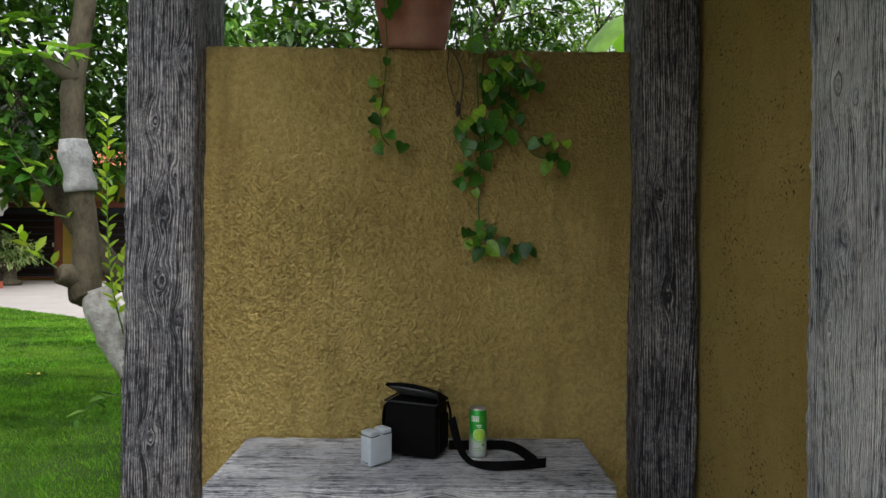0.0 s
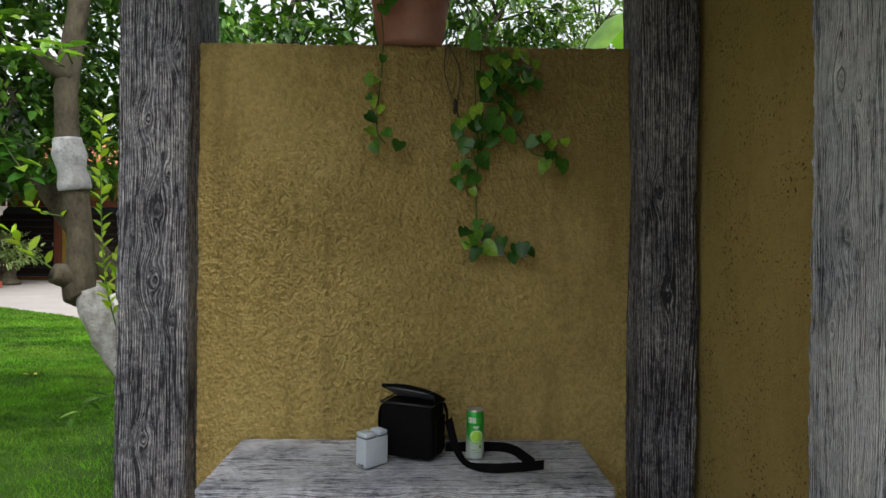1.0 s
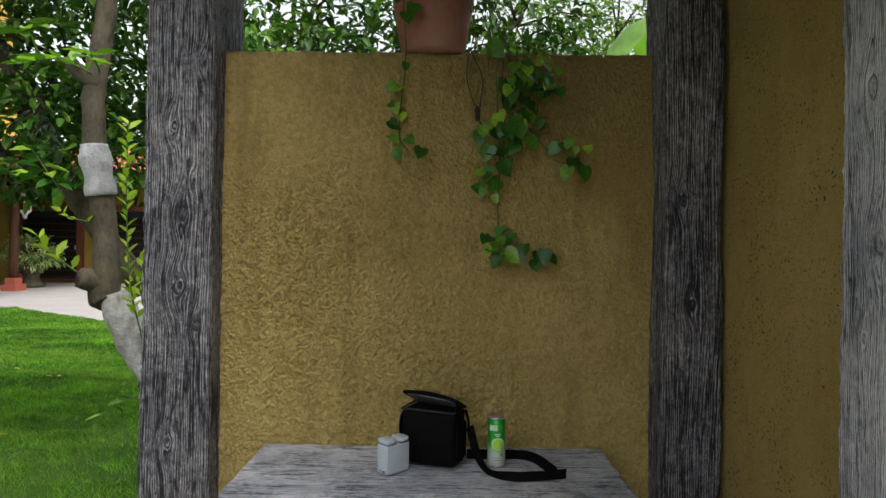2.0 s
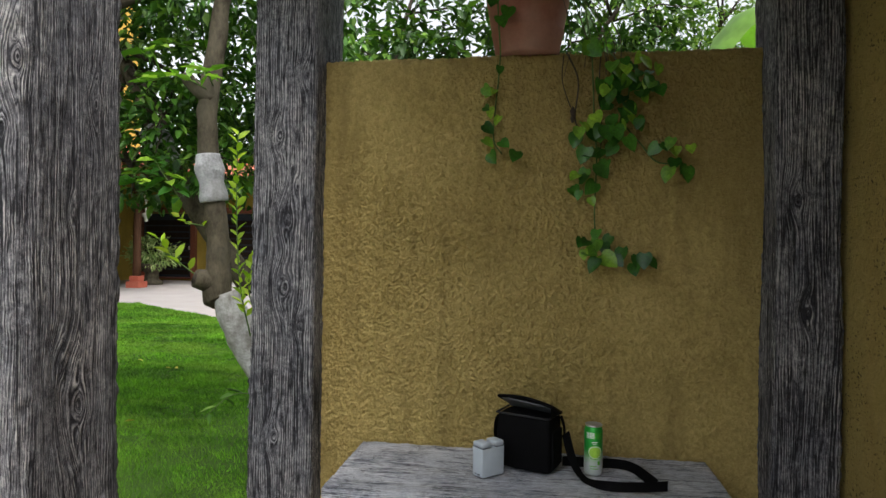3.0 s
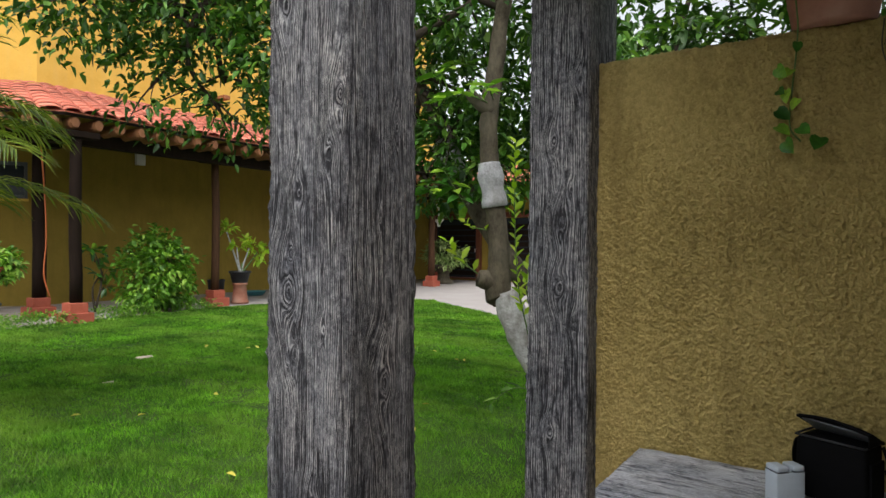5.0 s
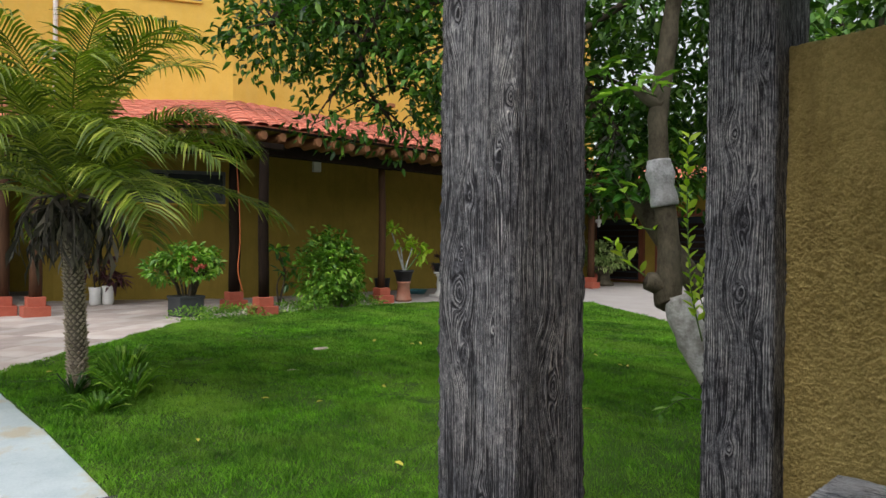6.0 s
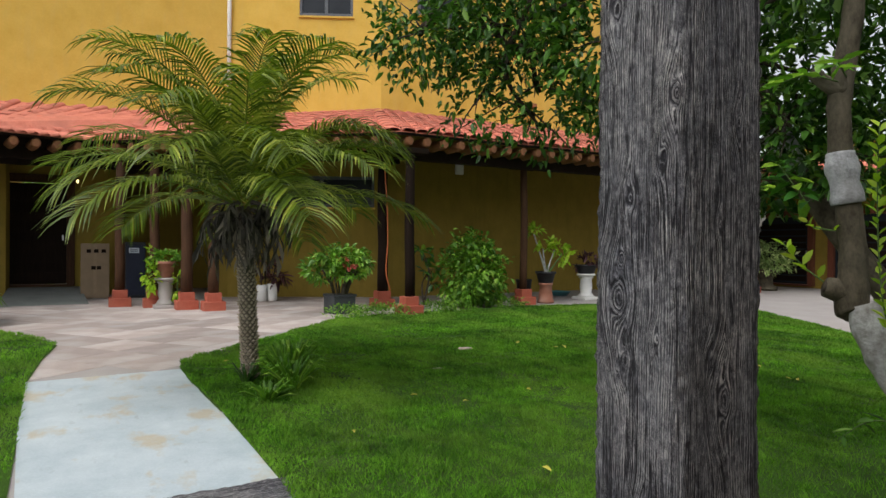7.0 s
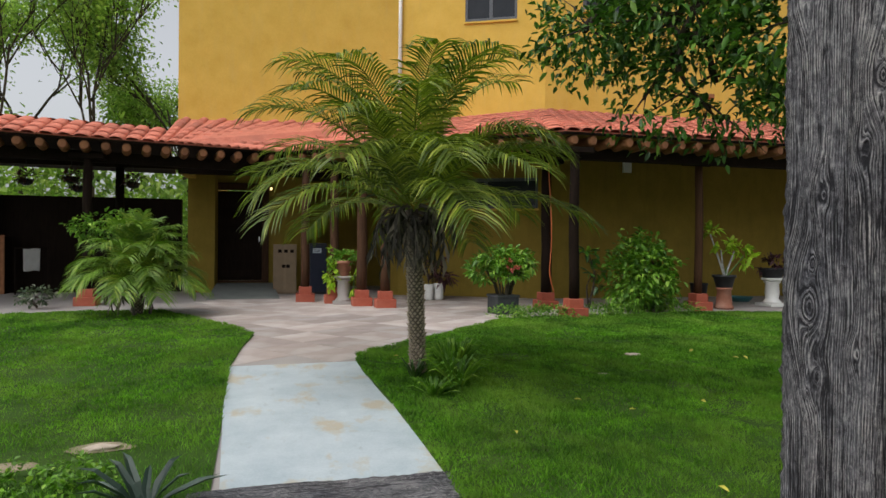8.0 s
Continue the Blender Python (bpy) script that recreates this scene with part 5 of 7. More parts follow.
M_LIGHTLEAF = leaf_material("light_tree_leaf", (0.06, 0.14, 0.02), (0.14, 0.27, 0.035), (0.26, 0.40, 0.06))
garden_tree(-1.6, 6.2, [(0.0, 0, 3.0, 0.9, 0.6, 0.42, 950), (-0.9, 0.2, 3.3, 0.8, 0.6, 0.5, 540), (0.8, 0.1, 3.2, 0.8, 0.6, 0.5, 540), (0.2, 0.3, 3.8, 1.4, 0.8, 0.5, 900), (-0.2, 0.2, 2.5, 0.9, 0.5, 0.35, 300)],
            M_HEDGE, 61, "dark leafy garden tree behind the wall", 2.6, 0.13)
garden_tree(0.35, 6.6, [(-0.3, 0, 3.2, 0.8, 0.6, 0.5, 800), (0.4, 0.1, 3.7, 0.9, 0.6, 0.5, 540), (-0.6, 0.2, 2.7, 0.7, 0.5, 0.4, 560), (0.5, 0, 2.9, 0.6, 0.5, 0.35, 270)],
            M_HEDGE, 62, "dark leafy garden tree behind the wall", 2.6, 0.13)
garden_tree(1.55, 6.9, [(0.0, 0, 3.1, 0.75, 0.5, 0.38, 1500), (-0.4, 0.1, 3.6, 0.8, 0.5, 0.5, 1700), (0.35, 0.2, 3.75, 0.5, 0.5, 0.45, 900), (-0.6, 0, 2.8, 0.6, 0.5, 0.32, 800)],
            M_LIGHTLEAF, 63, "light green fine-leaved tree behind the wall", 2.7, 0.068)

# -- banana leaf over the wall --
banana = thing("banana_plant", 1.15, 3.25, 0, 0, "banana plant with broad torn light green leaves", "banana")
M_BANANA = leaf_material("banana_leaf", (0.16, 0.34, 0.06), (0.24, 0.44, 0.09), (0.3, 0.48, 0.14), 0.4, 0.5)
tube("stalk", [(0.1, 0.05, -0.05), (0.06, 0.02, 1.0), (0.0, 0, 2.0)], [0.09, 0.07, 0.05], M_GREENSTEM, banana, 10)


def banana_blade(pts, wide, seed):
    rng = random.Random(seed)
    line = smooth_path(pts, 7)
    vs, fs = [], []
    n = len(line)
    for i, p in enumerate(line):
        tan = (line[min(i + 1, n - 1)] - line[max(i - 1, 0)]).normalized()
        s = tan.cross(Vector((0, 0, 1))).normalized()
        w = wide * math.sin(math.pi * min(0.98, 0.12 + 0.86 * i / (n - 1))) ** 0.7
        k = 0.012 * math.sin(i * 1.9)
        vs += [p - s * w + Vector((0, 0, -0.35 * w + k)), p - s * w * 0.5 + Vector((0, 0, -0.08 * w - k)), p, p + s * w * 0.5 + Vector((0, 0, -0.08 * w + k)), p + s * w + Vector((0, 0, -0.35 * w - k))]
    for i in range(n - 1):
        for k in range(4):
            a = i * 5 + k
            fs.append((a, a + 1, a + 6, a + 5))
    return mesh_object("leaf", vs, fs, M_BANANA, banana, True)


banana_blade([(0.1, 0, 1.95), (-0.06, -0.05, 2.26), (-0.24, -0.15, 2.29), (-0.44, -0.25, 2.02)], 0.20, 1)
banana_blade([(0, 0, 1.95), (0.05, 0.15, 2.5), (0.0, 0.3, 2.9), (-0.2, 0.5, 3.0)], 0.16, 2)
banana_blade([(0, 0, 1.95), (0.2, -0.05, 2.4), (0.5, -0.1, 2.5)], 0.15, 3)

# -- thin trees beyond the house --
M_FARLEAF = leaf_material("distant_leaf", (0.16, 0.27, 0.07), (0.31, 0.47, 0.11), (0.46, 0.58, 0.18), 0.7, 0.5, 0.3)


def far_tree(x, y, h, seed, n, spread, label, leaf=0.25, low=0.25):
    rng = random.Random(seed)
    t = thing("tree", x, y, 0, 0, label, "tree", "trees beyond the house")
    sp = Soup()
    tips = []

    def grow(p, d, L, r, depth):
        e = p + d * L + Vector((rng.uniform(-0.1, 0.1), rng.uniform(-0.1, 0.1), 0)) * L
        m = p.lerp(e, 0.5) + Vector((rng.uniform(-0.06, 0.06), rng.uniform(-0.06, 0.06), 0.04)) * L
        sp.add(*tube_data([p, m, e], [r, r * 0.85, r * 0.65], 6))
        if depth < 3:
            tips.append(m)
        if depth == 0:
            tips.append(e)
            return
        for _ in range(3 if depth > 2 else 4):
            q = (d + Vector((rng.uniform(-1, 1), rng.uniform(-1, 1), rng.uniform(-0.15, 0.7))) * spread).normalized()
            grow(p.lerp(e, rng.uniform(0.55, 1.0)), q, L * rng.uniform(0.55, 0.8), r * 0.6, depth - 1)

    grow(Vector((0, 0, -0.1)), Vector((rng.uniform(-0.1, 0.1), rng.uniform(-0.1, 0.1), 1)).normalized(), h * 0.42, h * 0.0075, 4)
    sp.object("branchwork", M_BARK, t, True)
    rn = np.random.default_rng(seed)
    T = np.array([list(p) for p in tips])
    T = T[T[:, 2] > h * low]
    n = int(n * 2.2)
    P = T[rn.integers(0, len(T), n)] + rn.normal(size=(n, 3)) * h * 0.030
    ln = leaf * 0.8 * rn.uniform(0.5, 1.2, n)
    V, F = leaf_arrays(P, rn.normal(size=(n, 3)), ln, ln * 0.5, rn)
    fast_mesh("crown", V, F, M_FARLEAF, t)
    return t


for k, (fx, fy, fh, fn, fs_) in enumerate(((-26, -6.5, 13, 2600, 0.55), (-28, -4.5, 12, 3000, 0.6), (-24, -9.5, 11, 2800, 0.6), (-30, -11, 14, 3000, 0.6), (-27, -15, 12, 2500, 0.6), (-31, -7.6, 9, 2600, 0.6))):
    far_tree(fx, fy, fh, 70 + k, fn, fs_, "slender tree with thin light foliage beyond the house")

# -- hedges that close the view --
def hedge(x0, x1, y0, y1, h, n, seed, label, leaf=0.25):
    rng = np.random.default_rng(seed)
    P = np.stack([rng.uniform(x0, x1, n), rng.uniform(y0, y1, n), h * rng.random(n) ** 0.8], 1)
    P[:, 2] *= 0.85 + 0.3 * value_noise(P[:, 0] * 0.7, P[:, 1] * 0.7, seed)
    ln = leaf * rng.uniform(0.5, 1.2, n)
    V, F = leaf_arrays(P, rng.normal(size=(n, 3)), ln, ln * 0.5, rng)
    return tagged(fast_mesh("hedge", V, F, M_FARLEAF), label, "hedge", "", "stuff")


hedge(-34, -24, -24, 2, 5.5, 16000, 81, "tangled green undergrowth beyond the terrace", 0.4)
hedge(-12, 8, 22, 25, 4.2, 12000, 82, "dense dark green hedge at the garden's end", 0.3)
hedge(2.0, 6.0, 5.5, 24, 3.0, 7000, 83, "dense dark green hedge behind the garden wall", 0.2)

# ---- on the wall: flower pot and trailing vines ----
flower_pot = thing("flower_pot", -0.078, 2.305, 1.855, 0, "terracotta flower pot with trailing vine on the wall", "flower pot")
part("pot", lathe([(0.108, 0.0), (0.114, 0.01), (0.128, 0.085), (0.131, 0.09), (0.129, 0.096), (0.146, 0.19), (0.149, 0.195), (0.147, 0.20), (0.156, 0.25), (0.172, 0.255), (0.174, 0.30), (0.162, 0.305), (0.155, 0.28), (0.0, 0.27)], 32), M_TERRACOTTA, flower_pot, "", True)


def heart_leaf(sp, p, facing, down, s):
    """A heart-shaped leaf hung by its stalk; facing: its upper side."""
    f = Vector(facing).normalized()
    t = (Vector(down) - f * Vector(down).dot(f)).normalized()
    b = f.cross(t)
    p = Vector(p)
    out = [(0.0, 0.0), (0.27, -0.10), (0.46, 0.10), (0.46, 0.42), (0.28, 0.74), (0.0, 1.02)]
    vs = []
    for k, (w, h) in enumerate(out):
        vs.append(p + t * (h * s) - f * (0.10 * s * (h ** 2)) + (Vector((0, 0, 0))))
        if 0 < k < 5:
            vs[-1] = p + t * (h * s) + b * (w * s) + f * (0.22 * w * s) - f * (0.10 * s * (h ** 2))
            vs.append(p + t * (h * s) - b * (w * s) + f * (0.22 * w * s) - f * (0.10 * s * (h ** 2)))
    # order: 0 | 1,2 | 3,4 | 5,6 | 7,8 | 9
    mid1, mid2 = p + t * 0.36 * s - f * 0.03 * s, p + t * 0.72 * s - f * 0.06 * s
    vs += [mid1, mid2]
    sp.add(vs, [(0, 1, 3, 10), (0, 10, 4, 2), (10, 3, 5), (10, 6, 4), (10, 5, 7, 11), (10, 11, 8, 6), (11, 7, 9), (11, 9, 8)])


def vine(pts, leaves, seed, stem_r=0.0028, brown=False, extra=0):
    """A stem down the wall and its leaves."""
    rng = random.Random(seed)
    st = tube("vine_stem", smooth_path(pts, 5), stem_r, M_BARK if brown else M_GREENSTEM, flower_pot, 5)
    sp = Soup()
    for x, z, s in leaves:
        p = (x + 0.078 + rng.uniform(-0.004, 0.004), 2.212 - 2.305 - rng.uniform(0.0, 0.03), z - 1.855)
        heart_leaf(sp, p, (rng.uniform(-0.9, 0.9), -1, rng.uniform(-0.1, 1.3)), (rng.uniform(-1.3, 1.3), -0.3, -1), s * rng.uniform(0.75, 1.15))
        for _ in range(extra):
            p = (x + 0.078 + rng.uniform(-0.04, 0.04), 2.212 - 2.305 - rng.uniform(0.0, 0.05), z - 1.855 + rng.uniform(-0.035, 0.03))
            heart_leaf(sp, p, (rng.uniform(-0.8, 0.8), -1, rng.uniform(-0.1, 0.9)), (rng.uniform(-0.9, 0.9), -0.2, -1), s * rng.uniform(0.7, 1.15))
    if sp.v:
        sp.object("leaves", M_VINE, st, True)


def on_wall(*xz):
    return [(x + 0.078, 2.222 - 2.305, z - 1.855) for x, z in xz]


TOPL = [(-0.09, -0.10, 0.27), (-0.10, -0.165, 0.25), (-0.095, -0.15, 0.1), (-0.09, -0.105, 0.0)]
vine(TOPL + on_wall((-0.175, 1.76), (-0.185, 1.66), (-0.19, 1.55), (-0.16, 1.50)),
     [(-0.165, 1.80, 0.035), (-0.225, 1.73, 0.05), (-0.19, 1.725, 0.045), (-0.225, 1.665, 0.038), (-0.195, 1.66, 0.045), (-0.165, 1.63, 0.05), (-0.225, 1.60, 0.042), (-0.22, 1.55, 0.052), (-0.165, 1.54, 0.042), (-0.20, 1.50, 0.058), (-0.105, 1.505, 0.058)], 1)
TOPR = [(0.10, -0.08, 0.27), (0.17, -0.15, 0.22), (0.21, -0.12, 0.05), (0.22, -0.11, -0.01)]
vine(TOPR + on_wall((0.15, 1.75), (0.155, 1.62), (0.165, 1.48), (0.16, 1.30), (0.165, 1.20)),
     [(0.13, 1.865, 0.065), (0.115, 1.60, 0.05), (0.15, 1.615, 0.05), (0.13, 1.57, 0.042), (0.12, 1.50, 0.06), (0.16, 1.51, 0.05), (0.165, 1.46, 0.06), (0.10, 1.43, 0.055), (0.135, 1.42, 0.05), (0.09, 1.385, 0.045), (0.14, 1.345, 0.038),
      (0.17, 1.235, 0.055), (0.135, 1.20, 0.045), (0.215, 1.215, 0.05), (0.13, 1.165, 0.05), (0.185, 1.15, 0.07), (0.25, 1.175, 0.06), (0.30, 1.15, 0.045), (0.335, 1.14, 0.05)], 2, extra=1)
vine(on_wall((0.20, 1.85), (0.24, 1.80), (0.27, 1.72), (0.25, 1.62), (0.22, 1.55)),
     [(0.25, 1.815, 0.05), (0.28, 1.80, 0.055), (0.22, 1.785, 0.05), (0.30, 1.775, 0.05), (0.33, 1.765, 0.045), (0.24, 1.75, 0.05), (0.21, 1.74, 0.055), (0.27, 1.755, 0.05), (0.335, 1.735, 0.045), (0.30, 1.74, 0.05), (0.31, 1.70, 0.04),
      (0.25, 1.685, 0.055), (0.21, 1.665, 0.045), (0.275, 1.64, 0.05), (0.215, 1.62, 0.05), (0.24, 1.60, 0.055), (0.29, 1.615, 0.045), (0.205, 1.575, 0.05), (0.24, 1.56, 0.06), (0.185, 1.56, 0.05)], 3, extra=2)
vine(on_wall((0.25, 1.60), (0.31, 1.53), (0.36, 1.47), (0.42, 1.46)), [(0.37, 1.525, 0.055), (0.395, 1.52, 0.05), (0.425, 1.515, 0.035), (0.415, 1.475, 0.06), (0.445, 1.46, 0.05)], 4, extra=1)
vine(on_wall((0.06, 1.85), (0.10, 1.75), (0.09, 1.62), (0.115, 1.585), (0.145, 1.63)), [], 5, 0.003, True)
vine(on_wall((0.05, 1.84), (0.045, 1.76), (0.06, 1.70), (0.075, 1.66)), [], 6, 0.002, True)
vine(on_wall((0.175, 1.85), (0.17, 1.72), (0.18, 1.58), (0.175, 1.46)), [], 7, 0.002, True)
bm = bmesh.new()
add_lathe(bm, [(0.003, -0.026), (0.009, -0.012), (0.006, 0.0), (0.010, 0.014), (0.003, 0.03)], 7, (0.16, -0.09, -0.225))
part("dry_bud", bm, M_DARKBARK, flower_pot, "withered brown shoot")
rngp = random.Random(8)
sp = Soup()
for k in range(70):
    a, r = rngp.uniform(0, 2 * math.pi), rngp.uniform(0.05, 0.21)
    heart_leaf(sp, (r * math.cos(a), r * math.sin(a), 0.30 + rngp.uniform(-0.20, 0.14) * (r > 0.15) + rngp.uniform(0, 0.09)), (math.cos(a) * 0.6, math.sin(a) * 0.6 - 0.3, 0.8), (math.cos(a), math.sin(a), -0.6), rngp.uniform(0.045, 0.075))
for lx, lz, ls in ((-0.09, 0.10, 0.05), (-0.06, 0.13, 0.055), (0.02, 0.20, 0.06), (-0.11, 0.17, 0.05), (0.05, 0.24, 0.06), (-0.03, 0.22, 0.05), (0.10, 0.19, 0.055), (0.14, 0.23, 0.06)):
    heart_leaf(sp, (lx, -0.165, lz), (0.2, -1, 0.5), (rngp.uniform(-0.4, 0.4), -0.2, -1), ls)
sp.object("foliage", M_VINE, flower_pot, True)
for k in range(9):
    x0 = rngp.uniform(0.12, 0.34)
    tube("dry_strand", smooth_path([(0.08, -0.03, 0.28), (x0 * 0.7, -0.09, 0.20 + rngp.uniform(-0.06, 0.05)), (x0, -0.10, 0.04), (x0 + rngp.uniform(-0.03, 0.03), -0.108, -0.02 - rngp.uniform(0.0, 0.1))], 4), 0.0014, M_BARK, flower_pot, 4)

# ---- on the bench ----
BENCH_Z = 0.4605
bag = thing("camera_bag", -0.155, 2.056, BENCH_Z, -22, "small black padded nylon bag with its lid open", "bag")
bm = bmesh.new()
add_box(bm, 0.0, 0.180, 0.0, 0.108, 0.0, 0.178, 0.017)
bmesh.ops.subdivide_edges(bm, edges=bm.edges[:], cuts=1, use_grid_fill=True)
for v in bm.verts:
    k = v.co.z / 0.178
    v.co.x += 0.004 * math.sin(v.co.z * 40) + (v.co.x - 0.09) * 0.06 * math.sin(k * 3.1)
    v.co.y += 0.003 * math.sin(v.co.x * 50 + v.co.z * 20)
part("body", bm, M_BLACKFAB, bag, "", True)
M_LINING = surface("grey_lining", (0.05, 0.054, 0.062), (0.13, 0.138, 0.155), 30, 300, 0.5, 0.2)
part("lining", box(0.012, 0.168, 0.012, 0.096, 0.10, 0.150, 0.004), M_LINING, bag, "dark grey shiny lining")
bm = box(0.0, 0.184, -0.114, 0.0, 0.0, 0.007, 0.003)
bmesh.ops.subdivide_edges(bm, edges=bm.edges[:], cuts=3, use_grid_fill=True)
for v in bm.verts:
    v.co.z += 0.010 * math.sin(math.pi * min(1, max(0, v.co.x / 0.184))) * (-v.co.y / 0.114) - 0.008 * (v.co.y / 0.114) ** 2
lid = part("lid", bm, M_BLACKFAB, bag, "", True)
lid.matrix_basis = pose(0.0, 0.108, 0.182, -28, 4, 0)
tube("lid_rim", smooth_path([(0.0, -0.02, 0.0), (-0.001, -0.10, -0.006), (0.012, -0.116, -0.007), (0.09, -0.117, 0.003), (0.172, -0.116, -0.007), (0.185, -0.10, -0.006), (0.184, -0.02, 0.0)], 5), 0.0048, M_BLACKFAB, lid, 8)
part("lid_lining", box(0.008, 0.176, -0.108, -0.004, -0.010, -0.0055, 0.001), M_LINING, lid)
mesh_object("gusset", [(0.183, 0.006, 0.178), (0.183, 0.104, 0.180), (0.183, 0.008, 0.215), (0.186, 0.006, 0.178), (0.186, 0.104, 0.180), (0.186, 0.008, 0.215)],
            [(0, 2, 1), (3, 4, 5), (0, 3, 5, 2), (1, 2, 5, 4), (0, 1, 4, 3)], M_BLACKFAB, bag)
tube("zip", [(0.0, 0.0, 0.176), (0.180, 0.0, 0.176), (0.180, 0.108, 0.178), (0.0, 0.108, 0.178), (0.0, 0.0, 0.176)], 0.0035, M_BLACKPLASTIC, bag, 6)
part("pocket", box(0.181, 0.190, 0.015, 0.094, 0.02, 0.135, 0.004), M_BLACKFAB, bag)


def ribbon(name, pts, ups, width, thick, material, parent):
    """A flat strap: pts along it, ups the way its width lies at each."""
    line = smooth_path(pts, 8)
    ul = smooth_path(ups, 8)
    vs, fs = [], []
    for i, p in enumerate(line):
        tan = (line[min(i + 1, len(line) - 1)] - line[max(i - 1, 0)]).normalized()
        u = ul[i].normalized()
        nn = tan.cross(u).normalized() * thick / 2
        u = u * width / 2
        vs += [p - u - nn, p + u - nn, p + u + nn, p - u + nn]
    for i in range(len(line) - 1):
        a = i * 4
        for k in range(4):
            fs.append((a + k, a + (k + 1) % 4, a + 4 + (k + 1) % 4, a + 4 + k))
    fs += [(0, 1, 2, 3), tuple(reversed(range(len(vs) - 4, len(vs))))]
    return mesh_object(name, vs, fs, material, parent)


def to_bag(x, y, z):
    c, s = math.cos(radians(22)), math.sin(radians(22))
    dx, dy = x + 0.155, y - 2.056
    return (c * dx - s * dy, s * dx + c * dy, z - BENCH_Z)


UPZ, FLAT = (0, 0, 1), (0.25, 1, 0.25)
STRAP_FRONT = [to_bag(0.066, 2.07, 0.575), to_bag(0.086, 2.01, 0.512), to_bag(0.110, 1.968, 0.477), to_bag(0.140, 1.945, 0.467), to_bag(0.201, 1.905, 0.474), to_bag(0.289, 1.915, 0.475), to_bag(0.357, 1.935, 0.475)]
STRAP_BACK = [to_bag(0.058, 2.10, 0.476), to_bag(0.135, 2.098, 0.476), to_bag(0.241, 2.10, 0.476), to_bag(0.282, 2.066, 0.476), to_bag(0.300, 2.02, 0.476), to_bag(0.325, 1.945, 0.475)]
strap = ribbon("strap", STRAP_FRONT, [(0.5, 0.5, 0.4), (0.5, 0.8, 0.2), (0.2, 1, 0.1), (0.1, 0.9, 0.3), (0.0, 0.45, 0.9), (0.0, 0.4, 0.9), (-0.05, 0.4, 0.9)], 0.029, 0.0025, M_BLACKFAB, bag)
ribbon("strap", STRAP_BACK, [(0, 0.1, 1), (0, 0.1, 1), (0.1, 0.2, 1), (0.3, 0.2, 0.9), (0.4, 0.3, 0.8), (0.3, 0.4, 0.7)], 0.031, 0.0025, M_BLACKFAB, bag)
ribbon("handle", [(0.0, 0.05, 0.165), (-0.022, 0.05, 0.145), (-0.028, 0.05, 0.09), (-0.012, 0.05, 0.05)], [(0, 1, 0)] * 4, 0.022, 0.003, M_BLACKFAB, bag)
ribbon("lid_strap", [(0.186, 0.09, 0.17), (0.196, 0.09, 0.14), (0.198, 0.09, 0.10)], [(0, 1, 0)] * 3, 0.016, 0.003, M_BLACKFAB, bag)

charger = thing("battery_charger", -0.189, 1.928, BENCH_Z, 43.6, "pale grey plastic battery charging box with two lids", "charger")
M_PALEPLASTIC = surface("pale_grey_plastic", (0.40, 0.46, 0.52), (0.48, 0.54, 0.60), 20, 200, 0.45, 0.05)
part("body", box(0.0, 0.088, 0.0, 0.050, 0.0, 0.090, 0.004), M_PALEPLASTIC, charger, "", True)
for q0, q1 in ((0.001, 0.037), (0.053, 0.087)):
    part("lid", box(q0, q1, 0.001, 0.049, 0.0905, 0.106, 0.005), M_PALEPLASTIC, charger, "", True)
    part("seam", box(q0 - 0.0006, q1 + 0.0004, -0.0004, 0.0504, 0.0893, 0.0909), M_FRAMEGREY, charger)
part("clip", box(0.040, 0.050, 0.006, 0.044, 0.0895, 0.098, 0.003), M_PALEPLASTIC, charger)
part("port", box(-0.0008, 0.002, 0.012, 0.022, 0.006, 0.0105), M_BLACKPLASTIC, charger, "black charging port")
part("port", box(-0.0008, 0.002, 0.030, 0.036, 0.007, 0.0100), M_BLACKPLASTIC, charger, "black charging port")

can = thing("drink_can", 0.152, 2.045, BENCH_Z, 6, "slim green and white soda can with a lime picture", "can")
nm = Nodes("printed_can")
sep = nm.add("ShaderNodeSeparateXYZ")
nm.link(nm.co, sep.inputs[0])
hgt = nm.math("ADD", nm.math("DIVIDE", sep.outputs["Z"], 0.157), nm.math("MULTIPLY", nm.noise(60, 2), 0.10))
M_CAN = nm.done(nm.ramp(hgt, [(0.30, (0.62, 0.68, 0.66)), (0.44, (0.33, 0.62, 0.30)), (0.55, (0.02, 0.36, 0.045)), (1.0, (0.02, 0.33, 0.04))]), 0.28, 0.35, 0.5)
M_ALU = surface("aluminium", (0.62, 0.62, 0.63), (0.72, 0.72, 0.73), 20, 200, 0.3, 0.05, None, 0, 0, None, 0.5, 0.001, 0.9)
part("body", lathe([(0.024, 0.0), (0.0262, 0.002), (0.0288, 0.009), (0.0288, 0.136), (0.0262, 0.150), (0.0255, 0.1515)], 36), M_CAN, can, "", True)
part("rim", lathe([(0.0254, 0.1512), (0.0268, 0.154), (0.0266, 0.157), (0.025, 0.157), (0.0242, 0.152), (0.0, 0.152)], 36, caps=False), M_ALU, can, "", True)
part("tab", box(-0.006, 0.006, -0.012, 0.010, 0.1525, 0.1545, 0.0008), M_ALU, can)


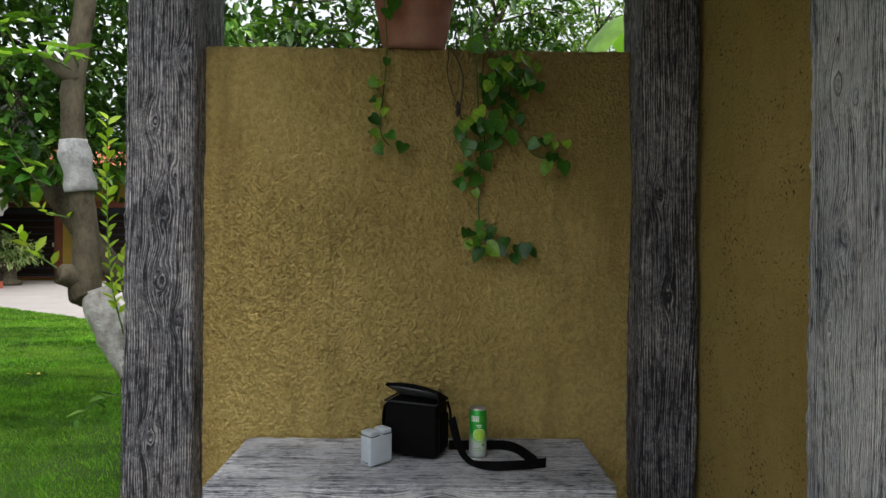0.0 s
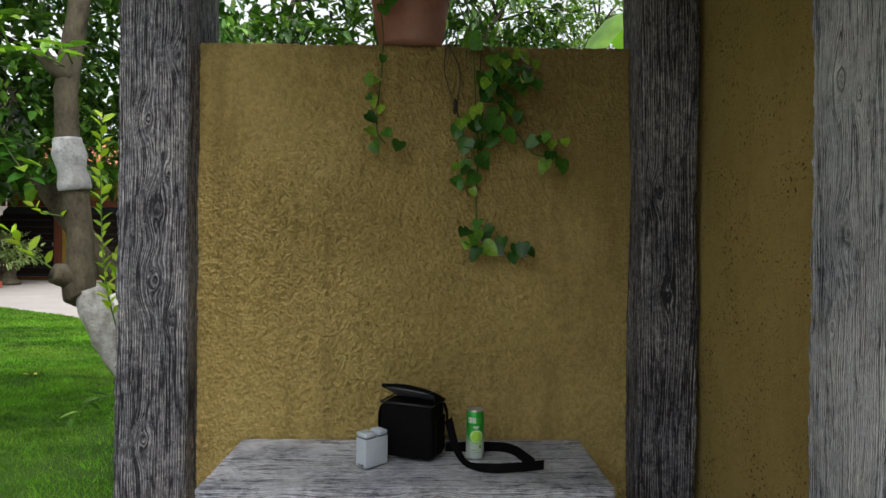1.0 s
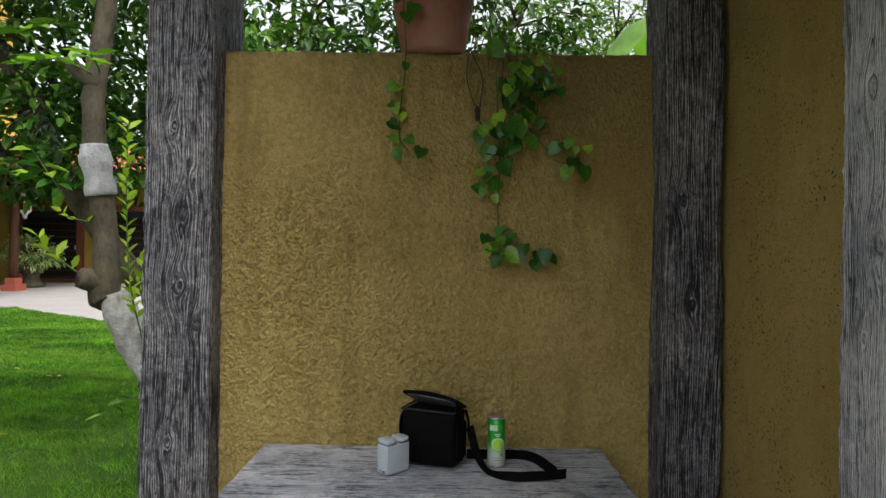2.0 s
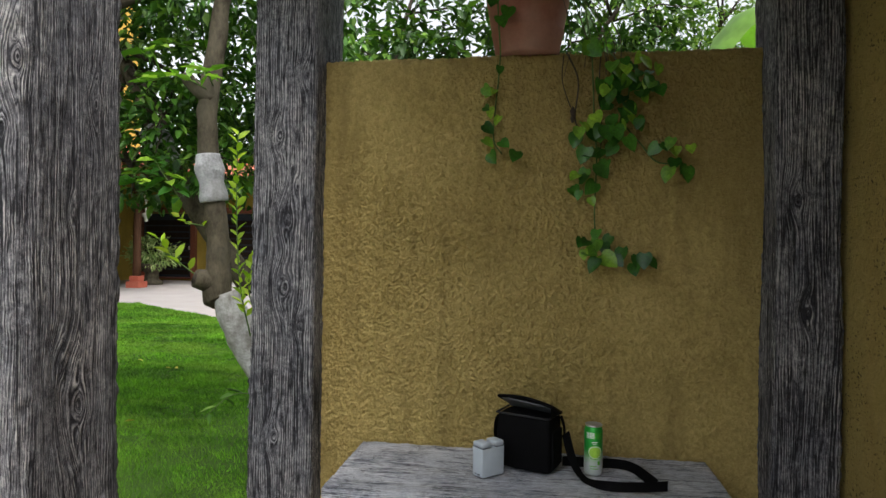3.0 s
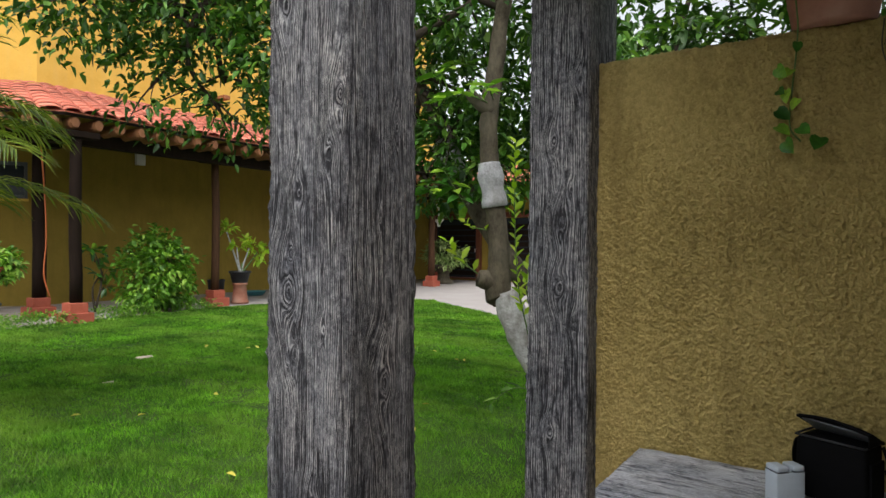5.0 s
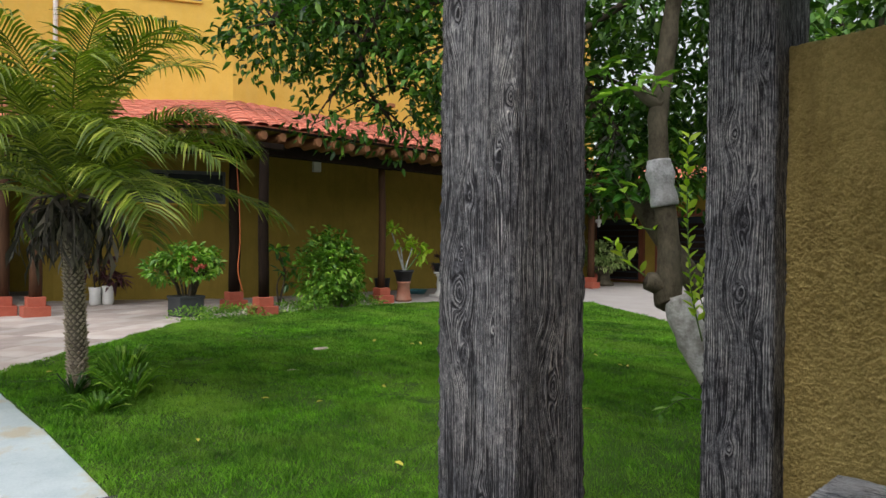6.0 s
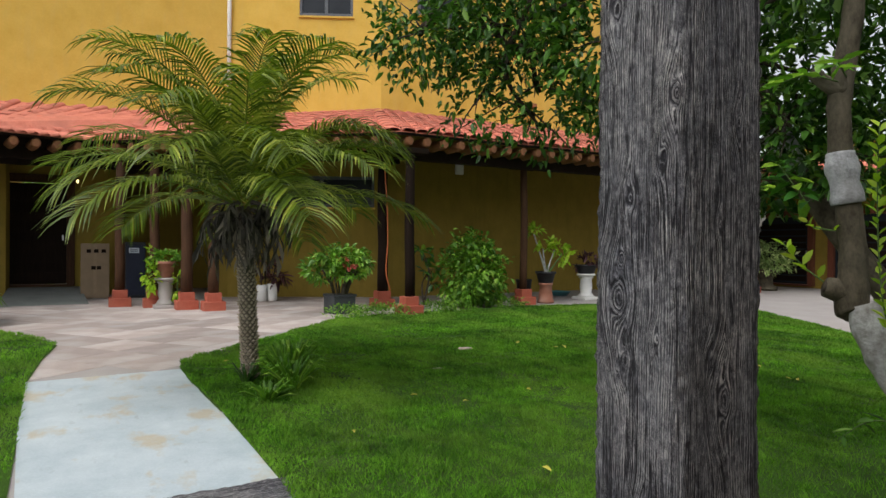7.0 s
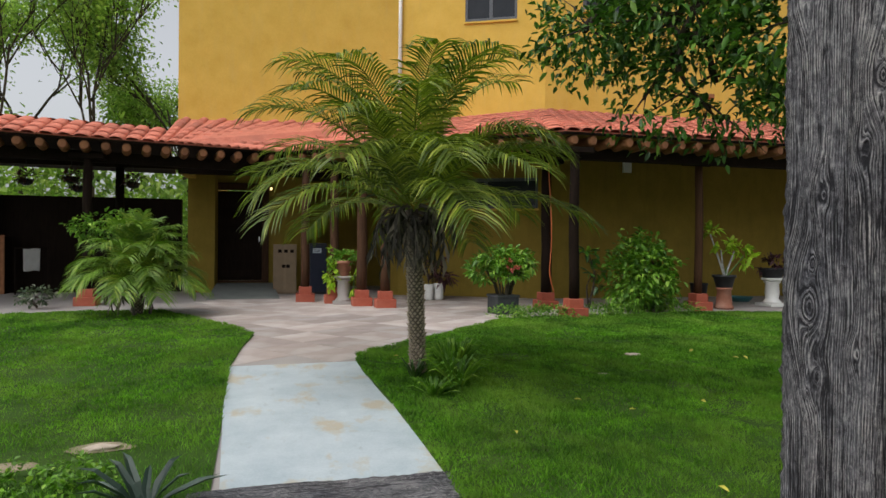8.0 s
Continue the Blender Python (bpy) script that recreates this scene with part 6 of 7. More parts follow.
def can_patch(name, a0, a1, z0, z1, material, r=0.0291, shape=None):
    """A piece of print that follows the can's side; angles in degrees from the front."""
    vs, fs = [], []
    n = 14
    for i in range(n + 1):
        u = i / n
        a = radians(-90 + a0 + (a1 - a0) * u)
        half = math.sqrt(max(0.0, 1 - (2 * u - 1) ** 2)) if shape == "disc" else 1.0
        c, h = (z0 + z1) / 2, (z1 - z0) / 2 * half
        vs += [(r * math.cos(a), r * math.sin(a), c - h), (r * math.cos(a), r * math.sin(a), c + h)]
    for i in range(n):
        fs.append((2 * i, 2 * i + 2, 2 * i + 3, 2 * i + 1))
    return mesh_object(name, vs, fs, material, can, True)


M_LIME_RIND = surface("lime_rind_print", (0.10, 0.45, 0.03), (0.16, 0.52, 0.05), 40, 300, 0.3, 0.0)
M_LIME_FLESH = surface("lime_flesh_print", (0.26, 0.58, 0.04), (0.46, 0.74, 0.10), 120, 600, 0.3, 0.0)
M_PRINTWHITE = surface("white_print", (0.68, 0.74, 0.70), (0.75, 0.80, 0.76), 40, 300, 0.3, 0.0)
can_patch("lime_rind", -48, 50, 0.052, 0.096, M_LIME_RIND, 0.0291, "disc")
can_patch("lime_pith", -42, 44, 0.0545, 0.0935, M_PRINTWHITE, 0.0292, "disc")
can_patch("lime_flesh", -38, 40, 0.0565, 0.0915, M_LIME_FLESH, 0.0293, "disc")
for a0 in (-56, -45, -34, -23, -12, -1, 10, 21, 32):
    can_patch("print_bar", a0, a0 + (6.5 if a0 < -10 else 3.5), 0.117, 0.135, M_PRINTWHITE if a0 < -10 else M_LIME_RIND)
for a0, a1, z0, z1 in ((-20, 16, 0.104, 0.107), (-14, 10, 0.099, 0.101), (16, 34, 0.036, 0.047), (-34, 10, 0.030, 0.032), (-30, 24, 0.022, 0.024)):
    can_patch("print_bar", a0, a1, z0, z1, M_PRINTWHITE if z0 > 0.08 else M_LIME_RIND)

# ---- verandah and terrace ----


def door_frame(name, x, y, z, rz, w, h, label, leaf_mat, frame_w=0.16, wood=None):
    """A framed door; its front looks to -y before the turn."""
    wood = wood or M_TIMBER
    t = thing(name, x, y, z, rz, label, "door", "", "structure")
    part("jamb", box(-w / 2 - frame_w, -w / 2, -0.06, 0.12, 0, h + 0.02, 0.008), wood, t)
    part("jamb", box(w / 2, w / 2 + frame_w, -0.06, 0.12, 0, h + 0.02, 0.008), wood, t)
    part("lintel", box(-w / 2 - frame_w, w / 2 + frame_w, -0.06, 0.12, h + 0.022, h + 0.20, 0.008), wood, t)
    part("sill", box(-w / 2, w / 2, -0.05, 0.10, 0.0, 0.05, 0.008), wood, t)
    leaf_ = part("door_leaf", box(-w / 2 + 0.01, w / 2 - 0.01, 0.03, 0.07, 0.055, h, 0.004), leaf_mat, t)
    for q in range(9):
        part("slat", box(-w / 2 + 0.09, w / 2 - 0.09, 0.018, 0.028, 0.14 + q * (h - 0.3) / 9, 0.12 + (q + 0.86) * (h - 0.3) / 9), M_DARKTIMBER_SHADE, leaf_)
    part("handle", box(w / 2 - 0.09, w / 2 - 0.06, -0.01, 0.03, h * 0.45, h * 0.45 + 0.12, 0.004), M_ALU, leaf_)
    return t


door_frame("door_1", -16.56, -1.26, 0.21, 87.5, 1.17, 2.3, "dark louvred door in a brown timber frame", M_DARKTIMBER_SHADE)
ramp = part("ramp", bmesh.new(), surface("grey_green_ramp_concrete", (0.15, 0.165, 0.16), (0.22, 0.235, 0.225), 3, 60, 0.8, 0.3))
bm = bmesh.new()
rv = [bm.verts.new(p) for p in ((-14.0, -1.72, -0.005), (-14.0, -0.2, -0.005), (-16.62, -0.42, -0.005), (-16.62, -1.76, -0.005), (-16.5, -1.76, 0.20), (-16.5, -0.42, 0.20), (-16.62, -0.42, 0.20), (-16.62, -1.76, 0.20))]
for f in ((0, 1, 5, 4), (4, 5, 6, 7), (0, 4, 7, 3), (1, 2, 6, 5), (0, 3, 2, 1), (2, 3, 7, 6)):
    bm.faces.new([rv[i] for i in f])
bmesh.ops.recalc_face_normals(bm, faces=bm.faces[:])
bm.to_mesh(ramp.data)
bm.free()
tagged(ramp, "grey concrete ramp up to the house door", "ramp", "", "structure")


def upper_window(name, a, b, u0, u1, z0, z1, label):
    d = b - a
    ang = math.degrees(math.atan2(d.y, d.x))
    o = a + d.normalized() * ((u0 + u1) / 2)
    w = thing(name, o.x, o.y, 0, ang, label, "window", "", "structure")
    h = (u1 - u0) / 2
    for x0, x1, q0, q1 in ((-h, -h + 0.06, z0, z1), (h - 0.06, h, z0, z1), (-h + 0.06, h - 0.06, z0, z0 + 0.07), (-h + 0.06, h - 0.06, z1 - 0.07, z1), (-0.04, 0.04, z0 + 0.07, z1 - 0.07)):
        part("frame", box(x0, x1, 0.01, 0.09, q0, q1, 0.006), M_FRAMEGREY, w)
    part("pane", box(-h + 0.06, -0.04, 0.045, 0.055, z0 + 0.07, z1 - 0.07), M_GLASS_DARK, w)
    part("pane", box(0.04, h - 0.06, 0.035, 0.045, z0 + 0.07, z1 - 0.07), M_GLASS_DARK, w)
    part("sill", box(-h - 0.02, h + 0.02, -0.04, 0.09, z0 - 0.05, z0 - 0.003, 0.006), M_YELLOW, w)
    return w


upper_window("window_1", W_1, W_2, 1.58, 2.79, 6.39, 7.5, "grey aluminium sliding window with dark panes")
upper_window("window_2", W_1, W_2, 0.9, 3.3, 2.05, 2.75, "long dark window high in the verandah wall")
w3 = upper_window("window_3", W_2, W_3, 0.9, 2.0, 6.6, 7.6, "grey aluminium window half hidden by leaves")
w3.matrix_basis = w3.matrix_basis @ pose(0, -0.095, 0)
pipe_o = W_1 + Vector((0.07, 0.0))
pipe = tube("drain_pipe", [(pipe_o.x, pipe_o.y, 4.12), (pipe_o.x, pipe_o.y, 6.0), (pipe_o.x, pipe_o.y, 9.0)], 0.045, M_WHITE, None, 10)
tagged(pipe, "pale drain pipe down the yellow wall", "pipe")
jb = part("junction_box", box(-0.02, 0.07, -0.10, 0.10, -0.12, 0.12, 0.01), M_WHITE)
jb.matrix_basis = pose(-13.24, 7.66, 3.05)
tagged(jb, "small white electrical box on the verandah wall", "electrical box")
spout = part("roof_spout", box(-0.02, 0.5, -0.09, 0.09, -0.05, 0.05, 0.015), M_BEAMEND)
sb = bmesh.new()
sb.from_mesh(spout.data)
add_box(sb, 0.0, 0.12, -0.15, 0.15, -0.12, -0.04, 0.01)
sb.to_mesh(spout.data)
sb.free()
spout.matrix_basis = pose(-13.25, 9.57, 4.75)
tagged(spout, "small orange clay roof spout on the yellow wall", "spout")

carton = thing("cardboard_box", -15.6, -0.11, 0.0, 90, "tall closed cardboard box with printed marks", "box")
part("carton", box(-0.27, 0.27, -0.2, 0.2, 0.0, 1.18, 0.006), M_CARDBOARD, carton)
part("tape", box(-0.03, 0.03, -0.2016, -0.19, 0.1, 1.17), surface("packing_tape", (0.22, 0.16, 0.098), (0.28, 0.205, 0.13), 10, 80, 0.4, 0.05), carton)
for q, z0 in ((-0.16, 0.98), (-0.02, 0.98), (0.12, 0.98), (-0.07, 0.62), (0.03, 0.62)):
    part("printed_mark", box(q, q + 0.085, -0.2042, -0.195, z0, z0 + 0.075), M_DARKTIMBER_SHADE, carton)

cooler = thing("water_cooler", -15.35, 0.66, 0.0, 90, "tall black drinks cooler with a pale label", "cooler")
part("cabinet", box(-0.2, 0.2, -0.18, 0.18, 0.0, 1.22, 0.02), M_BLACKPLASTIC, cooler)
part("door", box(-0.185, 0.185, -0.197, -0.182, 0.06, 1.15, 0.01), surface("dark_blue_enamel", (0.01, 0.014, 0.03), (0.016, 0.022, 0.045), 5, 60, 0.35, 0.05), cooler)
part("label", box(-0.13, 0.07, -0.2005, -0.196, 0.98, 1.09), M_PALEPLASTIC, cooler)
for q in (1.01, 1.045):
    part("printed_bar", box(-0.10, 0.04, -0.2035, -0.199, q, q + 0.015), M_DARKGREY, cooler)


def pedestal(name, x, y, h, r, material, label):
    t = thing(name, x, y, 0, 0, label, "pedestal")
    part("base", box(-r * 1.5, r * 1.5, -r * 1.5, r * 1.5, 0, 0.06, 0.01), material, t)
    part("column", lathe([(r * 1.3, 0.06), (r * 1.05, 0.11), (r * 0.8, 0.16), (r * 0.95, h * 0.45), (r * 0.85, h - 0.12), (r * 1.1, h - 0.09), (r * 1.0, h - 0.06)], 18), material, t, "", True)
    part("top", lathe([(r * 1.0, h - 0.06), (r * 1.4, h - 0.04), (r * 1.4, h), (0.0, h)], 18, caps=False), material, t, "", True)
    return t


def plant_pot(name, x, y, z, r, h, material, label):
    t = thing(name, x, y, z, 0, label, "plant pot")
    part("pot", lathe([(r * 0.68, 0), (r * 0.72, 0.01), (r * 0.93, h * 0.8), (r * 1.05, h * 0.81), (r * 1.05, h), (r * 0.93, h), (r * 0.88, h * 0.85), (0, h * 0.84)], 22), material, t, "", True)
    return t


pedestal("pedestal", -12.62, 1.04, 0.56, 0.14, M_PAVEBED, "weathered grey stone pedestal on the paving")
pp = plant_pot("plant_pot", -12.62, 1.04, 0.56, 0.17, 0.30, M_TERRACOTTA, "terracotta pot with a small green plant")
crown("foliage", [(0, 0, 0.38, 0.24, 0.24, 0.14, 260), (0, -0.2, 0.25, 0.12, 0.15, 0.2, 70)], M_BRIGHTLEAF, pp, 91, 0.09)
climber = thing("climbing_plant", -12.55, 1.25, 0.0, 0, "green and yellow climber beside the verandah posts", "plant")
crown("foliage", [(0, -0.45, 0.65, 0.10, 0.12, 0.45, 110), (0.05, 0.02, 0.35, 0.1, 0.12, 0.35, 130)], M_CITRUSYOUNG, climber, 92, 0.10, 0.6)
tube("stem", [(0, 0, 0), (0.02, -0.02, 0.4), (0.0, 0.02, 0.7)], 0.012, M_GREENSTEM, climber, 6)

planter = thing("planter", -10.42, 3.63, 0.0, 8, "dark grey square planter of pink crown-of-thorns", "planter")
bm = bmesh.new()
add_box(bm, -0.205, 0.205, -0.205, 0.205, 0.0, 0.31, 0.012)
part("tub", bm, M_DARKGREY, planter)
part("rim", box(-0.22, 0.22, -0.22, 0.22, 0.29, 0.335, 0.01), M_DARKGREY, planter)
for q in range(7):
    a = q * 0.9
    tube("stem", smooth_path([(0.1 * math.cos(a), 0.1 * math.sin(a), 0.28), (0.16 * math.cos(a), 0.16 * math.sin(a), 0.5), (0.3 * math.cos(a), 0.3 * math.sin(a), 0.75)], 3), 0.035 if q < 3 else 0.018, M_BARK, planter, 7)
PL = [(0.0, 0.0, 0.95, 0.42, 0.48, 0.22, 520), (0.05, 0.3, 0.85, 0.3, 0.3, 0.22, 300), (0.05, -0.35, 0.75, 0.3, 0.3, 0.2, 300), (0.25, 0, 0.7, 0.25, 0.3, 0.15, 160)]
crown("foliage", PL, M_BRIGHTLEAF, planter, 93, 0.13, 0.4)
M_PINK = leaf_material("pink_petal", (0.55, 0.10, 0.10), (0.68, 0.2, 0.17), (0.75, 0.33, 0.28), 0.6, 0.2)
crown("flowers", [(0.38, -0.02, 0.86, 0.08, 0.16, 0.09, 60), (0.36, -0.15, 0.93, 0.06, 0.06, 0.05, 24)], M_PINK, planter, 94, 0.055, 0.9)

pl_base = thing("pot_stand", -10.5, 8.2, 0, 0, "upturned terracotta pot used as a stand", "pot stand")
part("stand", lathe([(0.17, 0), (0.18, 0.05), (0.155, 0.07), (0.125, 0.36), (0.15, 0.38), (0.15, 0.42), (0, 0.42)], 20), M_TERRACOTTA, pl_base, "", True)
plum = plant_pot("plant_pot", -10.5, 8.2, 0.42, 0.21, 0.24, M_BLACKPLASTIC, "black pot with a pale-stemmed frangipani")
for q, (ex, ey, ez) in enumerate(((0.0, -0.32, 1.02), (0.05, -0.12, 0.72), (0.0, 0.22, 0.70), (0.1, 0.36, 0.62), (0.0, 0.05, 0.4))):
    tube("stem", smooth_path([(0, 0.02, 0.18), (ex * 0.4, ey * 0.35, ez * 0.5), (ex, ey, ez)], 4), [0.026 - 0.0018 * i for i in range(9)], M_LIME if q < 3 else M_GREENSTEM, plum, 8)
crown("foliage", [(0, -0.32, 1.05, 0.18, 0.2, 0.12, 44), (0, 0.26, 0.74, 0.22, 0.26, 0.14, 60), (0.05, -0.12, 0.75, 0.12, 0.12, 0.1, 20), (0.1, 0.4, 0.55, 0.2, 0.2, 0.12, 24)], M_CITRUSYOUNG, plum, 95, 0.17, 0.4)
pedestal("pedestal", -10.85, 9.62, 0.58, 0.15, M_WHITE, "white balustrade pedestal on the verandah")
bowl = plant_pot("plant_pot", -10.85, 9.62, 0.58, 0.25, 0.2, M_BLACKPLASTIC, "dark bowl with a purple-leaved plant")
M_PURPLE = leaf_material("purple_leaf", (0.04, 0.012, 0.02), (0.09, 0.03, 0.045), (0.14, 0.06, 0.06), 0.5, 0.15)
crown("foliage", [(0, 0, 0.3, 0.35, 0.4, 0.15, 160)], M_PURPLE, bowl, 96, 0.14, 0.3)
bucket = part("bucket", lathe([(0.13, 0), (0.17, 0.42), (0.18, 0.43), (0.18, 0.46), (0.165, 0.46), (0.12, 0.05), (0, 0.05)], 18), M_BLACKPLASTIC, None, "", True)
bucket.matrix_basis = pose(-11.2, 8.15, 0)
tagged(bucket, "black plastic bucket beside the verandah post", "bucket")
tray = part("basin", lathe([(0.22, 0), (0.30, 0.09), (0.31, 0.10), (0.28, 0.10), (0.2, 0.02), (0, 0.02)], 22), surface("turquoise_plastic", (0.04, 0.17, 0.19), (0.07, 0.22, 0.24), 10, 60, 0.5, 0.05), None, "", True)
tray.matrix_basis = pose(-12.0, 9.75, 0)
tagged(tray, "turquoise plastic basin on the verandah floor", "basin")
cord = thing("potted_cordyline", -13.35, 3.05, 0, 0, "purple cordyline in white stone pots", "plant")
for q, (ox, oy, hh) in enumerate(((0.1, -0.12, 0.34), (0.12, 0.1, 0.36), (-0.1, 0.0, 0.3))):
    ob = part("pot", lathe([(0.08, 0), (0.10, 0.04), (0.095, hh * 0.6), (0.115, hh), (0.09, hh), (0, hh - 0.02)], 14), M_WHITE, cord, "", True)
    ob.matrix_basis = pose(ox, oy, 0)
    tube("stem", [(ox, oy, hh - 0.03), (ox * 1.2, oy * 1.3, hh + 0.25), (ox * 1.4, oy * 1.8, hh + 0.5)], 0.014, M_DARKBARK, cord, 6)
crown("foliage", [(0.1, -0.1, 0.75, 0.2, 0.25, 0.2, 90), (0.1, 0.25, 0.55, 0.2, 0.25, 0.12, 60)], M_PURPLE, cord, 97, 0.26, 0.22)
cable = tube("cable", smooth_path([(-11.02, 4.72, 2.8), (-11.0, 4.78, 1.8), (-11.02, 4.80, 1.2), (-11.0, 4.76, 0.7), (-10.98, 4.84, 0.32)], 5), 0.012, surface("orange_cable", (0.5, 0.12, 0.04), (0.6, 0.17, 0.06), 10, 60, 0.5, 0.05), None, 6)
tagged(cable, "orange cable hanging down the verandah post", "cable")

# lit bulb under the verandah roof
bulb_m = bpy.data.materials.new("lit_bulb")
bulb_m.use_nodes = True
bn = bulb_m.node_tree.nodes["Principled BSDF"]
bn.inputs["Emission Color"].default_value = (1.0, 0.75, 0.3, 1)
bn.inputs["Emission Strength"].default_value = 2.5
lamp = thing("wall_lamp", -16.0, -0.454, 2.54, 0, "small lit yellow bulb beside the house door", "lamp")
part("bulb", lathe([(0.0, -0.035), (0.02, -0.025), (0.028, 0.0), (0.02, 0.025), (0.012, 0.05)], 12, caps=False), bulb_m, lamp, "", True)
part("bracket", box(-0.5, 0.02, -0.02, 0.02, 0.05, 0.08, 0.005), M_DARKTIMBER_SHADE, lamp)

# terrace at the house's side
# Back wall given near-black timber colour to carry the terrace's deep shade.
back = part("wall_terrace", box(-16.75, -16.55, -14, -2.6, -0.1, 2.27), M_DARKTIMBER_SHADE)
tagged(back, "dark back wall of the open terrace, blackened further for deep shade", "wall", "", "structure")
for py in (-3.95, -6.6, -9.5):
    tp = tube("terrace_post", [(-16.4, py, 0.0), (-16.4, py, 1.5), (-16.4, py, 3.1)], 0.10, M_DARKTIMBER_SHADE, None, 10)
    tagged(tp, "dark round timber post at the terrace back", "post", "terrace posts")
tb = part("terrace_beam", box(-16.5, -16.3, -12, -2.62, 2.98, 3.12), M_DARKTIMBER_SHADE)
tagged(tb, "dark timber beam under the terrace roof", "beam")
verandah_post(-12.15, -6.9, 0.09, M_DARKTIMBER_SHADE, "round brown timber post on a red plinth")
for hx, hy, hz, hs in ((-16.1, -5.83, 2.63, 0.22), (-16.1, -4.9, 2.70, 0.20), (-16.1, -4.75, 2.5, 0.2), (-16.1, -3.6, 2.62, 0.2)):
    hb = thing("hanging_basket", hx, hy, hz, 0, "hanging basket of dark fern under the terrace roof", "hanging basket", "terrace baskets")
    part("basket", lathe([(0.04, -0.16), (0.12, -0.13), (0.17, -0.02), (0.15, -0.02), (0.0, -0.04)], 14, caps=False), M_BLACKPLASTIC, hb, "", True)
    tube("wire", [(0, 0, -0.03), (0, 0, 0.2), (0, 0, 0.5)], 0.006, M_BLACKPLASTIC, hb, 4)
    crown("fern", [(0, 0, 0.02, hs, hs, hs * 0.8, 120)], M_PURPLE, hb, 98, 0.12, 0.3)
towel = thing("towel", -15.85, -5.62, 0.0, 90, "white hand towel hung on a rail", "towel")
bm = bmesh.new()
tv = [[bm.verts.new((0.17 * (i / 6 * 2 - 1), 0.02 * math.sin(i * 1.4 + j * 0.3) * (0.3 + j / 8), 1.03 - 0.5 * j / 8 - 0.012 * math.sin(i * 1.1))) for i in range(7)] for j in range(9)]
for j in range(8):
    for i in range(6):
        bm.faces.new((tv[j][i], tv[j][i + 1], tv[j + 1][i + 1], tv[j + 1][i]))
bmesh.ops.solidify(bm, geom=bm.faces[:], thickness=0.012)
part("cloth", bm, M_WHITE, towel, "", True)
tube("rail", [(-0.35, 0.02, 1.04), (0.0, 0.02, 1.04), (0.35, 0.02, 1.04)], 0.014, M_DARKTIMBER_SHADE, towel, 8)
for q in (-0.33, 0.33):
    tube("rail_leg", [(q, 0.02, 0), (q, 0.02, 0.5), (q, 0.02, 1.04)], 0.016, M_DARKTIMBER_SHADE, towel, 8)
cab = thing("cupboard", -16.3, -6.9, 0, 90, "dark cupboard with an orange-brown frame", "cupboard")
part("carcass", box(-0.65, 0.65, -0.2, 0.2, 0, 1.30, 0.01), M_DARKTIMBER_SHADE, cab)
part("stile", box(0.56, 0.655, -0.225, -0.195, 0.0, 1.33, 0.006), M_BEAMEND, cab)
part("rail", box(-0.65, 0.56, -0.225, -0.195, 1.25, 1.33, 0.006), M_BEAMEND, cab)
shrub("white_flower", -12.5, -4.35, [(0, 0, 0.22, 0.28, 0.32, 0.2, 240)], leaf_material("grey_white_leaf", (0.05, 0.09, 0.05), (0.13, 0.18, 0.11), (0.45, 0.46, 0.42), 0.6, 0.2), 99, "low plant with pale grey-white flowers", 0.08, 0.5, "plant")

# ---- far wing of the courtyard ----
wall_prism("wall_house_d", Vector((-3.0, 18.9)), Vector((-13.24, 18.9)), -0.1, 4.2, M_OCHRE, "ochre wall of the courtyard's far wing")
tiled_roof("roof_d", Vector((-1.5, 16.4)), Vector((-9.55, 16.6)), Vector((-1.5, 19.0)), Vector((-13.25, 19.0)), EAVE_Z, 3.9, 4.1, "salmon red barrel tile verandah roof", 0)
door_frame("door_2", -12.0, 18.62, 0.05, 0, 1.7, 2.1, "glazed red-brown timber double door", M_GLASS_DARK, 0.16, M_REDWOOD)
door_frame("door_3", -9.6, 18.62, 0.05, 0, 1.6, 2.1, "glazed red-brown timber door", M_GLASS_DARK, 0.16, M_REDWOOD)
verandah_post(-12.2, 17.5, 0.1, M_TIMBER, "round brown timber post on a red plinth")
urn = thing("urn_plant", -11.1, 16.5, 0, 0, "pale fern in a grey stone urn", "urn")
part("urn", lathe([(0.30, 0), (0.30, 0.10), (0.20, 0.15), (0.18, 0.30), (0.20, 0.36), (0.36, 0.52), (0.40, 0.60), (0.35, 0.60), (0.0, 0.55)], 20), M_BARK, urn, "", True)
crown("fern", [(0, 0, 0.98, 0.62, 0.62, 0.34, 700), (0, 0, 0.72, 0.72, 0.72, 0.22, 420)], leaf_material("pale_fern", (0.15, 0.26, 0.07), (0.30, 0.42, 0.15), (0.5, 0.56, 0.3), 0.6, 0.3), urn, 101, 0.16, 0.25)
lantern = thing("lantern", -11.3, 16.5, 1.80, 0, "white hanging lantern with an ornate cage", "lantern")
part("finial", lathe([(0.0, 0.0), (0.05, 0.02), (0.06, 0.12), (0.14, 0.2), (0.17, 0.24), (0.0, 0.25)], 12, caps=False), M_WHITE, lantern, "", True)
for q in range(6):
    a = q * math.pi / 3
    tube("bar", [(0.15 * math.cos(a), 0.15 * math.sin(a), 0.24), (0.16 * math.cos(a), 0.16 * math.sin(a), 0.45), (0.13 * math.cos(a), 0.13 * math.sin(a), 0.62)], 0.014, M_WHITE, lantern, 6)
part("cap", lathe([(0.17, 0.62), (0.15, 0.66), (0.05, 0.75), (0.02, 0.82)], 12), M_WHITE, lantern, "", True)
tube("chain", [(0, 0, 0.80), (0, 0, 1.1), (0, 0, 1.86)], 0.008, M_WHITE, lantern, 5)

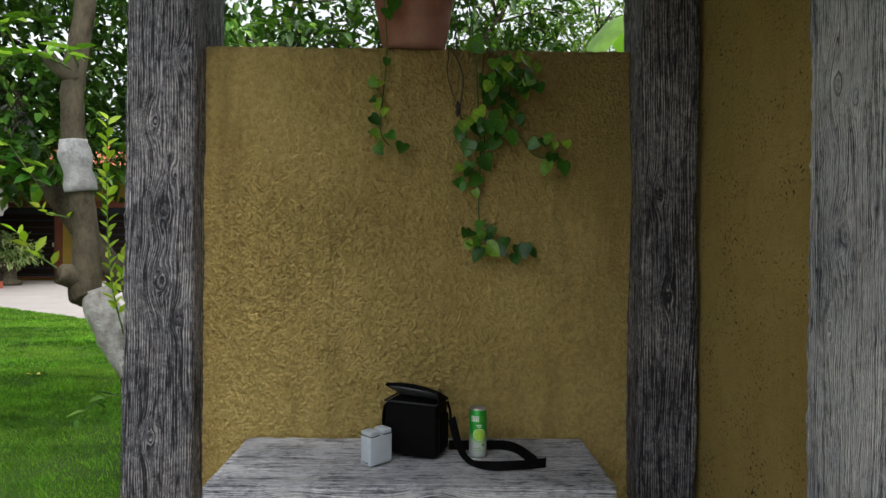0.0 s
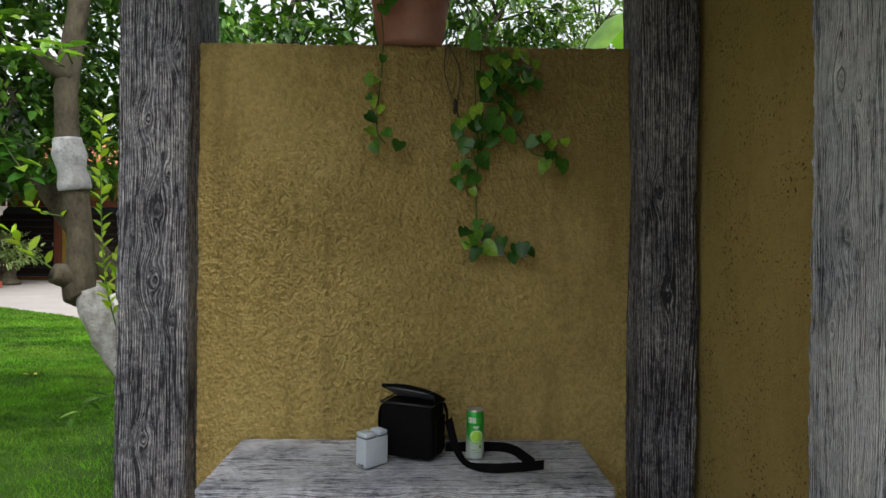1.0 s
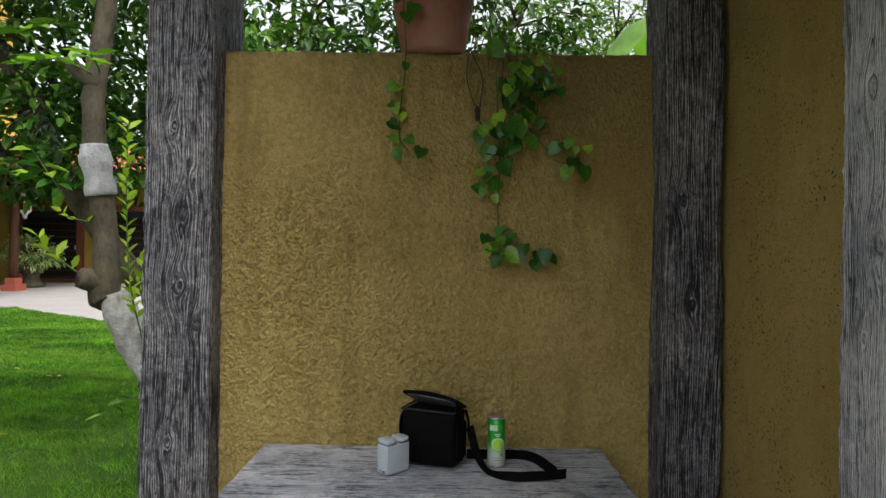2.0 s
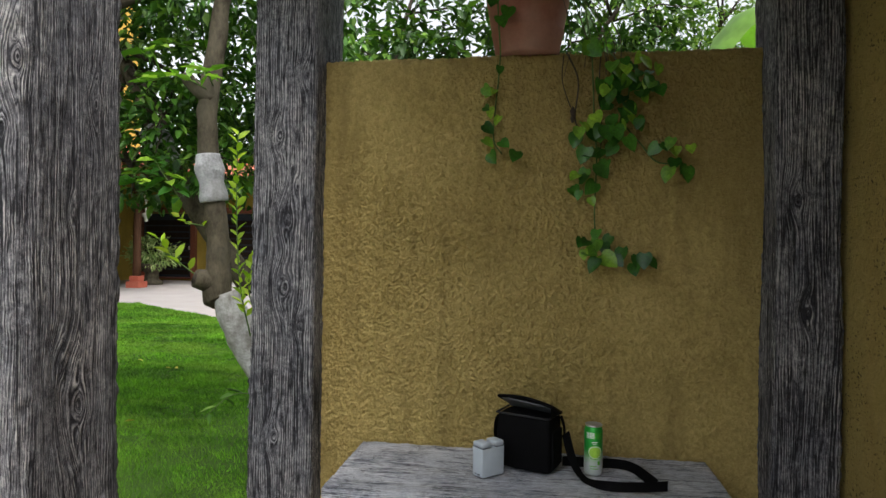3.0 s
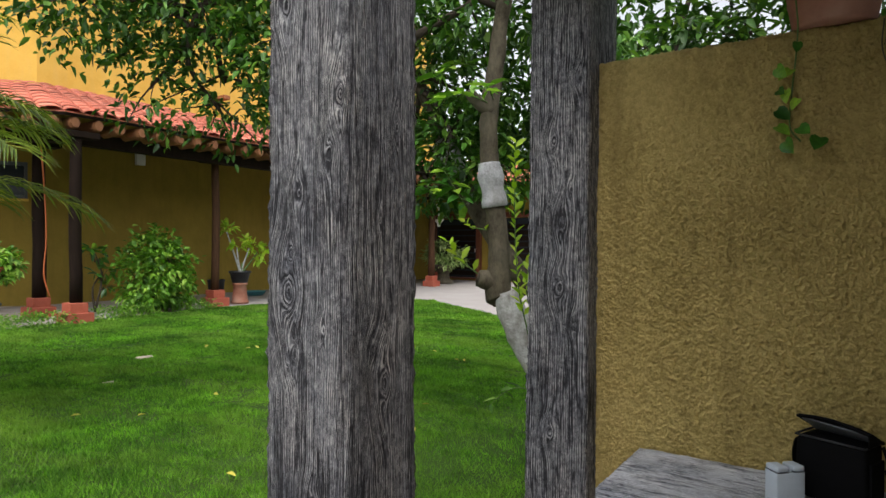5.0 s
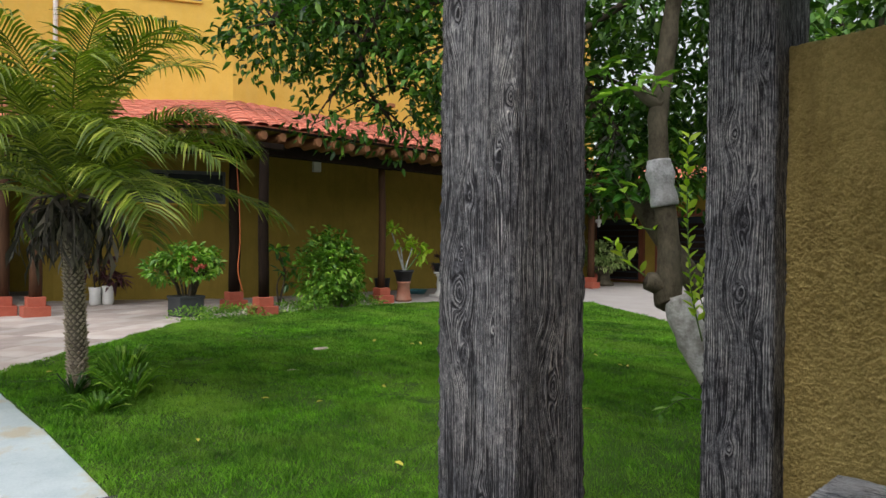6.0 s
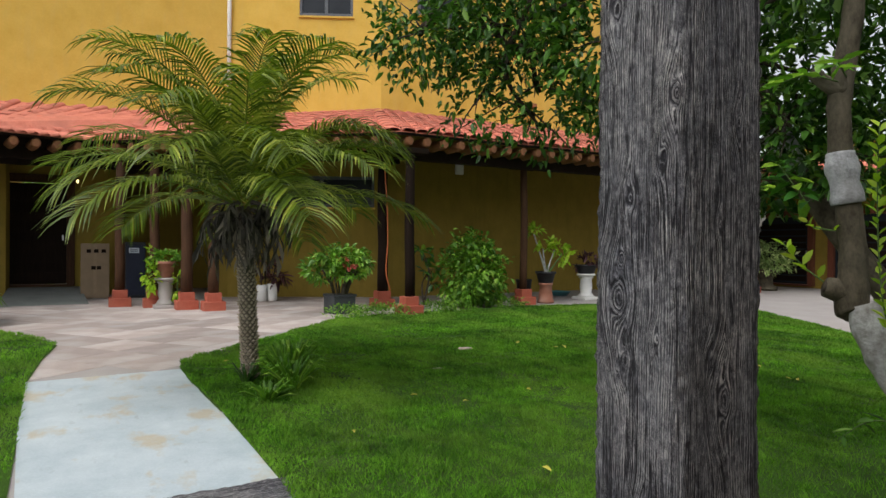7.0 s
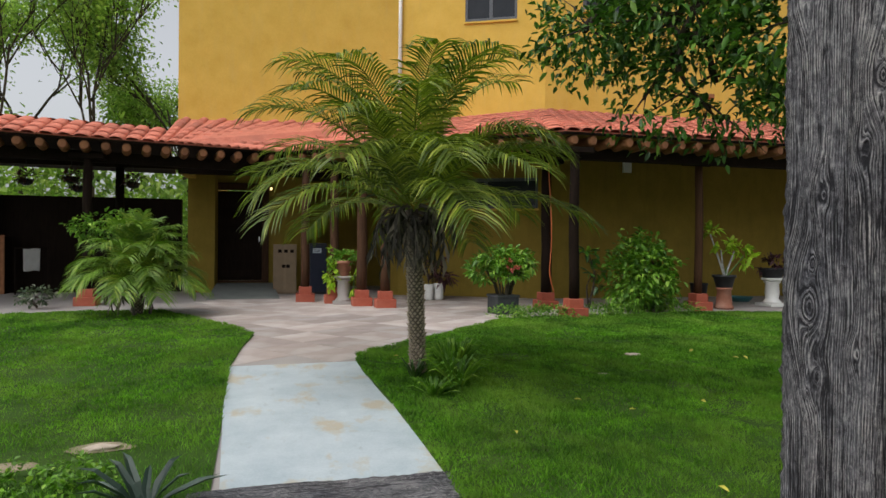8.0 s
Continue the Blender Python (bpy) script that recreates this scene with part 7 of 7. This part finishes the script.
# ---- small things on the lawn ----
rngl = random.Random(12)
M_YELLOWLEAF = leaf_material("fallen_yellow_leaf", (0.45, 0.40, 0.06), (0.6, 0.55, 0.1), (0.55, 0.25, 0.05), 0.6, 0.2)
spots = [(-4.25, 2.0), (-3.62, 1.3), (-3.9, 2.3), (-2.25, 3.05), (-2.6, 1.95), (-4.6, 4.4), (-3.5, 4.6), (-3.3, 5.2), (-4.2, 5.6), (-2.6, 3.6), (-6.3, 1.0)] + [(rngl.uniform(-6, -2), rngl.uniform(2.5, 7)) for _ in range(16)]
for k, (lx, ly) in enumerate(spots):
    P = np.array([[0, 0, 0.0]])
    V, F = leaf_arrays(P, np.array([[math.cos(k), math.sin(k), 0.25]]), np.array([0.055 + 0.03 * rngl.random()]), np.array([0.028]), np.random.default_rng(k))
    lf = fast_mesh("fallen_leaf", V, F, M_YELLOWLEAF)
    lf.matrix_basis = pose(lx, ly, float(mound(lx, ly)) + 0.022, rngl.uniform(-15, 15), rngl.uniform(-15, 15), rngl.uniform(0, 360))
    tagged(lf, "fallen yellowing leaf on the grass", "leaf", "fallen leaves")


def stone(name, x, y, sx, sy, sz, seed, material, label):
    bm = bmesh.new()
    bmesh.ops.create_icosphere(bm, subdivisions=3, radius=1.0)
    for v in bm.verts:
        k = 1 + 0.35 * noise.noise(v.co * 1.7 + Vector((seed, 0, 0))) + 0.2 * noise.noise(v.co * 4 + Vector((seed, 3, 0)))
        v.co = Vector((v.co.x * sx * k, v.co.y * sy * k, v.co.z * sz * k))
    ob = part(name, bm, material, None, "", True)
    ob.matrix_basis = pose(x, y, float(mound(x, y)) - 0.01)
    return tagged(ob, label, "stone")


M_SANDSTONE = surface("pale_sandstone", (0.40, 0.33, 0.26), (0.58, 0.50, 0.42), 10, 80, 0.9, 0.6, (0.3, 0.24, 0.17), 0.4)
M_SAND = surface("sandy_soil", (0.16, 0.135, 0.08), (0.42, 0.35, 0.25), 9, 90, 0.95, 0.8, (0.12, 0.14, 0.05), 0.6)


def bare_patch(x, y, rx, ry, seed, label):
    """An uneven patch of sand in the lawn."""
    bm = bmesh.new()
    c = bm.verts.new((0, 0, 0.007))
    rings = []
    for q in range(1, 5):
        ring = []
        for i in range(28):
            a = 2 * math.pi * i / 28
            k = q / 4 * (1 + 0.3 * noise.noise(Vector((math.cos(a) * 1.5 + seed, math.sin(a) * 1.5, q * 0.3))))
            ring.append(bm.verts.new((rx * k * math.cos(a), ry * k * math.sin(a), 0.006 * (1 - (q / 4) ** 2) - 0.012 * (q == 4) + 0.004 * noise.noise(Vector((i, q, seed))))))
        rings.append(ring)
    for i in range(28):
        j = (i + 1) % 28
        bm.faces.new((c, rings[0][i], rings[0][j]))
        for a, b in zip(rings, rings[1:]):
            bm.faces.new((a[i], b[i], b[j], a[j]))
    ob = part("bare_patch", bm, M_SAND, None, "", True)
    ob.matrix_basis = pose(x, y, float(mound(x, y)) - 0.014)
    return tagged(ob, label, "bare patch", "", "structure")


bare_patch(-3.93, -1.08, 0.09, 0.17, 1, "bare sandy patch in the lawn")
bare_patch(-3.70, -1.45, 0.08, 0.14, 2, "bare sandy patch in the lawn")
bare_patch(-6.06, 3.56, 0.12, 0.16, 3, "thin dry patch in the lawn")
bare_patch(-5.2, 2.72, 0.07, 0.16, 4, "thin dry patch in the lawn")
stone("stone", -3.89, -1.06, 0.035, 0.085, 0.02, 8, M_SANDSTONE, "pale sandy stone in the bare patch of lawn")
stone("stone", -6.06, 3.56, 0.05, 0.09, 0.016, 3, M_SANDSTONE, "flat pale stone set in the lawn")
stone("stone", -5.2, 2.72, 0.02, 0.08, 0.010, 4, M_SANDSTONE, "flat pale stone set in the lawn")

# ---- paving stones ----
tile_me = bpy.data.meshes.new("paving_stone")
bm = box(-0.312, 0.312, -0.312, 0.312, -0.03, 0.0, 0.006)
bm.to_mesh(tile_me)
bm.free()
tile_me.materials.append(M_PAVE)
rngt = random.Random(4)
ca, sa = math.cos(radians(38)), math.sin(radians(38))
for i in range(-20, 21):
    for j in range(-20, 21):
        tx, ty = -9.5 + 0.635 * (i * ca - j * sa), 0.8 + 0.635 * (i * sa + j * ca)
        if not (-14.6 < tx < -6.45 and -1.6 < ty < 5.0):
            continue
        if tx > -9 and (ty > 0.9 + (-6.9 - tx) * 0.95 + 0.5 or ty < -1.1):
            continue
        ob = new("paving_stone", tile_me)
        ob.parent = pavement
        ob.matrix_basis = pose(tx, ty, -0.002 + rngt.uniform(0, 0.0015), 0, 0, 38 + rngt.uniform(-0.4, 0.4) + 90 * rngt.randrange(4))
